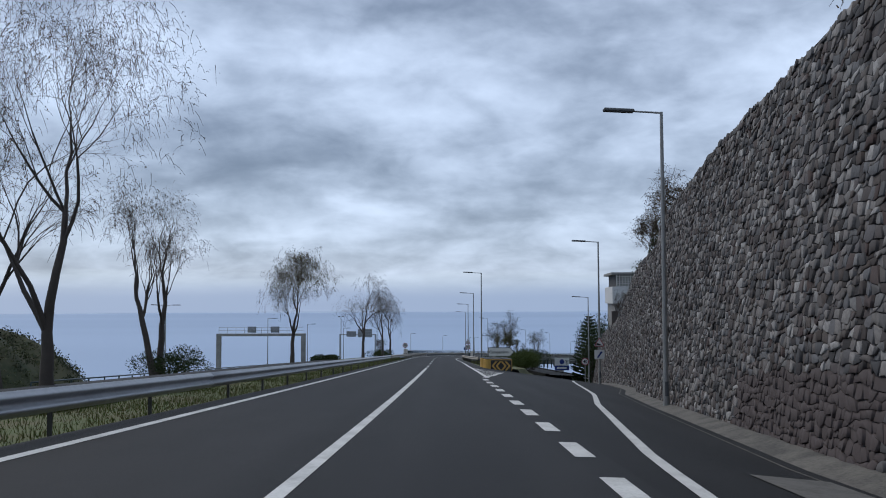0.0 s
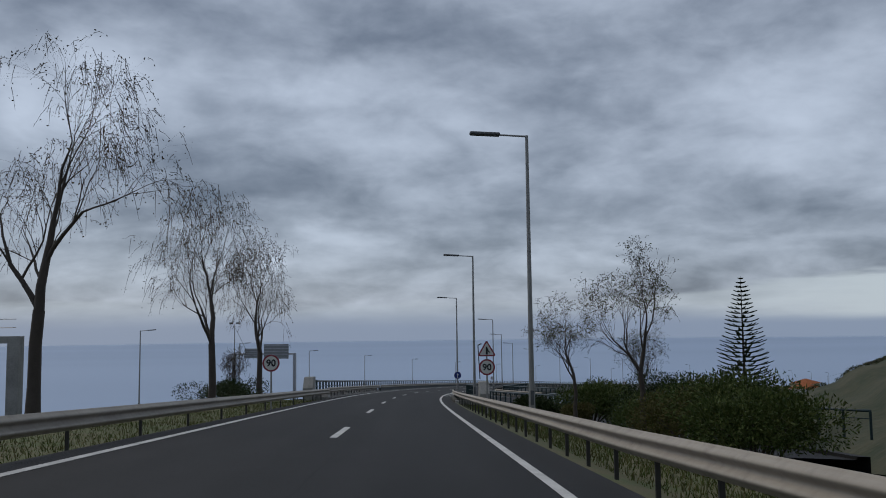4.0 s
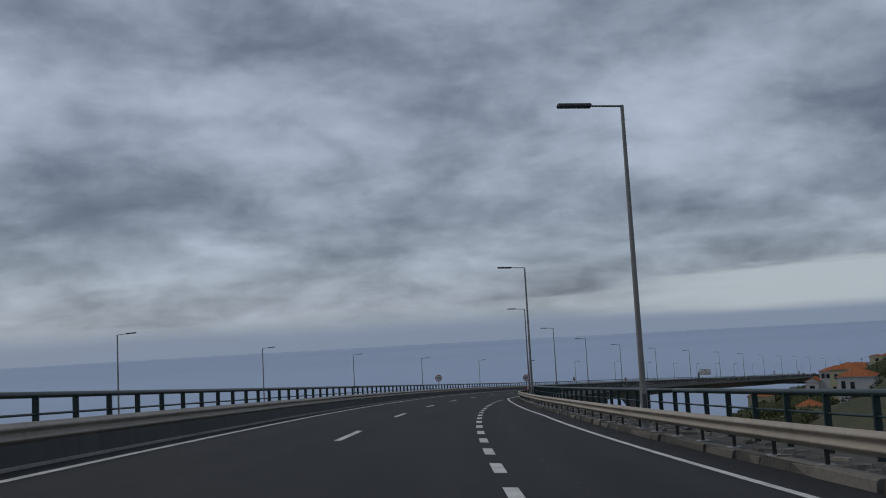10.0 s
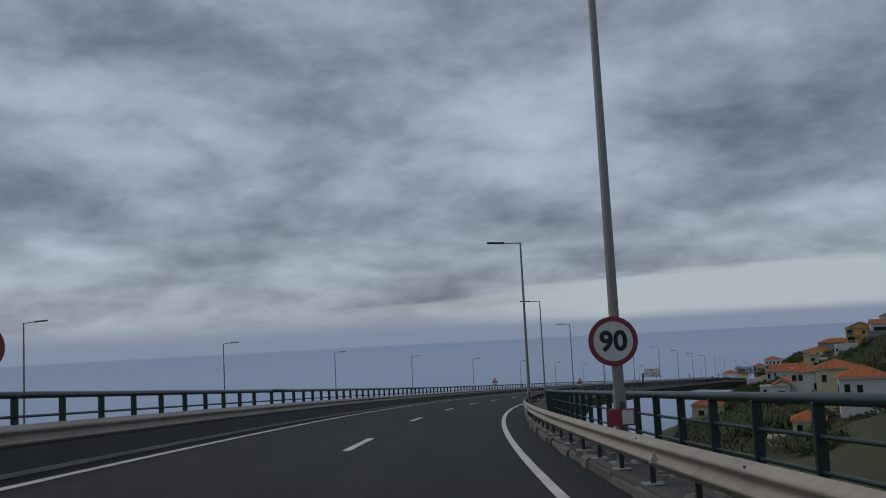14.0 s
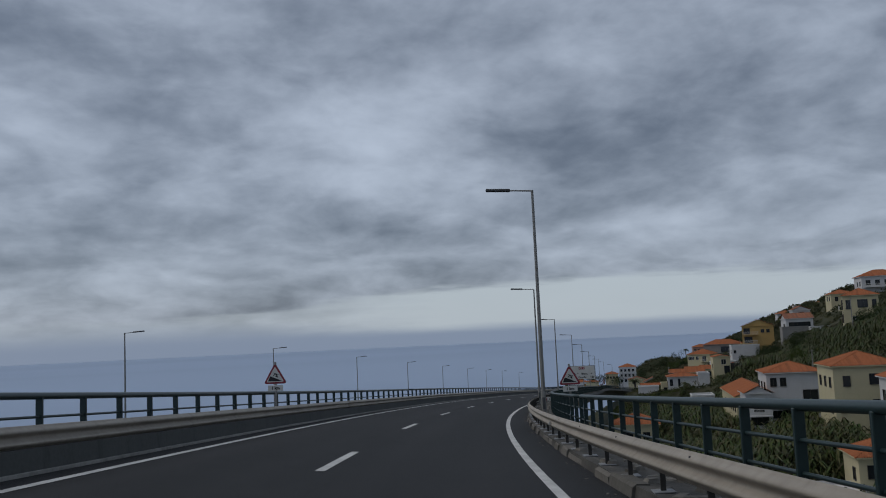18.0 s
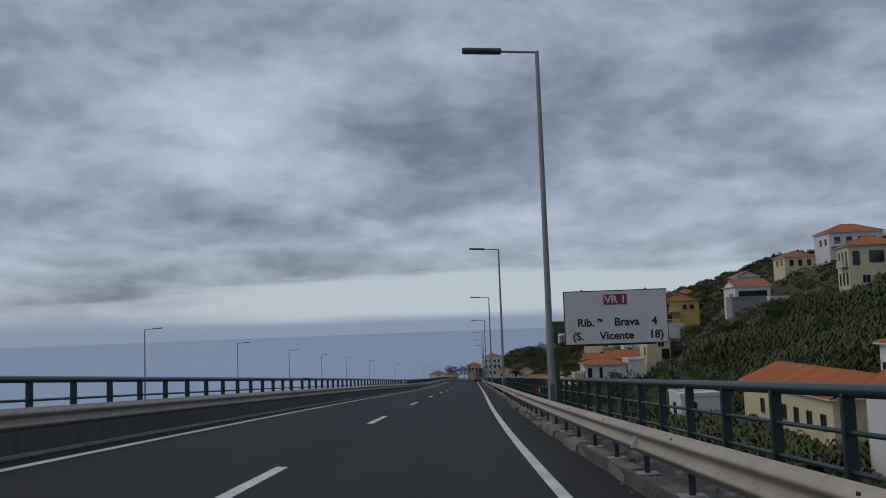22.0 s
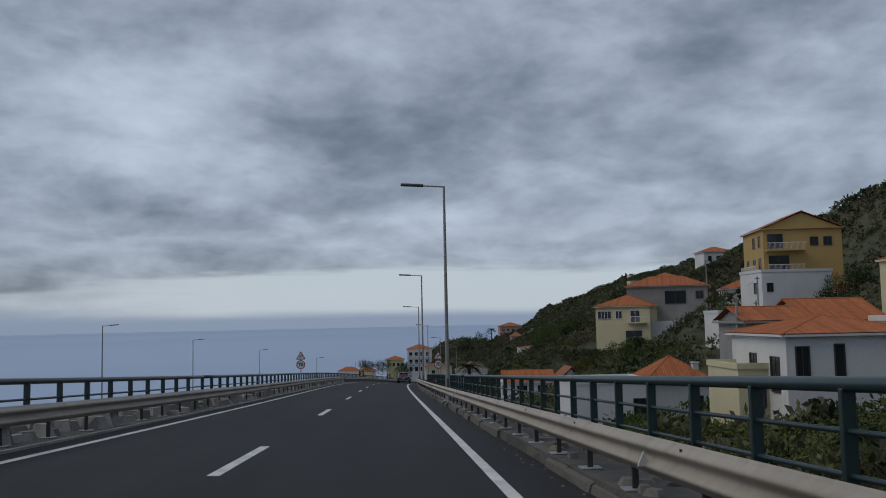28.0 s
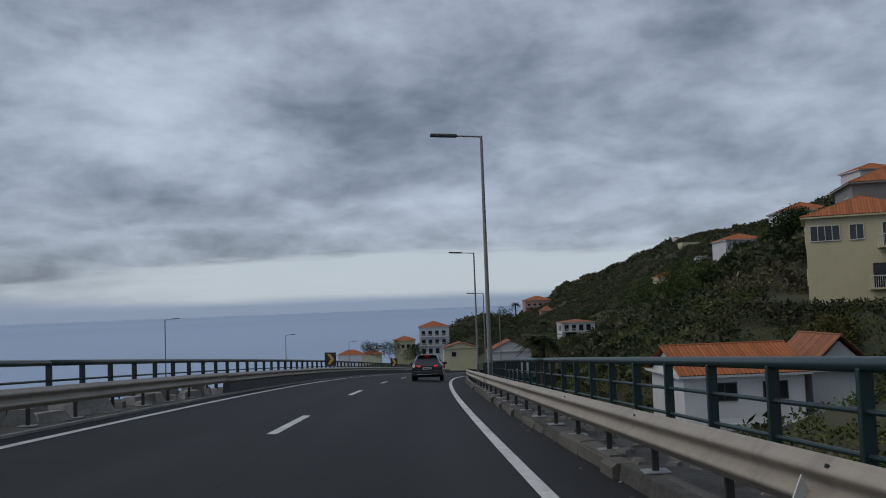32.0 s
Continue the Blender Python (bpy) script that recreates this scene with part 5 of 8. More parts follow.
def window(parent, x, z, w, h, face, d0, trim=TRIM, bars=1):
    """A framed window on a wall. face 'f': front (-y), 's': side (-x) ; x: place along the wall; d0: the wall's plane."""
    t = 0.06

    def quad(bm, x0, x1, z0, z1, near, far):
        if face == "f":
            box(bm, x0, x1, d0 - near, d0 - far, z0, z1)
        else:
            box(bm, d0 - near, d0 - far, x0, x1, z0, z1)
        return bm

    win = part("window", quad(quad(quad(quad(bmesh.new(), x - w / 2 - t, x - w / 2, z - t, z + h + t, 0.07, -0.02), x + w / 2, x + w / 2 + t, z - t, z + h + t, 0.07, -0.02), x - w / 2, x + w / 2, z + h, z + h + t, 0.07, -0.02), x - w / 2, x + w / 2, z - t, z, 0.1, -0.02), trim, parent)
    part("pane", quad(bmesh.new(), x - w / 2, x + w / 2, z, z + h, 0.012, -0.01), GLASS, win)
    for i in range(bars):
        xx = x - w / 2 + w * (i + 1) / (bars + 1)
        part("glazing_bar", quad(bmesh.new(), xx - 0.025, xx + 0.025, z, z + h, 0.035, 0.012), trim, win)
    return win


def house(u, v, z, w, d, h, label, wall=None, roof="hip", rise=1.6, tile=None, over=0.35, turn=0.0, wins=(), chimney=None, balcony=None, ridge="x", plinth=None, name="house"):
    """A house with its near low corner at (u, v, z) of the slope's axes: w metres along u, d into the slope, h to the eaves.
    In its own frame x runs into the slope and y along it."""
    wall, tile = wall or WHITE, tile or TILE
    x, y = from_uv(u, v)
    # own x: into the slope (v), own y: along the road (u)
    ob = thing(name, label, "house", pose(x, y, z, 0, 0, -38.3 + turn), "hillside houses")
    body = bmesh.new()
    box(body, 0, d, 0, w, -3.5, h)
    part("wall", body, wall, ob)
    if plinth:
        part("plinth", box_bm(-0.05, d + 0.05, -0.05, w + 0.05, -3.4, plinth), GREY, ob)
    o = over
    verts, faces = [], []
    zz = h + 0.02
    c = [(-o, -o, zz), (d + o, -o, zz), (d + o, w + o, zz), (-o, w + o, zz)]
    if roof == "hip":
        half = min(d, w) / 2 + o
        if d >= w:
            r0, r1 = (-o + half, w / 2, zz + rise), (d + o - half, w / 2, zz + rise)
            planes = [(c[0], c[1], r0, r1), (c[1], c[2], r1, r1), (c[2], c[3], r1, r0), (c[3], c[0], r0, r0)]
        else:
            r0, r1 = (d / 2, -o + half, zz + rise), (d / 2, w + o - half, zz + rise)
            planes = [(c[0], c[1], r0, r0), (c[1], c[2], r0, r1), (c[2], c[3], r1, r1), (c[3], c[0], r1, r0)]
    elif roof == "gable" and ridge == "x":
        r0, r1 = (-o, w / 2, zz + rise), (d + o, w / 2, zz + rise)
        planes = [(c[0], c[1], r0, r1), (c[2], c[3], r1, r0)]
    elif roof == "gable":
        r0, r1 = (d / 2, -o, zz + rise), (d / 2, w + o, zz + rise)
        planes = [(c[1], c[2], r0, r1), (c[3], c[0], r1, r0)]
    else:
        planes = []
    for pl in planes:
        roof_slope(verts, faces, *pl)
    if planes:
        rf = tagged(put("roof", mesh_from("roof", np.array(verts), np.array(faces), tile), ob, None, "clay tiles"), kind="stuff")
        under = bmesh.new()
        if roof == "gable":
            if ridge == "x":
                for xx in (0.02, d - 0.32):
                    f = [under.verts.new(p) for p in ((xx, 0, h), (xx, w, h), (xx, w / 2, h + rise * w / (w + 2 * o)))]
                    g = [under.verts.new(p) for p in ((xx + 0.3, 0, h), (xx + 0.3, w, h), (xx + 0.3, w / 2, h + rise * w / (w + 2 * o)))]
                    under.faces.new(f), under.faces.new(g[::-1])
                    for i in range(3):
                        under.faces.new((f[i], g[i], g[(i + 1) % 3], f[(i + 1) % 3]))
            else:
                for yy in (0.02, w - 0.32):
                    f = [under.verts.new(p) for p in ((0, yy, h), (d, yy, h), (d / 2, yy, h + rise * d / (d + 2 * o)))]
                    g = [under.verts.new(p) for p in ((0, yy + 0.3, h), (d, yy + 0.3, h), (d / 2, yy + 0.3, h + rise * d / (d + 2 * o)))]
                    under.faces.new(f), under.faces.new(g[::-1])
                    for i in range(3):
                        under.faces.new((f[i], g[i], g[(i + 1) % 3], f[(i + 1) % 3]))
            bmesh.ops.recalc_face_normals(under, faces=under.faces)
            part("gable", under, wall, ob)
        eave = bmesh.new()
        box(eave, -o, d + o, -o, w + o, h - 0.12, h + 0.012)
        part("eave_board", eave, wall, ob)
        ridges = bmesh.new()
        tube(ridges, r0, r1, 0.1, n=6) if (Vector(r0) - Vector(r1)).length > 0.1 else None
        if roof == "hip":
            for corner in c:
                end = min((r0, r1), key=lambda r: (Vector(r) - Vector(corner)).length)
                tube(ridges, corner, end, 0.09, n=6)
        part("ridge_tiles", ridges, tile, rf)
    else:
        par = bmesh.new()
        box(par, -0.08, d + 0.08, -0.08, 0.12, h, h + 0.35)
        box(par, -0.08, d + 0.08, w - 0.12, w + 0.08, h, h + 0.35)
        box(par, -0.08, 0.12, 0.12, w - 0.12, h, h + 0.35)
        box(par, d - 0.12, d + 0.08, 0.12, w - 0.12, h, h + 0.35)
        part("parapet", par, wall, ob)
    for face, xx, z0, ww, hh, *more in wins:
        window(ob, xx, z0, ww, hh, face, 0.0, *more)
    if chimney:
        cx, cy, ch = chimney
        b = box_bm(cx - 0.25, cx + 0.25, cy - 0.25, cy + 0.25, h - 0.2, h + ch)
        box(b, cx - 0.33, cx + 0.33, cy - 0.33, cy + 0.33, h + ch, h + ch + 0.08)
        part("chimney", b, WHITE, ob)
    for face, x0, x1, z0, out in balcony or ():
        bal = bmesh.new()
        if face == "f":
            box(bal, x0, x1, -out, -0.002, z0 - 0.15, z0)
        else:
            box(bal, -out, -0.002, x0, x1, z0 - 0.15, z0)
        slab = part("balcony", bal, wall, ob)
        bars = bmesh.new()
        for t in np.arange(x0, x1 + 0.01, 0.16):
            if face == "f":
                tube(bars, (t, -out + 0.04, z0), (t, -out + 0.04, z0 + 0.92), 0.016, n=4)
            else:
                tube(bars, (-out + 0.04, t, z0), (-out + 0.04, t, z0 + 0.92), 0.016, n=4)
        if face == "f":
            box(bars, x0, x1, -out, -out + 0.08, z0 + 0.92, z0 + 1.0)
        else:
            box(bars, -out, -out + 0.08, x0, x1, z0 + 0.92, z0 + 1.0)
        part("balustrade", bars, TRIM, slab)
    return ob


for row in HOUSES:
    house(**row)
rng = np.random.default_rng(5)
# small houses scattered over the far slope
for i in range(22):
    u = rng.uniform(480, 1050)
    v = 2 + (u - 100) * math.tan(radians(rng.uniform(9.5, 17)))
    z = float(hill_height(u, v))
    house(u, v, z - 0.8, rng.uniform(6, 9), rng.uniform(6, 11), rng.uniform(2.8, 4.5), "small pale house high on the far slope", rise=1.3, wall=(WHITE, WHITE, CREAM, PALEPINK)[i % 4], tile=(TILE_OLD, TILE)[i % 5 == 0], roof=("hip", "flat", "hip")[i % 3], wins=row_of("f", 1.8, 2.2, 2, 1.0, 1.0, 1.2, DARKFRAME))
# ---- signs, gantries, barrier ----
def upright(x, y, z):
    return pose(x, y, z, 90, 0, 0)


def disc(r, depth, y, n=36):
    bm = bmesh.new()
    bmesh.ops.create_cone(bm, cap_ends=True, segments=n, radius1=r, radius2=r, depth=depth, matrix=Matrix.Translation((0, y, 0)) @ Matrix.Rotation(radians(90), 4, "X"))
    return bm


def rounded_triangle(r, round_r, n=5):
    out = []
    for k in range(3):
        a = radians(90 + 120 * k)
        c = ((r - 2 * round_r) * math.cos(a), (r - 2 * round_r) * math.sin(a))
        for i in range(n):
            b = a + radians(-60 + 120 * i / (n - 1))
            out.append((c[0] + round_r * math.cos(b), c[1] + round_r * math.sin(b)))
    return out


def moved(bm, z):
    bmesh.ops.translate(bm, verts=bm.verts, vec=(0, 0, z))
    return bm


def speed_plate(parent, text, z, r=0.36):
    plate = part("speed_plate", moved(disc(r, 0.02, 0.0), z), SIGN_BACK, parent)
    part("red_ring", moved(disc(r, 0.008, -0.015), z), SIGN_RED, plate)
    part("white_face", moved(disc(r * 0.80, 0.006, -0.022), z), SIGN_WHITE, plate)
    lettering(text, r * 1.12, SIGN_BLACK, plate, upright(0, -0.028, z - 0.01), "numeral", 0.003, bold=0.012)
    return plate


def triangle_plate(parent, z, r=0.5):
    plate = part("warning_plate", moved(prism(bmesh.new(), rounded_triangle(r, 0.06), -0.01, 0.01), z), SIGN_BACK, parent)
    part("red_border", moved(prism(bmesh.new(), rounded_triangle(r * 0.97, 0.055), -0.02, -0.011), z), SIGN_RED, plate)
    part("white_face", moved(prism(bmesh.new(), rounded_triangle(r * 0.74, 0.03), -0.026, -0.021), z), SIGN_WHITE, plate)
    return plate


def flat_shape(name, outline, material, parent, y=-0.03, z=0.0):
    bm = bmesh.new()
    prism(bm, [(a, b + z) for a, b in outline], y - 0.004, y)
    return part(name, bm, material, parent)


def sign_post(parent, top, base=0.0, r=0.038):
    return part("post", tube(bmesh.new(), (0, 0.045, base), (0, 0.045, top), r, n=10), POLE, parent)


def road_sign(s, q, n, label, base, top, turn=0.0):
    ob = thing("road_sign", label, "road sign", on_road(s, q, n, turn))
    sign_post(ob, top, base)
    return ob


ob = road_sign(126, -4.2, 0, "round red-rimmed 90 speed limit sign in the grass", -0.3, 2.15)
speed_plate(ob, "90", 1.83)
ob = road_sign(128, 5.08, 0, "90 speed limit sign below a side-road warning triangle", -0.2, 3.0)
speed_plate(ob, "90", 2.03)
tri = triangle_plate(ob, 2.76)
flat_shape("side_road_symbol", [(-0.045, -0.17), (0.045, -0.17), (0.045, -0.02), (0.12, -0.1), (0.15, -0.06), (0.05, 0.07), (0.045, 0.13), (0.0, 0.2), (-0.045, 0.13)], SIGN_BLACK, tri, z=2.76)
ob = road_sign(168, 4.95, 0, "round blue ahead-only arrow sign on a steel post", 0.1, 2.35)
plate = part("blue_plate", moved(disc(0.33, 0.02, 0.0), 2.0), SIGN_BACK, ob)
part("white_ring", moved(disc(0.33, 0.006, -0.014), 2.0), SIGN_WHITE, plate)
part("blue_face", moved(disc(0.312, 0.006, -0.02), 2.0), SIGN_BLUE, plate)
flat_shape("white_arrow", [(-0.03, -0.2), (0.03, -0.2), (0.03, 0.06), (0.10, 0.03), (0.0, 0.21), (-0.10, 0.03), (-0.03, 0.06)], SIGN_WHITE, plate, -0.024, 2.0)
for s, q, z in ((303.4, -4.75, 1.77), (303.2, 4.62, 1.99)):
    ob = road_sign(s, q, 0, "round red-rimmed 90 speed limit sign above the bridge railing", 0.05, z + 0.3)
    speed_plate(ob, "90", z)


def km_plate(s, q, n):
    ob = thing("kilometre_plate", "small white and red kilometre plate on the railing", "kilometre plate", on_road(s, q, n))
    part("plate", box_bm(-0.2, 0.2, -0.006, 0.006, -0.13, 0.13, bevel=0.004), SIGN_WHITE, ob)
    part("red_field", box_bm(-0.19, -0.05, -0.012, -0.007, -0.12, 0.12), SIGN_RED, ob)
    lettering("2.9", 0.16, SIGN_BLACK, ob, upright(0.07, -0.01, -0.03), "numeral", 0.002)


km_plate(430.0, 5.5, 0.80)
for s, q in ((303.0, 4.62), (651.5, 5.62), (497, 5.62)):
    ob = thing("kilometre_plate", "small red and white marker plate beside the road", "kilometre plate", on_road(s, q, 0.9 if s < 400 else 0.7))
    part("plate", box_bm(-0.2, 0.2, -0.006, 0.006, -0.12, 0.12, bevel=0.004), SIGN_RED, ob)
    part("white_field", box_bm(0.02, 0.18, -0.012, -0.007, -0.1, 0.1), SIGN_WHITE, ob)
for s, q, z in ((404.7, -4.75, 1.72), (407, 5.9, 1.95)):
    ob = road_sign(s, q, 0, "steep descent warning triangle with a distance plate", -0.3, z + 0.45)
    tri = triangle_plate(ob, z - 0.08, 0.5)
    flat_shape("slope_symbol", [(-0.27, -0.155), (0.27, -0.155), (-0.18, 0.03)], SIGN_BLACK, tri, -0.027, z - 0.08)
    lettering("7%", 0.16, SIGN_BLACK, tri, upright(0.02, -0.03, z - 0.03) @ pose(0, 0, 0, 0, 0, -20), "numeral", 0.002, bold=0.006)
    part("distance_plate", box_bm(-0.27, 0.27, -0.012, 0.012, z - 0.58, z - 0.38, bevel=0.006), SIGN_WHITE, ob)
    lettering("1 km", 0.15, SIGN_BLACK, ob, upright(0, -0.016, z - 0.485), "letter", 0.002, bold=0.006)
for s, q, z in ((651.1, -5.03, 1.76), (651.1, 5.85, 2.02)):
    ob = road_sign(s, q, 0, "70 speed limit sign below a bend warning triangle", -0.3, z + 0.9)
    speed_plate(ob, "70", z, 0.35)
    tri = triangle_plate(ob, z + 0.63, 0.46)
    flat_shape("bend_symbol", [(-0.09, -0.13), (-0.03, -0.13), (-0.03, -0.02), (0.02, 0.045), (0.09, 0.045), (0.09, 0.01), (0.15, 0.075), (0.09, 0.14), (0.09, 0.105), (0.0, 0.105), (-0.09, 0.02)], SIGN_BLACK, tri, z=z + 0.63)

# white direction board on a green steel post
ob = thing("direction_board", "white route direction board on a thick olive-green steel post", "direction sign", on_road(485.3, 5.25))
post = bmesh.new()
prism(post, [(0.19 * math.cos(radians(22.5 + 45 * i)), 0.19 * math.sin(radians(22.5 + 45 * i))) for i in range(8)], 0, 1)
for v in post.verts:
    x, y, z = v.co
    v.co = (x, z, -0.4 + y * 3.4)
part("post", post, GREEN, ob)
for z0, z1, r in ((2.24, 2.30, 0.26), (2.18, 2.24, 0.31), (2.07, 2.18, 0.25)):
    bm = bmesh.new()
    bmesh.ops.create_cone(bm, cap_ends=True, segments=8, radius1=r, radius2=r * 0.9, depth=z1 - z0, matrix=Matrix.Translation((0, 0, (z0 + z1) / 2)) @ Matrix.Rotation(radians(22.5), 4, "Z"))
    part("collar", bm, GREEN, ob)
part("top_beam", box_bm(-0.17, 3.2, -0.15, 0.15, 2.62, 3.0, bevel=0.02), GREEN, ob)
part("lower_beam", box_bm(0.15, 3.2, 0.02, 0.12, 2.2, 2.32, bevel=0.01), GREEN, ob)
board = part("board", box_bm(0.37, 3.55, -0.24, -0.2, 2.24, 3.90, bevel=0.012), SIGN_BACK, ob)
part("black_rim", box_bm(0.375, 3.545, -0.248, -0.241, 2.245, 3.895), SIGN_BLACK, board)
part("white_face", box_bm(0.40, 3.52, -0.256, -0.249, 2.27, 3.87), SIGN_WHITE, board)
part("route_field", box_bm(1.60, 2.32, -0.263, -0.257, 3.45, 3.77), SIGN_RED, board)
lettering("VR 1", 0.33, SIGN_WHITE, board, upright(1.96, -0.266, 3.60), "route_number", 0.003, bold=0.006)
for text, x, z, size in (("Rib.", 0.93, 2.91, 0.34), ("ra", 1.36, 3.0, 0.18), ("Brava", 2.18, 2.91, 0.34), ("4", 3.03, 2.91, 0.34), ("(S.", 0.68, 2.50, 0.34), ("Vicente", 1.86, 2.50, 0.34), ("18)", 3.07, 2.50, 0.34)):
    lettering(text, size, SIGN_BLACK, board, upright(x + 0.1, -0.259, z), "letter", 0.003, bold=0.009)
for x in (0.95, 2.9):
    part("lifting_eye", box_bm(x - 0.03, x + 0.03, -0.235, -0.205, 3.895, 3.94), SIGN_BACK, board)

# arrow board at the exit
ob = thing("exit_arrow_sign", "white arrow-shaped exit sign reading Campanário on two posts", "direction sign", on_road(90, 6.0, -0.1))
for x in (0.5, 2.0):
    part("post", tube(bmesh.new(), (x, 0.05, -0.6), (x, 0.05, 1.9), 0.045, n=8), POLE, ob)
shape = [(0.0, 0.95), (2.35, 0.95), (2.78, 1.42), (2.35, 1.9), (0.0, 1.9)]
part("board", prism(bmesh.new(), shape, -0.02, 0.02), SIGN_BACK, ob)
part("black_rim", prism(bmesh.new(), [(0.02, 0.97), (2.34, 0.97), (2.75, 1.42), (2.34, 1.88), (0.02, 1.88)], -0.027, -0.021), SIGN_BLACK, ob)
part("white_face", prism(bmesh.new(), [(0.06, 1.01), (2.32, 1.01), (2.69, 1.42), (2.32, 1.84), (0.06, 1.84)], -0.034, -0.028), SIGN_WHITE, ob)
lettering("Campanário", 0.42, SIGN_BLACK, ob, upright(1.15, -0.038, 1.4), "letter", 0.003, bold=0.009)

# chevron crash cushion at the gore
ob = thing("crash_cushion", "yellow plastic crash cushion with a black and yellow chevron board", "crash cushion", on_road(69.8, 6.0, -0.32, -9))
part("board", box_bm(-0.86, 0.86, -0.04, 0.04, 0.02, 0.96, bevel=0.015), SIGN_BLACK, ob)
for sgn in (-1, 1):
    for tip in (0.46, 0.80):
        flat_shape("chevron", [(sgn * tip, 0.49), (sgn * (tip - 0.32), 0.86), (sgn * (tip - 0.50), 0.86), (sgn * (tip - 0.18), 0.49), (sgn * (tip - 0.50), 0.12), (sgn * (tip - 0.32), 0.12)][::sgn], YELLOW_PLASTIC, ob, -0.042 - 0.001 * (tip > 0.5))
for x, y in ((-1.05, 0.75), (-1.45, 1.75), (-0.35, 0.7), (-0.7, 1.7), (0.35, 0.75), (0.0, 1.7)):
    bm = bmesh.new()
    bmesh.ops.create_cone(bm, cap_ends=True, segments=20, radius1=0.52, radius2=0.50, depth=0.98, matrix=Matrix.Translation((x, y, 0.53)))
    bmesh.ops.bevel(bm, geom=[e for e in bm.edges if abs(e.verts[0].co.z - e.verts[1].co.z) < 1e-4], offset=0.05, segments=2, affect="EDGES")
    drum = part("cushion_drum", bm, YELLOW_PLASTIC, ob)
    part("lid", tube(bmesh.new(), (x, y, 1.02), (x, y, 1.06), 0.47, 0.44, 20), BLACK, drum, "dark drum lid")

# small blue sign, box and 40 signs on the ramp
ob = thing("blue_info_sign", "blue and white information sign beside the ramp", "road sign", on_road(135.8, 20.1, -1.6))
sign_post(ob, 2.2, -2.4, 0.06)
part("blue_panel", box_bm(-1.15, 1.15, -0.03, 0.0, 0.75, 1.5, bevel=0.01), SIGN_BLUE, ob)
part("white_panel", box_bm(-1.15, 1.15, -0.03, 0.0, 1.51, 2.7, bevel=0.01), SIGN_WHITE, ob)
part("blue_emblem", moved(disc(0.38, 0.01, -0.036), 2.1), SIGN_BLUE, ob)
part("text_bar", box_bm(-0.8, 0.8, -0.038, -0.031, 1.0, 1.24), SIGN_WHITE, ob)
for s, q, n in ((81.4, 14.9, -1.3), (57.8, 12.08, -0.15)):
    ob = road_sign(s, q, n, "round 40 speed limit sign on a thin post", -0.4, 2.4)
    if s > 60:
        speed_plate(ob, "40", 2.05)
    else:
        tri = triangle_plate(ob, 2.3, 0.45)
        flat_shape("slope_symbol", [(-0.24, -0.14), (0.24, -0.14), (-0.16, 0.03)], SIGN_BLACK, tri, -0.027, 2.3)
        part("plate", box_bm(-0.35, 0.35, -0.012, 0.012, 1.2, 1.85, bevel=0.006), SIGN_WHITE, ob)
        flat_shape("arrow_mark", [(-0.2, 1.3), (-0.08, 1.3), (0.22, 1.7), (0.1, 1.75)], SIGN_BLUE, ob, -0.014)
        tagged(ob, "descent warning triangle above a small white panel")
ob = thing("utility_kiosk", "small white utility kiosk beside the ramp", "kiosk", on_road(180.5, 31.2, -4.3))
part("body", box_bm(-1.5, 1.5, -0.8, 0.8, -1.4, 2.5, bevel=0.03), SIGN_WHITE, ob)
part("door", box_bm(-0.5, 0.5, -0.83, -0.802, 0.1, 2.1, bevel=0.01), SIGN_WHITE, ob)


def gantry(s, q0, q1, top, material, label, boards, deep=0.5, railing_on=False):
    """A portal over the other carriageway; boards: (x0, x1, z0, z1) along the beam."""
    x, y, z = flat_at(s, q0, OTHER)
    ob = thing("sign_gantry", label, "gantry", pose(x, y, z, 0, 0, heading(s)))
    w, h = q1 - q0, top - z
    for xx in (0, w):
        part("leg", box_bm(xx - deep / 2, xx + deep / 2, -deep / 2, deep / 2, -0.5, h - deep * 0.6, bevel=0.02), material, ob)
    part("beam", box_bm(-deep / 2, w + deep / 2, -deep / 2, deep / 2, h - deep * 0.6, h, bevel=0.02), material, ob)
    if railing_on:
        bm = bmesh.new()
        for xx in np.arange(0, w + 0.1, 1.4):
            tube(bm, (xx, 0, h), (xx, 0, h + 1.0), 0.03, n=5)
        for dz in (0.5, 1.0):
            tube(bm, (0, 0, h + dz), (w, 0, h + dz), 0.025, n=5)
        part("guard_rail", bm, ZINC, ob)
    for x0, x1, z0, z1 in boards:
        b = part("board_back", box_bm(x0, x1, -0.36, -0.3, h + z0, h + z1, bevel=0.01), SIGN_BACK, ob)
        for k in range(5):
            zz = h + z0 + (z1 - z0) * (k + 0.5) / 5
            part("stiffener", box_bm(x0, x1, -0.42, -0.361, zz - 0.04, zz + 0.04), ZINC, b)
    return ob


gantry(141, -35.5, -21.6, -4.0, CONCRETE, "pale concrete portal gantry with small camera housings", [(4.8, 6.2, 0.15, 1.15), (8.6, 10.0, 0.15, 1.15)], 0.7, True)
gantry(215.5, -30.2, -21.1, -7.1, ZINC, "grey steel gantry carrying two road sign backs", [(1.7, 4.2, -0.7, 0.7), (4.6, 8.3, -0.8, 1.3)], 0.42)
x, y, z = flat_at(214, -29.6, OTHER)
ob = thing("camera_mast", "thin steel mast with traffic cameras and a stay cable", "mast", pose(x, y, z, 0, 0, heading(214)))
h = -2.8 - z
part("mast", tube(bmesh.new(), (0, 0, 0), (0, 0, h), 0.09, 0.06, 8), POLE, ob)
part("stay_cable", tube(bmesh.new(), (0.05, 0, h - 0.5), (2.4, 0, h - 5.0), 0.025, n=5), POLE, ob)
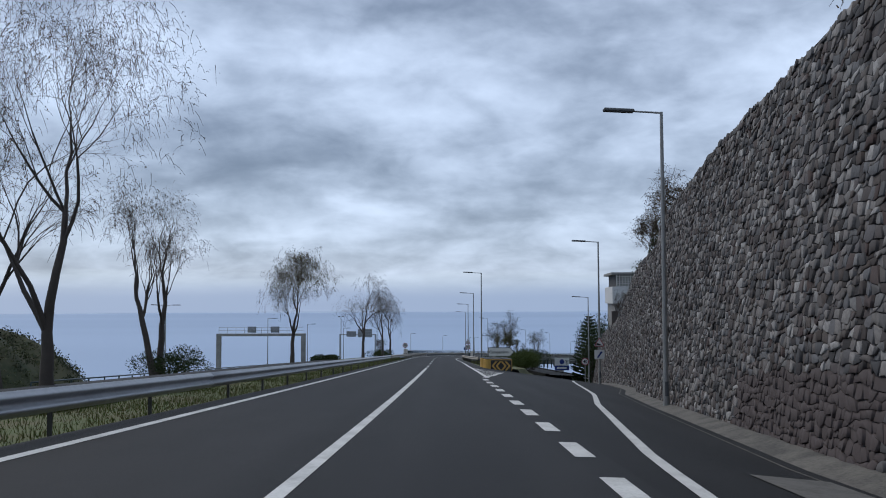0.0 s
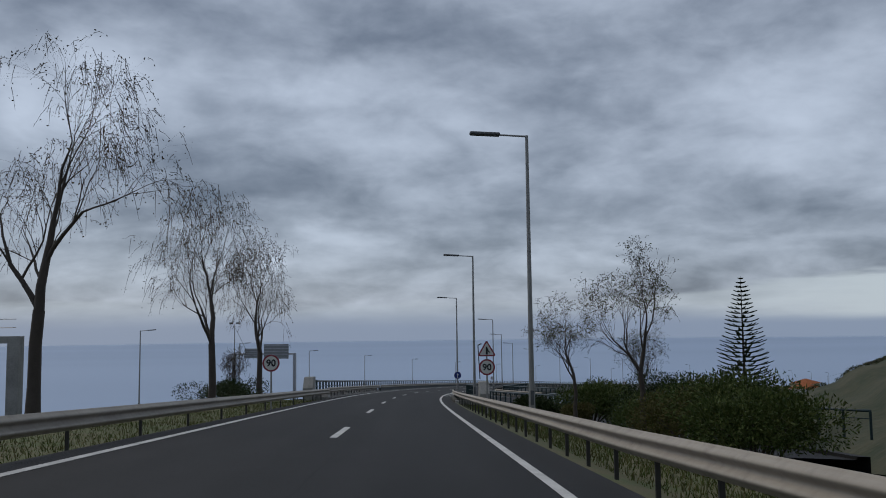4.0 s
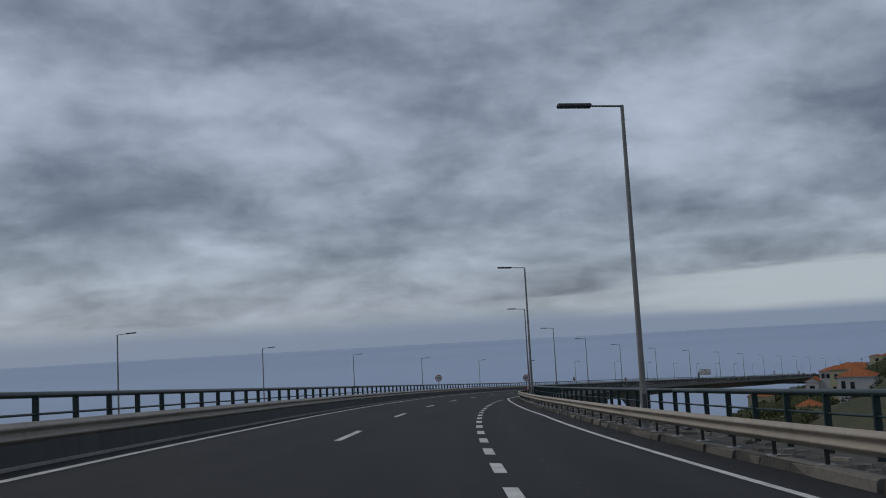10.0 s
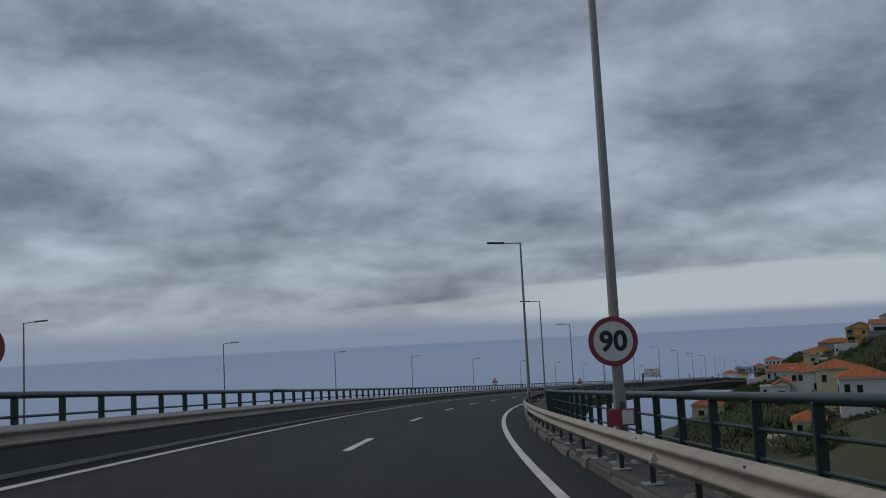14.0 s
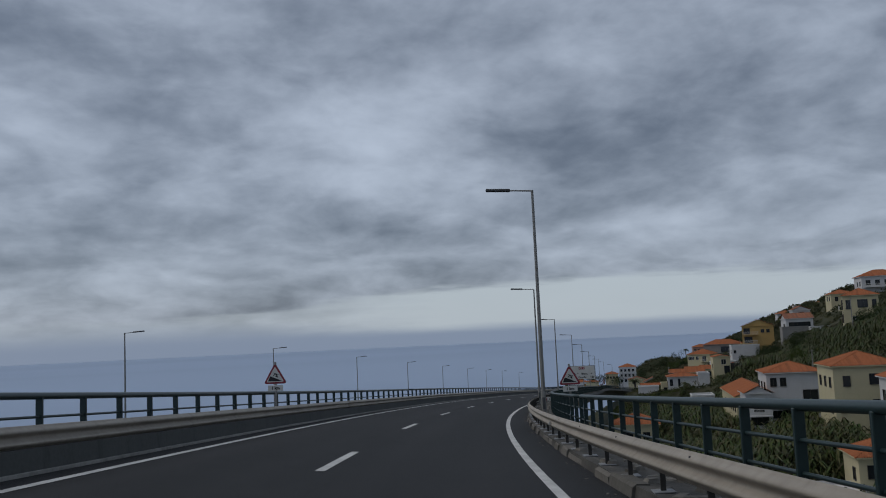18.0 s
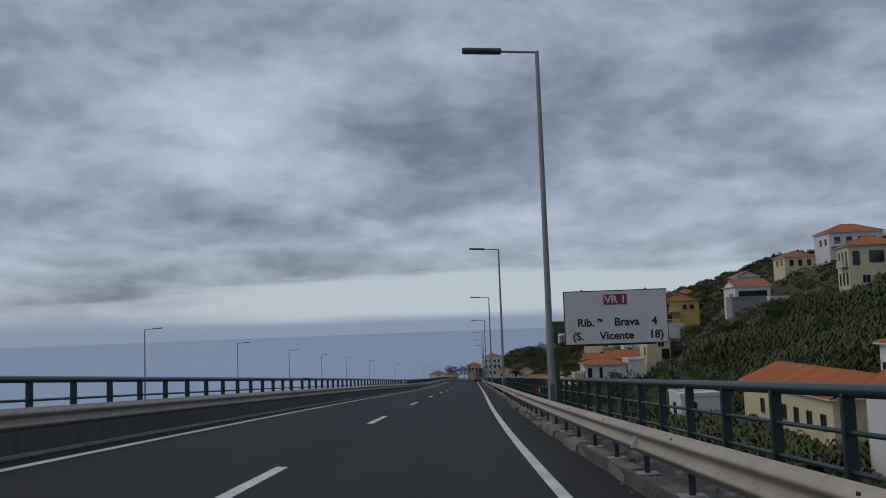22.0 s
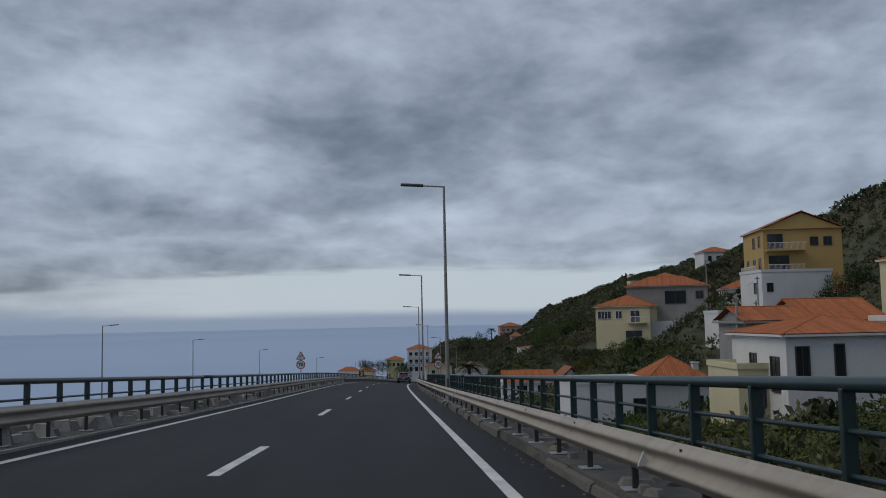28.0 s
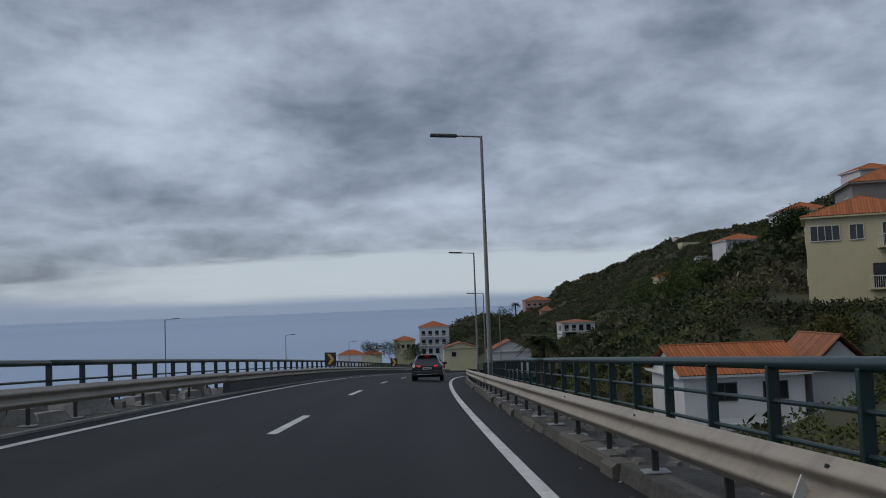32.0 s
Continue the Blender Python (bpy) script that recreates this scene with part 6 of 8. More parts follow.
for dx in (-0.5, 0.5):
    part("camera_housing", box_bm(dx - 0.28, dx + 0.28, -0.12, 0.12, h, h + 0.24, bevel=0.03), LAMP, ob)
x, y, z = at(143.8, 5.85, 0)
ob = thing("thin_mast", "thin dark mast with a bent head beside the bridge end", "mast", pose(x, y, z, 0, 0, heading(143)))
part("mast", tube(bmesh.new(), (0, 0, 1.6), (-0.1, 0, 3.7), 0.03, n=6), BLACK, ob)
part("head", tube(bmesh.new(), (-0.1, 0, 3.7), (0.12, 0, 3.8), 0.035, n=6), BLACK, ob)

# concrete blocks at the ends of the bridge railing
for q, h, label in ((-5.1, 1.3, "stained concrete end block of the bridge railing"), (6.25, 1.45, "stained concrete end block with a sloped side")):
    ob = thing("bridge_end_block", label, "concrete block", on_road(146.3, q, 0.0))
    bm = prism(bmesh.new(), [(-0.75, -0.4), (0.75, -0.4), (0.75, h), (-0.15, h), (-0.75, h * 0.5)], -0.32, 0.32)
    bmesh.ops.rotate(bm, verts=bm.verts, cent=(0, 0, 0), matrix=Matrix.Rotation(radians(90), 3, "Z"))
    bmesh.ops.bevel(bm, geom=bm.edges[:], offset=0.02, segments=1, affect="EDGES")
    part("block", bm, CONCRETE, ob)
    part("plate", box_bm(-0.34, -0.322, -0.5, 0.6, 0.2, h * 0.4), CONCRETE, ob)

# chevron panels on the outside of the bend
for s in (714.5, 752.5, 797):
    ob = thing("chevron_panel", "black and yellow chevron panel on the outside of the bend", "road sign", on_road(s, -4.6, 0.0, -25), "bend chevrons")
    part("panel", box_bm(-0.45, 0.45, -0.02, 0.02, 0.75, 1.65, bevel=0.02), SIGN_BLACK, ob)
    flat_shape("chevron", [(-0.25, 0.85), (0.0, 0.85), (0.3, 1.2), (0.0, 1.55), (-0.25, 1.55), (0.05, 1.2)], YELLOW_PLASTIC, ob, -0.024)
    sign_post(ob, 0.8, 0.0)

# ---- the dry-stone retaining wall at the start ----
def wall_foot(s):
    q = float(np.interp(s, WALL_S, WALL_Q))
    return q, float(low(s, q)) - 0.05


def wall_top(s):
    return float(np.interp(s, [-50, 11, 14.5, 22, 40, 54, 58, 63, 69, 79, 90, 97], [7.3, 7.3, 7.4, 7.7, 7.6, 7.5, 6.9, 4.7, 4.1, 3.7, 3.1, 2.6]))


def wall_place(s, h):
    q, base = wall_foot(s)
    return at(s, q + 0.16 * h, base + h)


wall = thing("retaining_wall", "tall dry-laid wall of dark grey and brown basalt blocks", "stone wall", kind="structure")
ss = np.arange(-50, 97.1, 2.0)
verts = np.concatenate([[wall_place(s, -0.3) + (0, 0, 0), wall_place(s, wall_top(s) - wall_foot(s)[1] - 0.05), wall_place(s, wall_top(s) - wall_foot(s)[1] - 0.05) + (2.5, 0, 0.1), wall_place(s, -0.3) + (2.5, 0, 0)] for s in ss])
faces = [(4 * i + j, 4 * i + (j + 1) % 4, 4 * i + 4 + (j + 1) % 4, 4 * i + 4 + j) for i in range(len(ss) - 1) for j in range(4)] + [(0, 1, 2, 3), (4 * len(ss) - 4, 4 * len(ss) - 1, 4 * len(ss) - 2, 4 * len(ss) - 3)]
put("core", mesh_from("core", verts, faces, MORTAR), wall)


def stones(s0, s1, cw, ch, seed):
    """Irregular stones that fill the wall's face: corner points and faces, stone by stone."""
    r = np.random.default_rng(seed)
    cols, rows = int((s1 - s0) / (cw / 2)), int(10.6 / ch)
    ii, kk = np.meshgrid(np.arange(rows + 1), np.arange(cols + 3), indexing="ij")
    ps = s0 + kk * cw / 2 + r.uniform(-0.30, 0.30, ii.shape) * cw
    ph = np.maximum(-0.1, ii * ch + 0.3 * ch * np.sin(kk * 0.37 + ii * 1.3) + r.uniform(-0.30, 0.30, ii.shape) * ch)
    i, k = np.meshgrid(np.arange(rows), np.arange(0, cols, 2), indexing="ij")
    i, k = i.ravel(), k.ravel() + i.ravel() % 2
    ci = np.stack([i, i, i, i + 1, i + 1, i + 1], 1)
    ck = np.stack([k, k + 1, k + 2, k + 2, k + 1, k], 1)
    ring_s, ring_h = ps[ci, ck], ph[ci, ck]
    c_s, c_h = ring_s.mean(1), ring_h.mean(1)
    top = np.array([wall_top(s) - wall_foot(s)[1] for s in c_s])
    keep = c_h + ch * 0.4 < top
    ring_s, ring_h, c_s, c_h = ring_s[keep], ring_h[keep], c_s[keep], c_h[keep]
    n = len(c_s)
    out, shrink, tilt = r.uniform(0.02, 0.075, n), r.uniform(0.84, 0.95, n), r.uniform(-0.11, 0.11, (n, 2))
    v = np.zeros((n, 18, 3))
    for b, (f, o) in enumerate(((1.0, 0.0), (1.0, 0.95), (0.96, 1.0))):
        g = (shrink * f)[:, None]
        ds, dh = c_s[:, None] + (ring_s - c_s[:, None]) * g, c_h[:, None] + (ring_h - c_h[:, None]) * g
        q = np.interp(ds, WALL_S, WALL_Q)
        lean = (ring_s - c_s[:, None]) * tilt[:, :1] + (ring_h - c_h[:, None]) * tilt[:, 1:]
        away = out[:, None] * o + (lean if o else -0.05)
        v[:, 6 * b:6 * b + 6] = at(ds, q + 0.16 * dh - away, low(ds, q) - 0.05 + dh)
    return v, c_s, c_h


STONE_FACES = [(b * 6 + i, b * 6 + (i + 1) % 6, (b + 1) * 6 + (i + 1) % 6, (b + 1) * 6 + i) for b in range(2) for i in range(6)] + [(12, 13, 14, 15), (12, 15, 16, 17)]
cells, cell_s, cell_h = stones(-9, 96.5, 0.235, 0.155, 3)
near = (cell_s > 7) & (cell_s < 15) & (cell_h < 2.6)
for v in cells[near][:300]:
    put("stone", mesh_from("stone", v, np.array(STONE_FACES), STONE), wall)
rest = np.concatenate([cells[~near], cells[near][300:]])
faces = (np.arange(len(rest))[:, None, None] * 18 + np.array(STONE_FACES)[None]).reshape(-1, 4)
tagged(put("stone_courses", mesh_from("stone_courses", rest.reshape(-1, 3), faces, STONE), wall), kind="stuff")
def gutter(s):
    q = wall_foot(s)[0]
    return [(q - 0.85, float(low(s, q - 0.85)) + 0.005), (q - 0.6, float(low(s, q)) + 0.03), (q - 0.12, float(low(s, q)) + 0.16), (q + 0.15, float(low(s, q)) + 0.18)]


tagged(sweep("wall_gutter", gutter, -50, 96, 2, KERB), "sloped weathered concrete gutter at the wall's foot", "gutter", kind="structure")
tagged(sweep("drain_cover", lambda s: [(5.0, float(low(s, 5.0)) + 0.012), (5.95, float(low(s, 5.95)) + 0.02), (5.95, -0.3)], 4.4, 6.6, 0.55, DRAIN), "broken concrete drain slab beside the wall", "drain cover", kind="structure")
tagged(sweep("ground_above_wall", lambda s: [(wall_foot(s)[0] + 1.4, wall_top(s) - 0.1), (wall_foot(s)[0] + 6, wall_top(s) + 0.4), (wall_foot(s)[0] + 30, wall_top(s) + 4)], -50, 97, 4, SOIL), "soil behind the top of the wall", "ground", kind="structure")

# white house with lattice screens above the wall's end
ob = thing("house", "white roadside house with concrete lattice screens", "house", on_road(104.1, 22.1, 0.0, -5))
part("wall", box_bm(0.3, 12, 0.2, 9, -3.5, 7.9), GREY, ob)
part("upper_wall", box_bm(0, 12, 0.0, 9, 7.9, 10.0, bevel=0.02), WHITE, ob)
part("inner_wall", box_bm(0.5, 12, 0.4, 9, 10.0, 11.45), surface("dark_recess", (0.06, 0.06, 0.065), 0.9), ob)
part("roof", box_bm(-0.15, 12.2, -0.3, 9.1, 11.45, 11.75, bevel=0.02), GREY, ob)
for x0, x1, z0, z1 in ((0.5, 11.5, 10.02, 11.44), (0.9, 6.6, 6.1, 7.88), (1.0, 2.2, 4.4, 5.9)):
    bm = bmesh.new()
    for xx in np.arange(x0, x1, 0.34):
        box(bm, xx, xx + 0.1, 0.0, 0.12, z0, z1)
    for zz in np.arange(z0, z1, 0.29):
        box(bm, x0, x1, 0.02, 0.1, zz, zz + 0.09)
    part("lattice_screen", bm, TRIM, ob)
part("terrace_wall", box_bm(2.3, 6.4, -1.6, -1.3, 3.6, 5.5, bevel=0.02), surface("tan_render", (0.34, 0.26, 0.17), 0.85, bump=0.004), ob)
part("pillar", box_bm(-0.1, 0.6, -0.1, 0.5, 2.0, 7.0), STONE, ob)
for xx in (6.9, 8.4, 10.2):
    part("pillar", box_bm(xx, xx + 0.25, -0.05, 0.2, 4.5, 7.9), GREY, ob)
ob = thing("house", "stained white house block with a roof terrace railing", "house", on_road(83, 21.2, -0.8, -24))
part("wall", box_bm(0, 7, 0, 5, 3.0, 9.7, bevel=0.02), WHITE, ob)
part("parapet", box_bm(-0.1, 7.1, -0.1, 5.1, 9.7, 9.95, bevel=0.02), GREY, ob)
window(ob, 1.2, 6.8, 0.5, 1.2, "f", 0.0, DARKFRAME)
bm = bmesh.new()
for xx in np.arange(0, 7, 0.9):
    tube(bm, (xx, 0.05, 9.95), (xx, 0.05, 10.8), 0.025, n=5)
tube(bm, (0, 0.05, 10.8), (7, 0.05, 10.8), 0.03, n=5)
part("terrace_railing", bm, POLE, ob)
# ---- plants ----
class Soup:
    """A growing heap of four-cornered faces."""

    def __init__(self):
        self.v, self.f, self.n = [], [], 0

    def quads(self, corners):
        """Corners: n faces, four points each."""
        k = len(corners)
        self.v.append(np.asarray(corners, float).reshape(-1, 3))
        self.f.append(self.n + np.arange(4 * k).reshape(-1, 4))
        self.n += 4 * k

    def tube(self, pts, radii, n=5):
        p = np.array(pts, float)
        d = np.gradient(p, axis=0)
        d /= np.linalg.norm(d, axis=1)[:, None] + 1e-9
        a = np.cross(d, (0.37, 0.61, 0.7))
        a /= np.linalg.norm(a, axis=1)[:, None] + 1e-9
        b = np.cross(d, a)
        t = 2 * math.pi * np.arange(n) / n
        r = np.array(radii, float)[:, None, None]
        self.v.append((p[:, None] + r * (np.cos(t)[None, :, None] * a[:, None] + np.sin(t)[None, :, None] * b[:, None])).reshape(-1, 3))
        i, k = np.meshgrid(np.arange(len(p) - 1), np.arange(n), indexing="ij")
        k2 = (k + 1) % n
        self.f.append(self.n + np.stack([i * n + k, i * n + k2, (i + 1) * n + k2, (i + 1) * n + k], -1).reshape(-1, 4))
        self.n += len(p) * n

    def leaves(self, centres, normals, size, rng, aspect=2.0):
        """A pointed leaf at every centre."""
        centres = np.asarray(centres, float)
        n = len(centres)
        a = rng.normal(size=(n, 3)) if normals is None else np.asarray(normals, float)
        a = a / (np.linalg.norm(a, axis=1)[:, None] + 1e-9)
        b = np.cross(a, rng.normal(size=(n, 3)))
        b /= np.linalg.norm(b, axis=1)[:, None] + 1e-9
        s = (size * rng.uniform(0.6, 1.3, n))[:, None]
        self.quads(np.stack([centres - a * s, centres + b * s / aspect, centres + a * s, centres - b * s / aspect], 1))

    def put(self, name, material, parent=None, label=""):
        return put(name, mesh_from(name, np.concatenate(self.v), np.concatenate(self.f), material), parent, None, label)


def branching(wood, twigs, rng, p, d, length, r, depth, tips, spread, droop, split):
    """A limb with its children."""
    p, d = np.array(p, float), np.array(d, float)
    pts, radii = [p], [r]
    steps = 4
    for i in range(steps):
        d = d + rng.normal(size=3) * 0.13 + np.array([0, 0, 0.05 if depth > 1 else -droop])
        d /= np.linalg.norm(d)
        p = p + d * length / steps
        pts.append(p)
        radii.append(r * (1 - 0.45 * (i + 1) / steps))
    (wood if r > 0.022 else twigs).tube(pts, radii, 6 if r > 0.05 else 4 if r > 0.02 else 3)
    if depth == 0:
        tips.append((p, d))
        return
    for k in range(split + (rng.random() < 0.5)):
        at_i = rng.integers(2, steps + 1)
        axis = rng.normal(size=3)
        axis -= (axis @ d) * d
        axis /= np.linalg.norm(axis)
        c = d * math.cos(spread) + axis * math.sin(spread) * rng.uniform(0.6, 1.2)
        c[2] += 0.18
        c /= np.linalg.norm(c)
        branching(wood, twigs, rng, pts[at_i], c, length * rng.uniform(0.62, 0.82), radii[at_i] * rng.uniform(0.5, 0.68), depth - 1, tips, spread, droop, split)
    branching(wood, twigs, rng, pts[-1], d, length * 0.75, radii[-1] * 0.8, depth - 1, tips, spread, droop, split)


def bare_tree(m, height, label, seed, spread=0.5, droop=0.12, depth=5, split=2, leaf=TWIG_LEAF, leaf_n=3, leaf_size=0.06, hang=0.5, trunk=0.24, lean=(0, 0), girth=None):
    rng = np.random.default_rng(seed)
    wood, twigs, lv, tips = Soup(), Soup(), Soup(), []
    p, d = np.zeros(3), np.array([lean[0], lean[1], 1.0])
    d /= np.linalg.norm(d)
    girth = girth or height * 0.017
    stem = [p + d * height * trunk * t + rng.normal(size=3) * 0.03 for t in (0, 0.35, 0.7, 1)]
    wood.tube(stem, [girth * 1.25, girth, girth * 0.92, girth * 0.86], 8)
    branching(wood, twigs, rng, stem[-1], d, height * 0.24, girth * 0.8, depth, tips, spread, droop, split)
    for k in range(2):
        a = rng.uniform(0, 2 * math.pi)
        branching(wood, twigs, rng, stem[-1], (math.cos(a) * 0.6, math.sin(a) * 0.6, 1), height * 0.2, girth * 0.5, depth - 1, tips, spread, droop, split)
    pts = []
    for q, dd in tips:
        end = q + dd * 0.25 * hang + np.array([0, 0, -0.7 * hang]) * rng.uniform(0.2, 1.2) + rng.normal(size=3) * 0.15
        twigs.tube([q, (q + end) / 2 + (0, 0, 0.06), end], [0.011, 0.008, 0.004], 3)
        for _ in range(leaf_n):
            pts.append(q + (end - q) * rng.random() + rng.normal(size=3) * 0.09)
    ob = thing("tree", label, "tree", m)
    wood.put("trunk", BARK, ob)
    if twigs.f:
        tagged(twigs.put("fine_branching", TWIG, ob), kind="stuff")
    if pts:
        lv.leaves(pts, None, leaf_size, rng)
        lv.put("crown", leaf, ob)
    return ob


def shrub(m, r, h, label, seed, leaf=LEAF, n=1500, size=0.09, lumps=9, aspect=2.4, name="bush"):
    rng = np.random.default_rng(seed)
    ob = thing(name, label, "bush", m)
    wood, lv = Soup(), Soup()
    centres = np.stack([rng.uniform(-0.62, 0.62, lumps) * r, rng.uniform(-0.62, 0.62, lumps) * r, rng.uniform(0.25, 0.72, lumps) * h], 1)
    for c in centres:
        wood.tube([(c[0] * 0.2, c[1] * 0.2, -0.4), c * (0.6, 0.6, 0.55), c], [0.05, 0.035, 0.015], 4)
        k = int(2.3 * n) // lumps
        d = rng.normal(size=(k, 3))
        d /= np.linalg.norm(d, axis=1)[:, None]
        rad = rng.uniform(0.55, 1.05, k)[:, None]
        p = c + d * rad * np.array([0.45 * r, 0.45 * r, 0.36 * h])
        p[:, 2] = np.maximum(p[:, 2], 0.02)
        lv.leaves(p, d + rng.normal(size=(k, 3)) * 0.6 + (0, 0, 0.4), size * 0.72, rng, aspect)
    tagged(wood.put("branchwork", BARK, ob), kind="stuff")
    lv.put("foliage", leaf, ob)
    return ob


def norfolk_pine(m, height, label, seed=4):
    rng = np.random.default_rng(seed)
    ob = thing("norfolk_pine", label, "tree", m)
    wood, lv = Soup(), Soup()
    wood.tube([(0, 0, -2), (0, 0, height * 0.5), (0, 0, height)], [height * 0.012, height * 0.008, 0.03], 8)
    z = height * 0.06
    while z < height * 0.985:
        reach = 0.2 + (1 - z / height) ** 0.8 * height * 0.26
        for k in range(7):
            a = 2 * math.pi * k / 7 + rng.uniform(-0.2, 0.2) + z
            c = np.array([math.cos(a), math.sin(a), 0.0])
            L = reach * rng.uniform(0.85, 1.1)
            pts = [np.array([0, 0, z]) + c * L * t + np.array([0, 0, L * (-0.10 * t + 0.26 * t * t)]) for t in (0, 0.35, 0.7, 1.0)]
            wood.tube(pts, [0.06, 0.045, 0.03, 0.012], 4)
            k2 = int(14 + L * 22)
            t = rng.uniform(0.22, 1.03, k2)
            base = np.array([0, 0, z]) + c * (L * t)[:, None] + np.stack([0 * t, 0 * t, L * (-0.10 * t + 0.26 * t * t)], 1)
            side = np.cross(c, (0, 0, 1.0))
            off = rng.uniform(-1, 1, k2)
            base += side * (off * 0.13 * L * (1.1 - t))[:, None]
            base[:, 2] += 0.12
            lv.leaves(base, c * 0.8 + side * np.sign(off)[:, None] * 0.6 + np.array([0, 0, 0.35]), 0.34, rng, 3.2)
        z += max(0.42, height * 0.034)
    wood.put("trunk", BARK, ob)
    lv.put("crown", LEAF_DARK, ob)
    return ob


def palm(m, height, label, seed=2, spread=2.5):
    rng = np.random.default_rng(seed)
    ob = thing("palm_tree", label, "palm", m)
    wood, lv = Soup(), Soup()
    fronds = []
    wood.tube([(0, 0, -1), (0.05, 0, height * 0.5), (0.0, 0, height)], [0.36, 0.30, 0.34], 9)
    for i in range(70):
        a, rise = rng.uniform(0, 2 * math.pi), rng.uniform(-0.25, 1.1)
        c = np.array([math.cos(a), math.sin(a), 0])
        L = spread * rng.uniform(0.85, 1.15)
        spine = [np.array([0, 0, height]) + c * L * t * math.cos(rise * (1 - 0.3 * t)) + np.array([0, 0, L * (math.sin(rise) * t - 0.55 * t * t)]) for t in np.linspace(0, 1, 7)]
        wood.tube(spine, [0.03] * 3 + [0.02] * 3 + [0.008], 3)
        side = np.cross(c, (0, 0, 1.0))
        for t in np.linspace(0.15, 1, 22):
            j = min(5, int(t * 6))
            p = spine[j] + (spine[j + 1] - spine[j]) * (t * 6 - j)
            for sg in (-1, 1):
                q = p + side * sg * 0.55 * (1.15 - 0.6 * t) + c * 0.25 + np.array([0, 0, -0.10])
                w = c * 0.05
                fronds.append((p - w, p + w, q + w * 0.2, q - w * 0.2))
    lv.quads(np.array(fronds))
    wood.put("trunk", BARK, ob)
    lv.put("crown", LEAF, ob)
    return ob


def cypress(m, height, label, seed=1):
    rng = np.random.default_rng(seed)
    ob = thing("cypress", label, "tree", m)
    wood, lv = Soup(), Soup()
    wood.tube([(0, 0, -1), (0, 0, height * 0.9)], [0.12, 0.03], 6)
    n = int(height * 170)
    t = rng.random(n) ** 0.8
    a = rng.uniform(0, 2 * math.pi, n)
    r = height * 0.085 * np.sin(np.pi * np.clip(t * 0.86 + 0.14, 0, 1)) * rng.uniform(0.55, 1.1, n)
    lv.leaves(np.stack([r * np.cos(a), r * np.sin(a), t * height], 1), np.stack([np.cos(a) * 0.3, np.sin(a) * 0.3, np.ones(n)], 1), 0.17, rng, 2.6)
    wood.put("trunk", BARK, ob)
    lv.put("crown", LEAF_DARK, ob)
    return ob


bare = "tall bare tree with thin hanging twigs on the grass verge"
bare_tree(on_road(25.5, -12.0, -0.7), 17.5, bare, 11, 0.82, 0.10, 6, 2, leaf_n=1, leaf_size=0.04, trunk=0.12, girth=0.22)
bare_tree(on_road(26.5, -14.2, -0.8), 11.5, bare, 12, 0.42, 0.10, 5, 2, leaf_n=1, leaf_size=0.045, trunk=0.25, lean=(-0.12, 0))
bare_tree(on_road(49, -16.2, -0.9), 11.5, bare, 13, 0.38, 0.12, 5, 2, leaf_n=1, leaf_size=0.045, trunk=0.3, lean=(-0.22, 0))
bare_tree(on_road(50.5, -16.2, -0.9), 12.0, bare, 14, 0.45, 0.12, 5, 2, leaf_n=1, leaf_size=0.045, trunk=0.26)
bare_tree(on_road(88.5, -14.5, -0.8), 12.2, "half-bare willow-like tree with drooping twigs", 15, 0.66, 0.12, 6, 2, LEAF_DRY, 3, 0.045, 0.8, 0.26)
bare_tree(on_road(131.4, -7.9, -0.4), 10.5, "half-bare tree with reddish drooping twigs", 16, 0.5, 0.14, 5, 2, TWIG_LEAF, 4, 0.042, 1.0, 0.3)
bare_tree(on_road(141, -7.3, -0.4), 10.0, "half-bare tree with reddish drooping twigs", 17, 0.48, 0.14, 5, 2, TWIG_LEAF, 4, 0.042, 1.0, 0.3)
bare_tree(on_road(115, -9.4, -0.5), 11.5, "half-bare tree with drooping twigs beside the guardrail", 18, 0.5, 0.14, 5, 2, TWIG_LEAF, 4, 0.042, 0.9, 0.3)
bare_tree(on_road(142.5, -9.5, -0.6), 4.6, "thin leafless bush with upright twigs", 19, 0.3, 0.0, 5, 2, TWIG_LEAF, 0, 0.05, 0.2, 0.06)
shrub(on_road(50, -15.6, -1.0), 2.4, 1.9, "dense dark green bush under the bare trees", 21, LEAF_DARK, 2600, 0.09)
shrub(on_road(104, -13.0, -0.9), 2.0, 1.1, "rounded dark evergreen bush on the verge", 23, LEAF_DARK, 3600, 0.1)
shrub(on_road(137.5, -8.6, -0.5), 2.6, 1.6, "low dark juniper bush at the foot of the trees", 24, LEAF_DARK, 2600, 0.08)
shrub(on_road(141.5, -8.4, -0.5), 1.6, 1.9, "low dark bush beside the bridge end", 25, LEAF_DARK, 1500, 0.08)
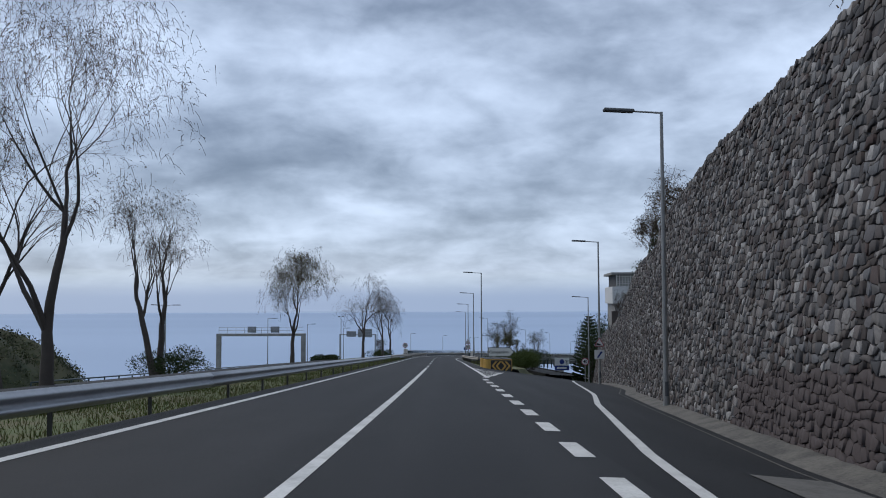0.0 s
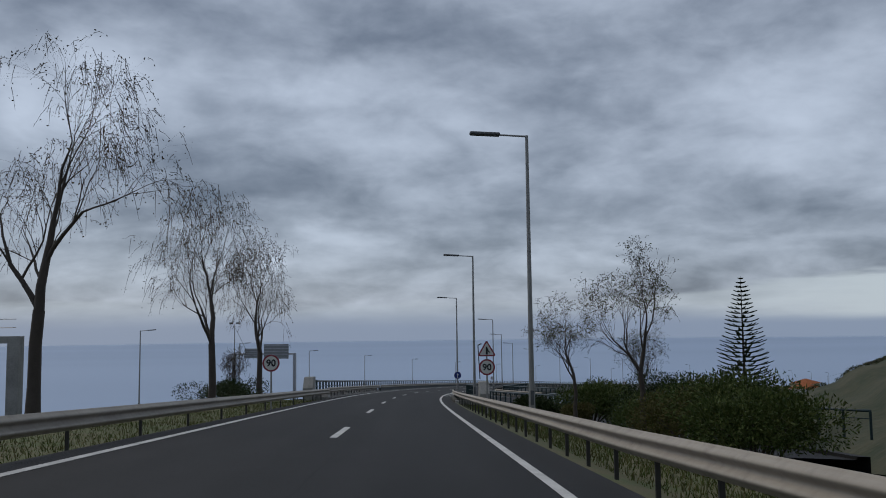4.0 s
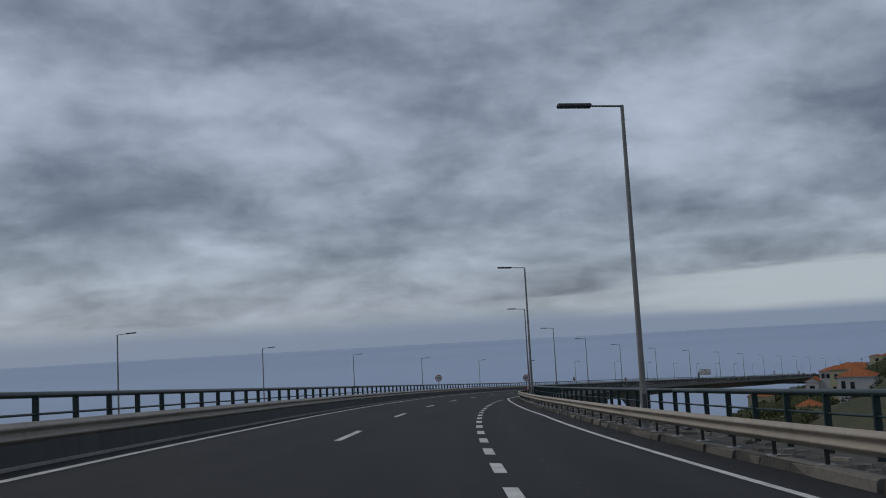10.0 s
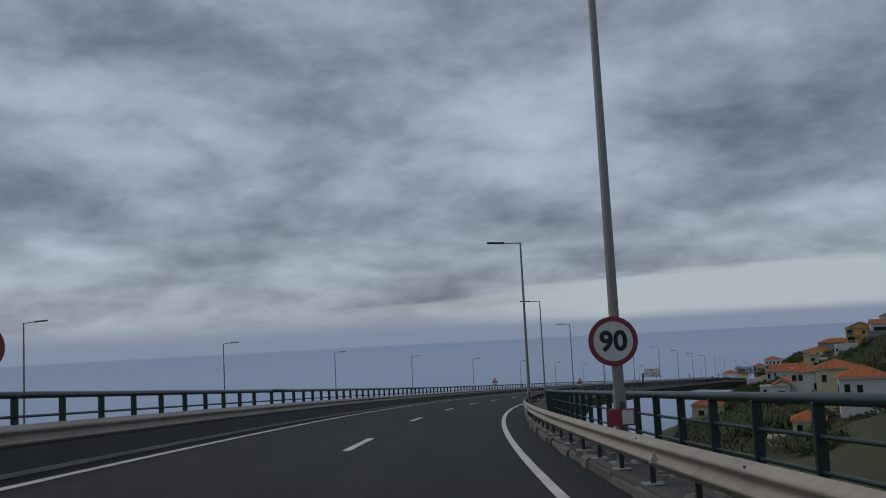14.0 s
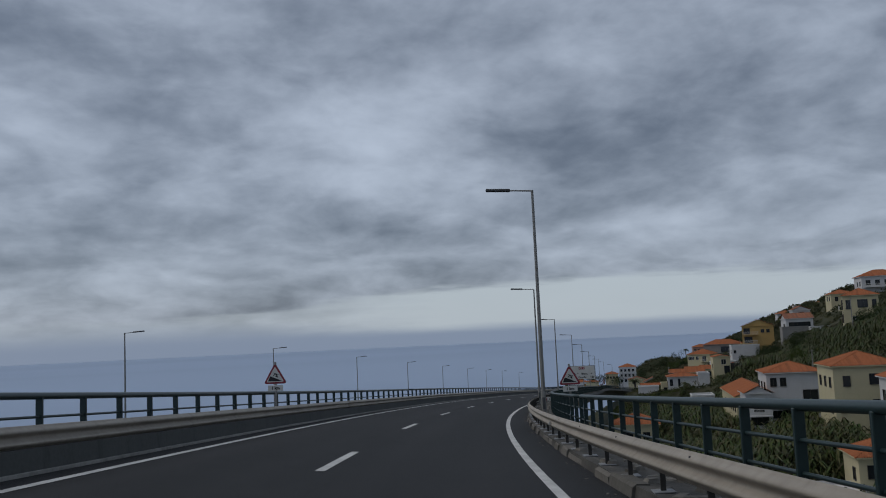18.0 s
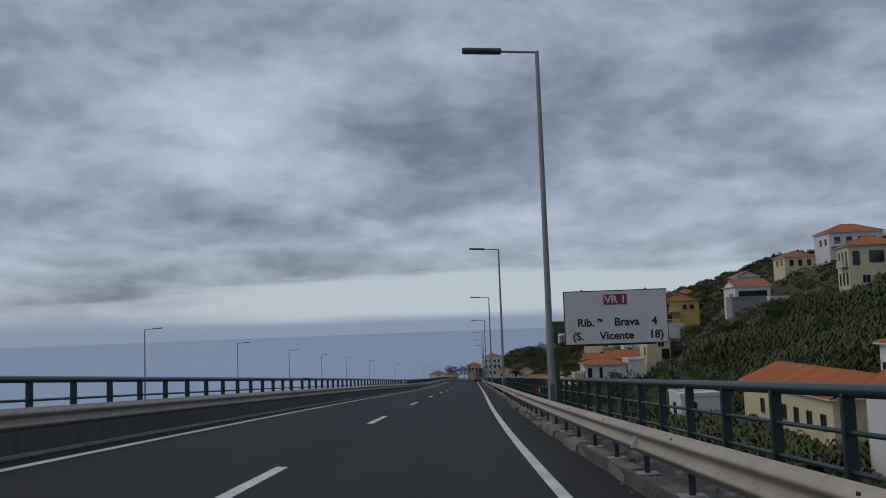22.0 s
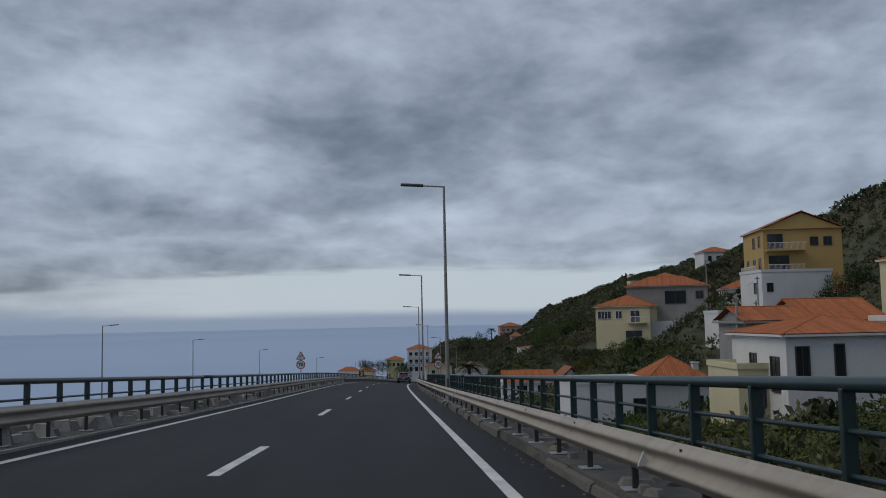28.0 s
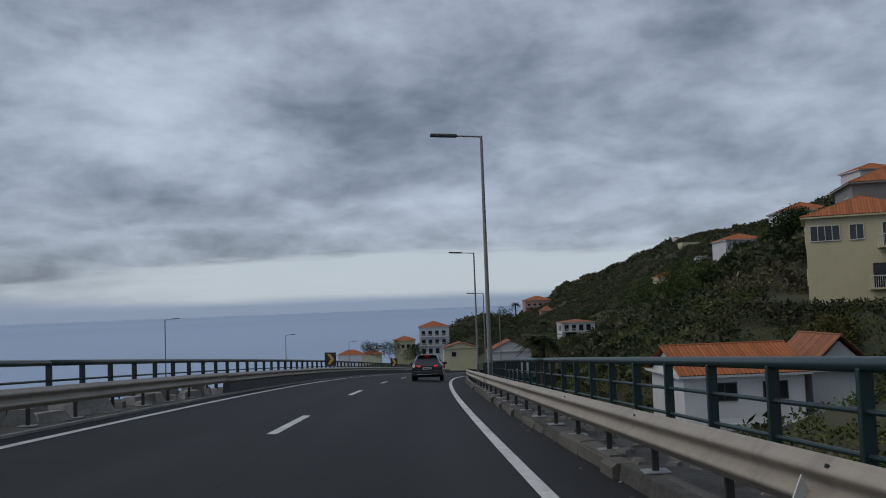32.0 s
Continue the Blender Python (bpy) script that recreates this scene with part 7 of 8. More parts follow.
# right of the road before the bridge
bare_tree(on_road(134.5, 10.2, -0.5), 6.4, "spreading half-bare tree with tufts of young leaves", 31, 0.62, 0.0, 5, 2, LEAF, 2, 0.042, 0.12, 0.32)
bare_tree(on_road(124, 11.0, -0.5), 7.2, "spreading half-bare tree with tufts of young leaves", 32, 0.6, 0.0, 5, 2, LEAF, 2, 0.042, 0.12, 0.34)
bare_tree(on_road(150, 17, -2.5), 8.0, "spreading half-bare tree beyond the ramp", 33, 0.6, 0.0, 5, 2, LEAF, 2, 0.042, 0.12, 0.34)
for i, (s, q, r, h, mat_, txt) in enumerate(((115, 11.2, 2.4, 2.8, LEAF, "tall dense green hedge bush"), (117.5, 11.2, 2.4, 2.8, LEAF, "bushy green shrub with long leaves"), (122, 11.4, 2.5, 2.6, LEAF_DRY, "yellow-green shrub beside the guardrail"), (127, 11.8, 2.4, 2.3, LEAF, "low green shrub in the verge"), (138.5, 7.6, 1.4, 1.5, LEAF_DARK, "dark shrub beside the bridge end"), (136.5, 9.4, 1.3, 1.2, LEAF_DRY, "low shrub with pale flowers"), (140, 11.0, 2.4, 2.6, LEAF, "dense green shrub beside the ramp"), (95, 7.0, 1.3, 1.5, LEAF, "round green shrub by the exit"), (143.5, 13.2, 2.6, 2.6, LEAF, "green shrub beside the ramp"), (137, 14.5, 3.0, 3.4, LEAF_DARK, "tall dark shrub beside the ramp"))):
    shrub(on_road(s, q + (0.9 if s > 110 else 0), -0.6), r, h * 0.9, txt, 40 + i, mat_, 4600, 0.105, 12, 3.0)
bare_tree(on_road(97, 8.4, -0.4), 4.2, "small half-bare tree above the exit shrubs", 60, 0.6, 0.0, 5, 2, LEAF_DRY, 3, 0.07, 0.12, 0.3)
pine_x, pine_y = 68.0, 293.0
norfolk_pine(pose(pine_x, pine_y, -22.0), 29.5, "tall dark green Norfolk pine with tiered branches")
shrub(pose(pine_x, pine_y, -26.0), 9, 9, "dark scrub round the foot of the pine", 71, LEAF_DARK, 4000, 0.4)
shrub(pose(pine_x + 12, pine_y + 16, -28.0), 10, 9, "dark scrub round the foot of the pine", 72, LEAF_DARK, 4000, 0.4)
norfolk_pine(on_road(110, 20.2, -4.0), 10.5, "dark conifer beside the roadside house", 9)
shrub(on_road(103, 19.8, -2.5), 2.6, 8.5, "dark ivy-covered conifer beside the house", 73, LEAF_DARK, 4500, 0.13, 14)
bare_tree(on_road(47, 14.0, 7.0), 4.8, "leafless thorny tree on top of the wall", 74, 0.6, 0.02, 5, 2, TWIG_LEAF, 1, 0.05, 0.15, 0.12)
bare_tree(on_road(53, 15.0, 6.8), 4.8, "leafless thorny tree on top of the wall", 75, 0.6, 0.02, 5, 2, TWIG_LEAF, 1, 0.05, 0.15, 0.12)
bare_tree(on_road(13, 10.4, 7.9), 2.6, "thin overhanging leafless shrub on the wall", 76, 0.7, 0.05, 4, 2, TWIG_LEAF, 1, 0.05, 0.3, 0.1, (-0.9, 0.3))
bare_tree(on_road(42, 13.2, 7.1), 4.6, "leafless thorny tree on top of the wall", 78, 0.6, 0.02, 5, 2, TWIG_LEAF, 1, 0.05, 0.15, 0.12)
shrub(on_road(58, 16.5, 6.0), 2.0, 2.4, "dark evergreen bush on top of the wall", 77, LEAF_DARK, 2000, 0.09)
for i, q in enumerate((19.0, 20.6, 22.8)):
    cypress(on_road(108 + i, q + 9.5, 3.0), (16.5, 18, 15)[i], "slim dark cypress behind the house", 80 + i)

for i, (s, q, n) in enumerate(((78, 19.6, 3.4), (81, 21.0, 3.6), (74, 19.4, 3.6))):
    bare_tree(on_road(s, q, n), 5.2, "leafless climber with hanging twigs above the wall", 84 + i, 0.7, 0.2, 5, 2, TWIG_LEAF, 2, 0.042, 1.2, 0.2)
shrub(on_road(84, 24.5, 6.5), 3.0, 6.0, "dark evergreen tree above the roadside house", 88, LEAF_DARK, 3500, 0.13, 14)
shrub(on_road(112, 22.5, -2.5), 2.4, 9.5, "dark ragged conifer beside the roadside house", 89, LEAF_DARK, 3500, 0.14, 14)


# on the slope
def slope_pose(u, v, sink=0.3):
    x, y = from_uv(u, v)
    return pose(x, y, float(land_height(x, y)[0]) - sink)


palm(slope_pose(228, 14.2), 5.6, "date palm with a round crown of arching fronds")
palm(slope_pose(440, 47), 8.0, "distant palm beside a gabled house", 5)
palm(slope_pose(600, 56), 9.0, "distant palm beside a red house", 6)
for i, (u, v, r, h, mat_, txt) in enumerate(((201, 38.5, 2.2, 3.2, LEAF_DARK, "dark spiky evergreen beside the cream house"), (200, 30, 2.2, 3.0, LEAF_DRY, "yellow-green bush below the cream house"), (193, 34, 2.2, 2.6, LEAF_DRY, "yellow-green bush on the slope"), (203, 44, 2.4, 2.4, LEAF, "green bush below the terrace"), (183, 30, 2.4, 3.0, LEAF_DRY, "yellowish shrub on the slope"), (176, 30, 2.6, 3.8, LEAF, "green shrub on the slope"), (198, 55, 2.4, 3.5, LEAF_DARK, "dark bush beside the stair"), (171, 57, 2.8, 4.2, LEAF_DARK, "dark bush below the annexe"), (168, 45, 2.6, 3.8, LEAF, "green bush on the slope"), (160, 50, 2.6, 4, LEAF_DARK, "dark bush on the slope"), (108, 50, 3.4, 4.4, LEAF_DARK, "dark bush on the terraces"), (100, 56, 3.6, 5, LEAF_DARK, "dark tree-like bush on the terraces"), (60, 50, 3.2, 4, LEAF, "green bush on the terraces"), (70, 66, 3.4, 5, LEAF_DARK, "dark bush on the terraces"), (98, 72, 3.4, 5, LEAF_DARK, "dark bush on the terraces"), (245, 48, 3.2, 5, LEAF_DARK, "dark tree on the slope"), (262, 40, 3.5, 6, LEAF_DARK, "dark tree on the slope"), (232, 30, 3, 4.5, LEAF, "green bush on the slope"))):
    shrub(slope_pose(u, v), r, h, txt, 100 + i, mat_, 1800, 0.17, 9, 2.2)
bare_tree(slope_pose(203, 43), 4.5, "grey leafless bush below the terrace wall", 130, 0.6, 0.0, 5, 2, TWIG_LEAF, 0, 0.05, 0.1, 0.1)


def slope_plants(name, n, u_range, w_range, material, label, kind, seed, big=1.0, cat="plants", leaf=1.0):
    """Plants too many to count, over a stretch of the slope."""
    rng = np.random.default_rng(seed)
    u = rng.uniform(*u_range, n)
    w = rng.uniform(*w_range, n)
    v = w + slope_shift(u)
    patch = np.sin(u * 0.11 + seed) * np.sin(v * 0.16 + seed * 2) + rng.normal(size=n) * 0.6
    keep = patch > (-0.15 if kind == "banana" else -0.9)
    for pu, pv, pw, pd, pz in PADS[:len(HOUSES)]:
        keep &= ~((u > pu - 1.2) & (u < pu + pw + 1) & (v > pv - 1.2) & (v < pv + pd + 1))
    x, y = from_uv(u, v)
    s, q = road_near(x, y)
    keep &= (q > 8.5) | (s > 860)
    x, y = x[keep], y[keep]
    z = land_height(x, y)
    soup = Soup()
    m = len(x)
    if kind == "banana":
        for b in range(13):
            a = rng.uniform(0, 2 * math.pi, m)
            L = rng.uniform(0.9, 1.9, m) * big
            h = rng.uniform(0.6, 2.1, m) * big
            up = rng.uniform(0.1, 1.3, m)
            c = np.stack([np.cos(a), np.sin(a), 0 * a], 1)
            flat = 0 * a
            root = np.stack([x, y, z + h * 0.75], 1)
            mid = root + c * (L * 0.45)[:, None] + np.stack([flat, flat, L * 0.5 * up], 1)
            tip = root + c * L[:, None] + np.stack([flat, flat, L * (up * 0.5 - 0.45)], 1)
            wid = np.cross(c, (0, 0, 1.0)) * (L * rng.uniform(0.06, 0.11, m))[:, None]
            soup.quads(np.stack([root, mid - wid, tip, mid + wid], 1))
    else:
        for b in range(34):
            d = rng.normal(size=(m, 3))
            d /= np.linalg.norm(d, axis=1)[:, None]
            d[:, 2] = np.abs(d[:, 2])
            r = rng.uniform(0.5, 1.3, m)[:, None] * big
            p = np.stack([x, y, z], 1) + d * r * (1, 1, 0.85)
            soup.leaves(p, d + rng.normal(size=(m, 3)) * 0.5, 0.17 * big * leaf, rng, 1.9)
    return tagged(soup.put(name, material), label, cat, kind="stuff")


slope_plants("banana_grove", 5200, (5, 108), (26, 78), BANANA, "dense plot of banana plants on the terraces", "banana", 3)
slope_plants("banana_grove", 4600, (-70, 60), (6, 40), BANANA, "dense plot of banana plants near the viaduct", "banana", 5)
slope_plants("rough_meadow", 9000, (28, 124), (2, 30), MEADOW, "rough grass and dry weeds on the shelf below the viaduct", "scrub", 24, 0.55, "grass")
slope_plants("rough_meadow", 5000, (124, 235), (4, 34), MEADOW, "rough grass and ferns round the houses", "scrub", 25, 0.6, "grass")
slope_plants("scrub", 6500, (-60, 330), (10, 110), SCRUB_MIX, "dark green scrub over the terraced slope", "scrub", 7, 1.0, "scrub", 1.6)
slope_plants("scrub", 6500, (-40, 330), (22, 110), SCRUB_MIX, "green scrub over the terraced slope", "scrub", 8, 0.8, "scrub", 1.6)
slope_plants("dry_scrub", 2600, (0, 330), (26, 110), LEAF_DRY, "dry yellowish scrub over the slope", "scrub", 9, 0.6)
slope_plants("garden_scrub", 2400, (180, 270), (22, 70), SCRUB_MIX, "dark garden plants below the terrace", "scrub", 17, 0.9)
slope_plants("near_woods", 11000, (225, 620), (-8, 110), SCRUB_MIX, "dark scrub between the far houses", "scrub", 19, 1.3, "woods", 1.7)
slope_plants("near_woods", 5000, (225, 620), (-8, 110), SCRUB_MIX, "dark bushes between the far houses", "scrub", 20, 1.1, "woods", 1.6)
slope_plants("high_scrub", 8000, (-20, 620), (96, 260), SCRUB_MIX, "dark scrub high on the ridge", "scrub", 12, 1.7, "scrub", 1.8)
slope_plants("far_woods", 6500, (600, 1100), (-40, 260), SCRUB_MIX, "dark scrub on the distant headland", "scrub", 11, 2.8, "woods", 2.0)
slope_plants("far_woods", 5500, (1000, 1750), (-120, 420), SCRUB_MIX, "dark scrub on the crest of the headland", "scrub", 21, 4.0, "woods", 2.0)
def mound_scrub(hill, power, n, seed, size, label):
    rng = np.random.default_rng(seed)
    cx, cy, rx, ry, top, foot = hill
    a, r = rng.uniform(0, 2 * math.pi, n), np.sqrt(rng.random(n)) * 0.92
    p = np.stack([cx + rx * r * np.cos(a), cy + ry * r * np.sin(a), (1 - r**power) * (top - foot) * (1 + 0.06 * np.sin(5 * a + 9 * r)) + foot], 1)
    soup = Soup()
    for _ in range(24):
        soup.leaves(p + rng.normal(size=(n, 3)) * (1.2, 1.2, 0.7), None, size, rng, 1.9)
    tagged(soup.put("hill_scrub", SCRUB_MIX), label, "scrub", kind="stuff")


mound_scrub(HILL_L, 3, 2200, 18, 0.45, "dark green scrub over the coastal hill")
mound_scrub(KNOLL, 2.5, 700, 23, 0.55, "dark green scrub over the knoll at the bend")
slope_plants("bend_scrub", 900, (380, 470), (-20, 20), LEAF_DARK, "dark bushes round the houses at the bend", "scrub", 15, 1.3, "scrub")


def grass_strip(name, q0, q1, s0, s1, n, seed, label, n0=-0.25, n1=-0.25):
    rng = np.random.default_rng(seed)
    s, t = rng.uniform(s0, s1, n), rng.random(n)
    p = at(s, q0 + (q1 - q0) * t, n0 + (n1 - n0) * t)
    h = rng.uniform(0.05, 0.17, n)
    a = rng.uniform(0, 2 * math.pi, n)
    c = np.stack([np.cos(a), np.sin(a), 0 * a], 1) * 0.012
    tip = p + np.stack([rng.normal(size=n) * 0.05, rng.normal(size=n) * 0.05, h], 1)
    v = np.stack([p - c, p + c, tip], 1).reshape(-1, 3)
    me = mesh_from(name, v, np.arange(3 * n).reshape(-1, 3), GRASSBLADE)
    return tagged(put(name, me), label, "grass", kind="stuff")


GRASSBLADE = island_surface("grass_blades", [(0.060, 0.092, 0.020), (0.085, 0.110, 0.028), (0.13, 0.108, 0.048), (0.046, 0.072, 0.017)], 0.8, bump=0)
grass_strip("grass", -4.2, -9.5, -4, 60, 30000, 1, "short green verge grass with dry tufts", -0.17, -0.42)
grass_strip("grass", -4.2, -9.5, 60, 147, 26000, 2, "short green verge grass with dry tufts", -0.17, -0.42)
grass_strip("grass", 4.9, 9.0, 92, 147, 26000, 3, "short verge grass with dry yellow patches", -0.1, -0.22)

rng = np.random.default_rng(77)
for i in range(22):
    u = rng.uniform(235, 430)
    v = float(slope_shift(u)) + rng.uniform(8, 60)
    shrub(slope_pose(u, v), rng.uniform(2.0, 3.2), rng.uniform(2.8, 4.6), "dark rounded tree on the scrubby slope", 300 + i, LEAF_DARK if i % 3 else LEAF, 900, 0.24, 9, 2.0)
for i, (u, v, h) in enumerate(((470, 2, 6), (505, -8, 6), (462, 19, 7), (520, 20, 9), (545, 34, 11), (560, 46, 10), (508, 5, 6), (535, -16, 4.5))):
    x, y = from_uv(u, v)
    shrub(pose(x, y, -60.5 + max(0, v - 10) * 0.25), 5.5, h + 1.5, "dark bush in front of the houses at the bend", 340 + i, LEAF_DARK, 900, 0.3, 9, 2.0)
# ---- stones along the walkways ----
def rubble(name, q0, q1, n, s0, s1, count, size, seed, label, follow=False):
    rng = np.random.default_rng(seed)
    v, f = [], []
    for i in range(count):
        s, q = rng.uniform(s0, s1), rng.uniform(q0, q1)
        c = at(s, q + (deck_right(s) - 6.0 if follow else 0.0), n)
        a = rng.uniform(0, math.pi)
        l, w, h = size * rng.uniform(0.5, 1.6), size * rng.uniform(0.4, 0.9), size * rng.uniform(0.08, 0.28) * (2 if size > 0.45 else 1)
        e, g = np.array([math.cos(a), math.sin(a), 0]), np.array([-math.sin(a), math.cos(a), 0])
        b = len(v)
        for z, k in ((-0.02, 1.0), (h, 0.72)):
            for sx, sy in ((-1, -1), (1, -1), (1, 1), (-1, 1)):
                v.append(c + e * sx * l * k * rng.uniform(0.35, 0.55) + g * sy * w * k * rng.uniform(0.35, 0.55) + (0, 0, z))
        f += [(b + 4, b + 5, b + 6, b + 7)] + [(b + k, b + (k + 1) % 4, b + 4 + (k + 1) % 4, b + 4 + k) for k in range(4)]
    return tagged(put(name, mesh_from(name, v, f, PALE if size > 0.45 else LOOSE)), label, "rubble", kind="stuff")


rubble("loose_paving", 4.62, 5.5, 0.172, 292, 700, 1700, 0.26, 1, "broken flat paving pieces on the walkway")
rubble("loose_paving", 4.62, 5.6, 0.172, 149, 174, 130, 0.3, 2, "broken flat paving pieces on the walkway")
rubble("loose_stones", -4.9, -4.15, 0.06, 147, 186, 160, 0.5, 3, "loose pale stone blocks behind the guardrail")
rubble("loose_stones", -4.9, -4.15, 0.06, 566, 684, 420, 0.55, 4, "loose pale stone blocks behind the guardrail")
rubble("loose_paving", 4.62, 5.6, 0.172, 182, 292, 420, 0.28, 6, "broken flat paving pieces on the walkway", True)
rubble("gutter_grit", 4.12, 4.40, 0.0, 200, 700, 900, 0.05, 5, "small grit in the gutter")


def rough_kerb(s0, s1, seed):
    """Kerb stones with worn, uneven faces along the walkway's edge."""
    rng = np.random.default_rng(seed)
    line = thing("kerb", "worn uneven concrete kerb stones at the road's edge", "kerb", kind="structure")
    v, f, s, k = [], [], s0, 0
    while s < s1:
        L = rng.uniform(0.6, 2.2)
        q0, h = deck_right(s) - 1.60 + rng.uniform(-0.06, 0.05), 0.165 + rng.uniform(-0.04, 0.015)
        pv, pf = [], []
        for ss_, j in ((s + 0.006, 0), (s + L - 0.006, 1)):
            for q, n in ((q0 - 0.02, -0.02), (q0, h - 0.04), (q0 + 0.05, h), (q0 + 0.24, h + 0.012), (q0 + 0.26, -0.02)):
                pv.append(at(ss_, q + rng.uniform(-0.015, 0.015), n + rng.uniform(-0.008, 0.008)))
        pf = [(i, i + 1, i + 6, i + 5) for i in range(4)] + [(0, 1, 2, 3, 4), (9, 8, 7, 6, 5)]
        if 560 < s < 700 and k < 160:
            put("kerb_stone", mesh_from("kerb_stone", pv, pf, KERBSTONE), line)
            k += 1
        else:
            b = len(v)
            v += pv
            f += [tuple(b + i for i in g) for g in pf]
        s += L
    tagged(put("kerb_run", mesh_from("kerb_run", v, f, KERBSTONE), line), kind="stuff")


KERBSTONE = island_surface("kerb_stone", [(0.13, 0.125, 0.112), (0.19, 0.18, 0.162), (0.10, 0.096, 0.087), (0.155, 0.147, 0.13)], 0.9, 9.0, 0.02)
rough_kerb(292, 760, 1)
rough_kerb(149, 175, 2)
rough_kerb(181, 291, 3)

# reflectors and bolts on the guardrail
for s in np.arange(300, 700, 24.0):
    bm = bmesh.new()
    prism(bm, [(-0.06, 0.0), (0.06, 0.0), (0.0, 0.13)], -0.006, 0.006)
    tagged(part("rail_reflector", bm, SIGN_WHITE, None, "", on_road(s, 4.40, 0.50, 8)), "small white reflector tab on the guardrail", "reflector", "guardrail reflectors")
BOLT = bmesh.new()
bmesh.ops.create_cone(BOLT, cap_ends=True, segments=6, radius1=0.022, radius2=0.018, depth=0.014, matrix=Matrix.Rotation(radians(90), 4, "Y"))
bolt_mesh = bpy.data.meshes.new("bolt")
BOLT.to_mesh(bolt_mesh)
BOLT.free()
bolt_mesh.materials.append(BLACK)
rails_right = sorted((o for o in bpy.data.objects if o.name.startswith("guardrail") and o.parent is None), key=lambda o: o.name)
for o in rails_right[:6]:
    posts = [c for c in o.children if c.name.startswith("post")]
    for c in posts[::2]:
        m = c.matrix_basis
        right = m.to_3x3().col[0].normalized()
        for dz, dy in ((0.50, 0.0), (0.53, 0.09), (0.34, 0.02)):
            p = m.translation + Vector((0, 0, dz)) - right * 0.155 + m.to_3x3().col[1].normalized() * dy
            put("bolt", bolt_mesh, o, Matrix.Translation(p) @ m.to_3x3().normalized().to_4x4())

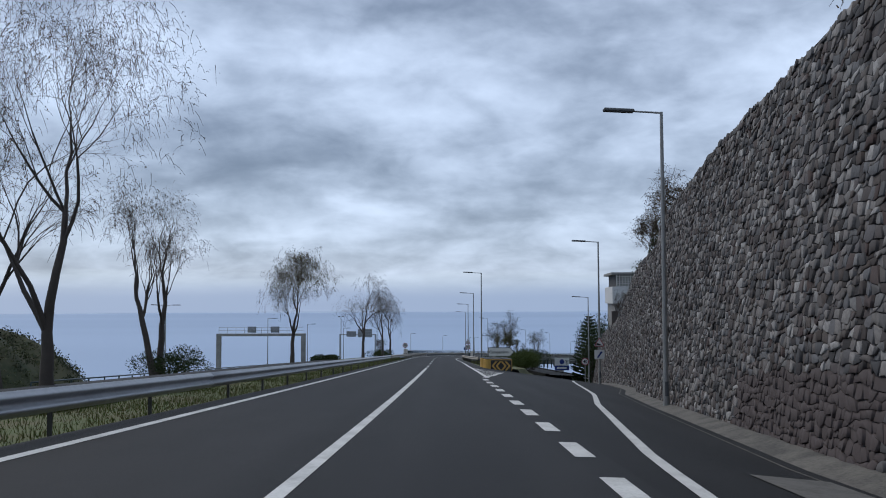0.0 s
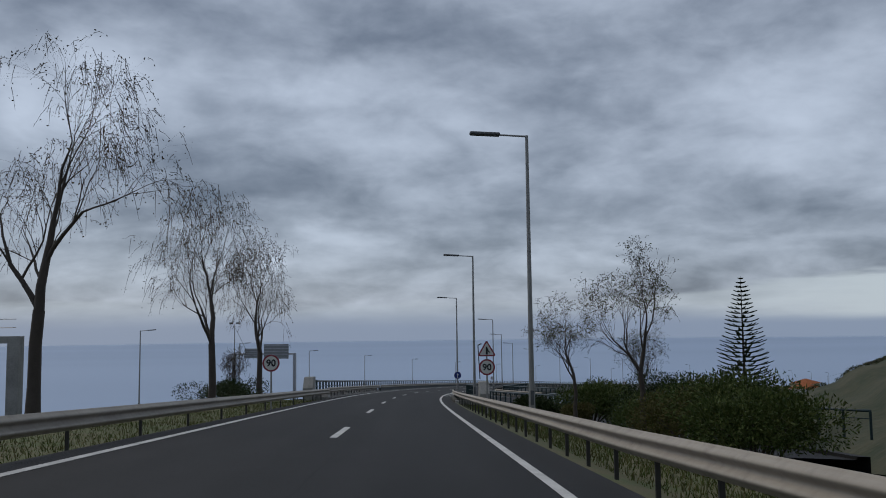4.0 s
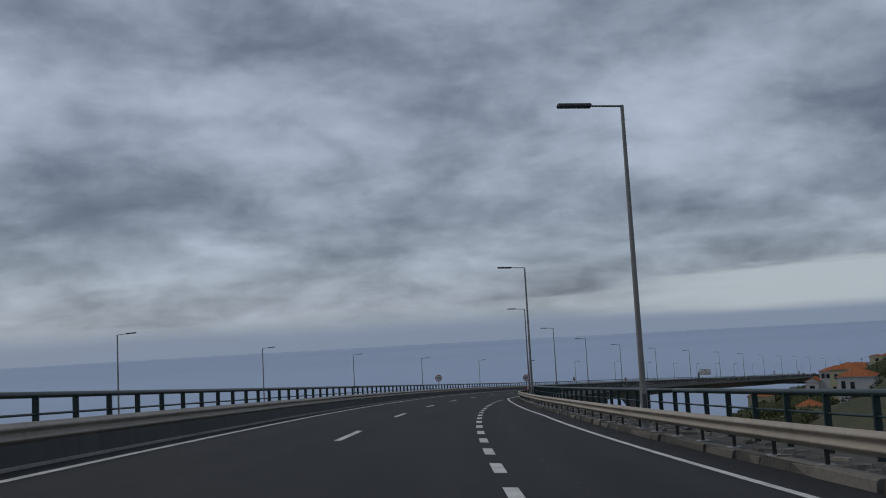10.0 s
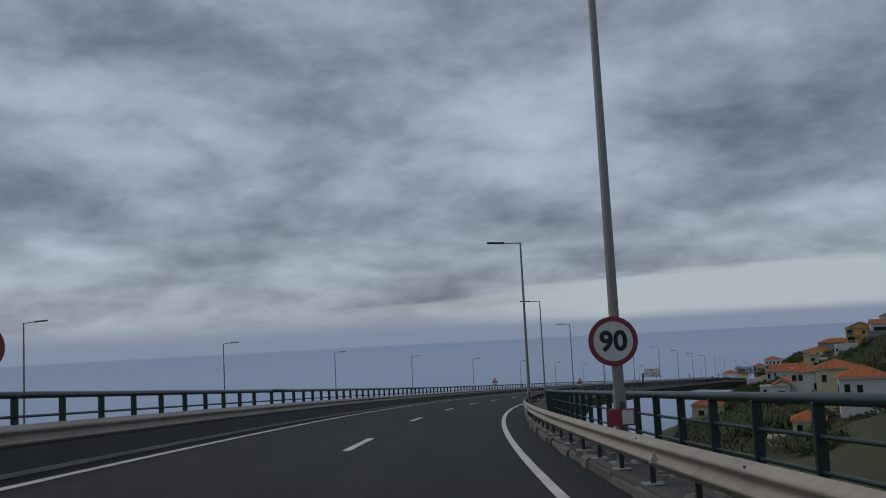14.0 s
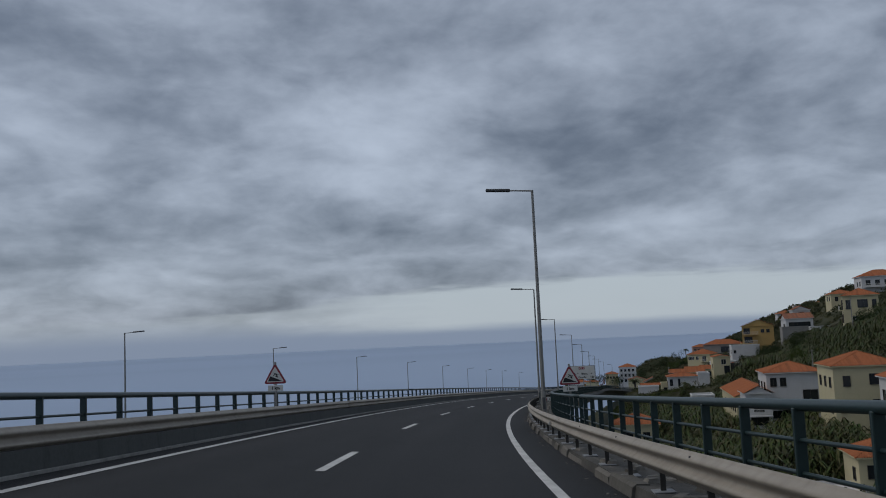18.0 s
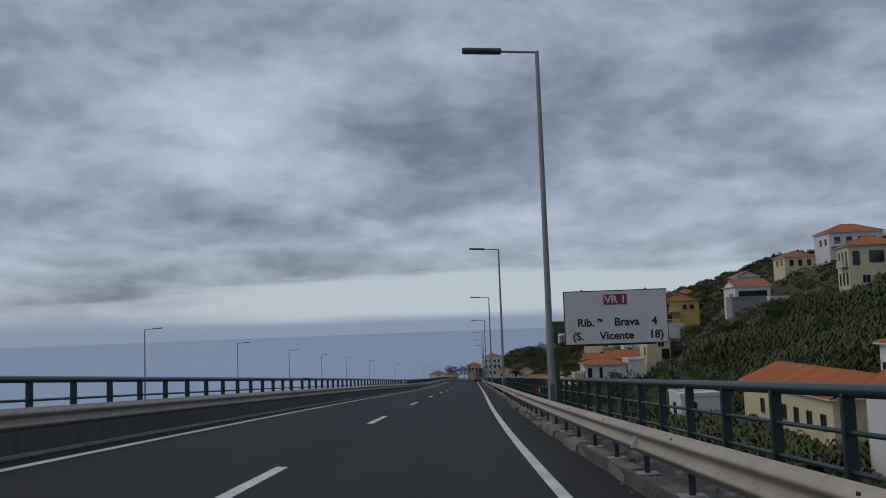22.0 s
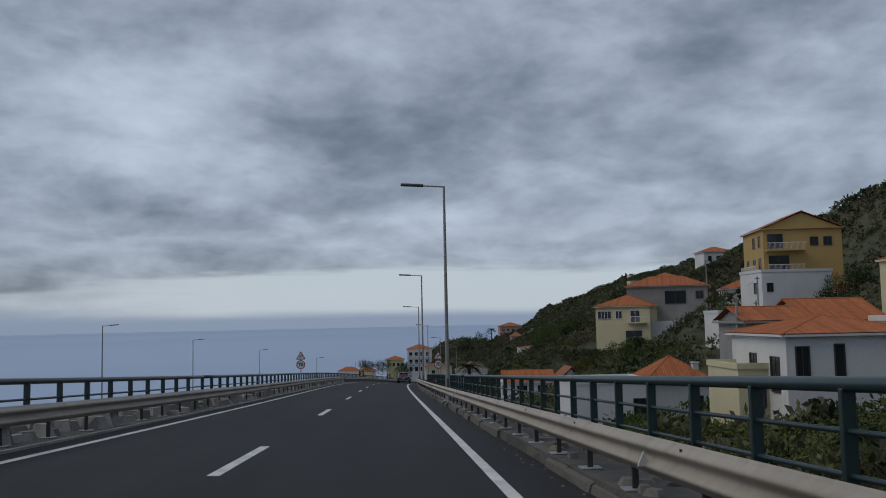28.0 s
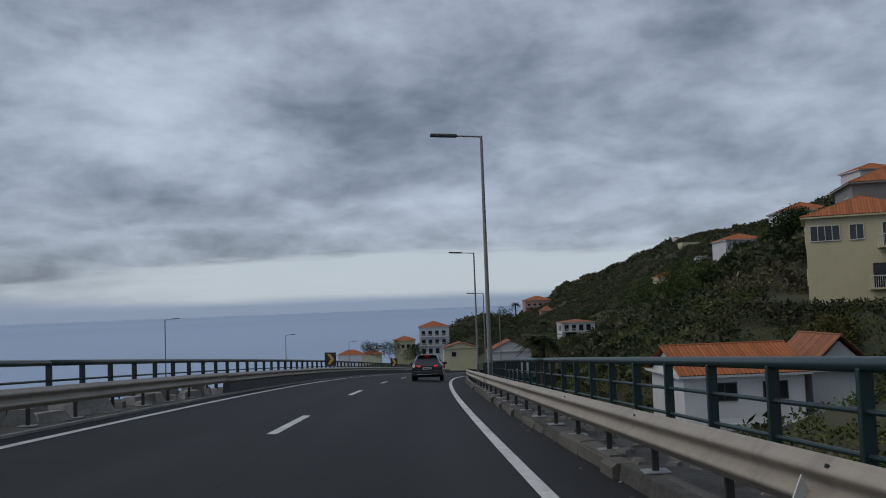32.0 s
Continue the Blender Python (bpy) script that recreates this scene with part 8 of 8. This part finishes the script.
# ---- the car ahead ----
def car(m, label):
    ob = thing("car", label, "car", m)
    # cross-sections along y (0: tail): y, half width low, half width high, z low, z belt, z top, half width top
    rows = [(0.0, 0.78, 0.80, 0.42, 0.80, 0.86, 0.70), (0.12, 0.87, 0.88, 0.30, 0.92, 1.02, 0.74), (0.55, 0.90, 0.90, 0.24, 0.95, 1.42, 0.60), (0.95, 0.90, 0.90, 0.24, 0.95, 1.53, 0.60), (2.2, 0.90, 0.90, 0.24, 0.93, 1.56, 0.60), (2.9, 0.90, 0.89, 0.24, 0.92, 1.40, 0.61), (3.4, 0.89, 0.87, 0.24, 0.90, 1.00, 0.66), (4.1, 0.86, 0.83, 0.26, 0.82, 0.86, 0.62), (4.35, 0.70, 0.68, 0.34, 0.66, 0.70, 0.5)]
    bm = bmesh.new()
    loops = []
    for y, wl, wb, zl, zb, zt, wt in rows:
        pts = [(-wl, zl), (-wb, zb), (-wt, zt), (-wt * 0.6, zt + 0.03), (wt * 0.6, zt + 0.03), (wt, zt), (wb, zb), (wl, zl)]
        loops.append([bm.verts.new((x, y, z)) for x, z in pts])
    for a, b in zip(loops, loops[1:]):
        for i in range(8):
            bm.faces.new((a[i], a[(i + 1) % 8], b[(i + 1) % 8], b[i]))
    bm.faces.new(loops[0])
    bm.faces.new(loops[-1][::-1])
    bmesh.ops.recalc_face_normals(bm, faces=bm.faces)
    part("body", bm, CAR_PAINT, ob, smooth=False)
    bm = bmesh.new()
    f = [bm.verts.new(p) for p in ((-0.62, 0.16, 1.03), (0.62, 0.16, 1.03), (0.54, 0.50, 1.40), (-0.54, 0.50, 1.40))]
    bm.faces.new(f)
    g = bmesh.ops.extrude_face_region(bm, geom=bm.faces[:])
    bmesh.ops.translate(bm, verts=[v for v in g["geom"] if isinstance(v, bmesh.types.BMVert)], vec=(0, -0.015, 0.012))
    part("rear_window", bm, CAR_GLASS, ob)
    for sg in (-1, 1):
        bm = bmesh.new()
        f = [bm.verts.new(p) for p in ((sg * 0.905, 0.75, 0.97), (sg * 0.905, 2.95, 0.95), (sg * 0.63, 2.75, 1.40), (sg * 0.63, 0.95, 1.47))]
        bm.faces.new(f)
        part("side_window", bm, CAR_GLASS, ob)
        lamp = box_bm(-0.19, 0.19, -0.03, 0.05, -0.05, 0.05, bevel=0.02)
        part("tail_lamp", lamp, TAIL_LIGHT, ob, "lit red tail lamp", pose(sg * 0.58, 0.04, 0.88, -15, 0, sg * 12))
        part("wing_mirror", box_bm(-0.12, 0.12, -0.06, 0.06, -0.07, 0.09, bevel=0.03), CAR_PAINT, ob, "", pose(sg * 1.0, 2.7, 1.0))
        for y in (0.75, 3.45):
            w = bmesh.new()
            bmesh.ops.create_cone(w, cap_ends=True, segments=24, radius1=0.33, radius2=0.33, depth=0.22, matrix=Matrix.Rotation(radians(90), 4, "Y"))
            bmesh.ops.bevel(w, geom=[e for e in w.edges if abs(e.verts[0].co.x - e.verts[1].co.x) < 1e-5], offset=0.03, segments=2, affect="EDGES")
            wheel = part("wheel", w, RUBBER, ob, "", pose(sg * 0.82, y, 0.33))
            r = bmesh.new()
            bmesh.ops.create_cone(r, cap_ends=True, segments=16, radius1=0.22, radius2=0.2, depth=0.02, matrix=Matrix.Translation((sg * 0.115, 0, 0)) @ Matrix.Rotation(radians(90), 4, "Y"))
            part("rim", r, CHROME, wheel)
    part("bumper", box_bm(-0.84, 0.84, -0.05, 0.2, 0.36, 0.62, bevel=0.04), BLACK, ob)
    part("chrome_strip", box_bm(-0.6, 0.6, -0.062, -0.051, 0.40, 0.43), CHROME, ob)
    plate = part("number_plate", box_bm(-0.26, 0.26, -0.03, -0.004, 0.70, 0.81), SIGN_WHITE, ob)
    part("plate_bar", box_bm(-0.2, 0.2, -0.034, -0.031, 0.735, 0.775), SIGN_BLACK, plate)
    part("brake_lamp", box_bm(-0.16, 0.16, 0.40, 0.47, 1.46, 1.485, bevel=0.01), TAIL_LIGHT, ob, "lit high brake lamp")
    part("roof_spoiler", box_bm(-0.58, 0.58, 0.38, 0.75, 1.49, 1.54, bevel=0.015), CAR_PAINT, ob)
    return ob


a = at(707, 2.15)
car(pose(*a, -3.6, 0, heading(707)), "black hatchback with lit red tail lamps on the road")

# wires and poles on the slope
def wire_pole(u, v, h, lean=0.0):
    ob = thing("utility_pole", "grey concrete utility pole on the slope", "pole", slope_pose(u, v), "slope poles")
    part("pole", tube(bmesh.new(), (0, 0, -0.5), (lean, 0, h), 0.13, 0.08, 8), CONCRETE, ob)
    part("cross_arm", box_bm(lean - 0.5, lean + 0.5, -0.05, 0.05, h - 0.35, h - 0.25), POLE, ob)
    x, y = from_uv(u, v)
    return np.array([x, y, float(land_height(x, y)[0]) - 0.3 + h - 0.2])


tops = [wire_pole(u, v, h) for u, v, h in ((122, 24, 8.5), (172, 46, 9), (206, 52, 9), (230, 60, 9), (158, 40, 8), (184, 31, 6.5), (60, 60, 8), (20, 44, 8))]
for i, j in ((0, 4), (4, 1), (1, 2), (2, 3), (6, 7)):
    bm = bmesh.new()
    for k in range(8):
        p, q = (tops[i] + (tops[j] - tops[i]) * t - np.array([0, 0, 5.0 * t * (1 - t)]) for t in (k / 8, (k + 1) / 8))
        tube(bm, p, q, 0.018, n=4, caps=False)
    tagged(part("overhead_wire", bm, BLACK), "thin black overhead wire between poles", "wire")
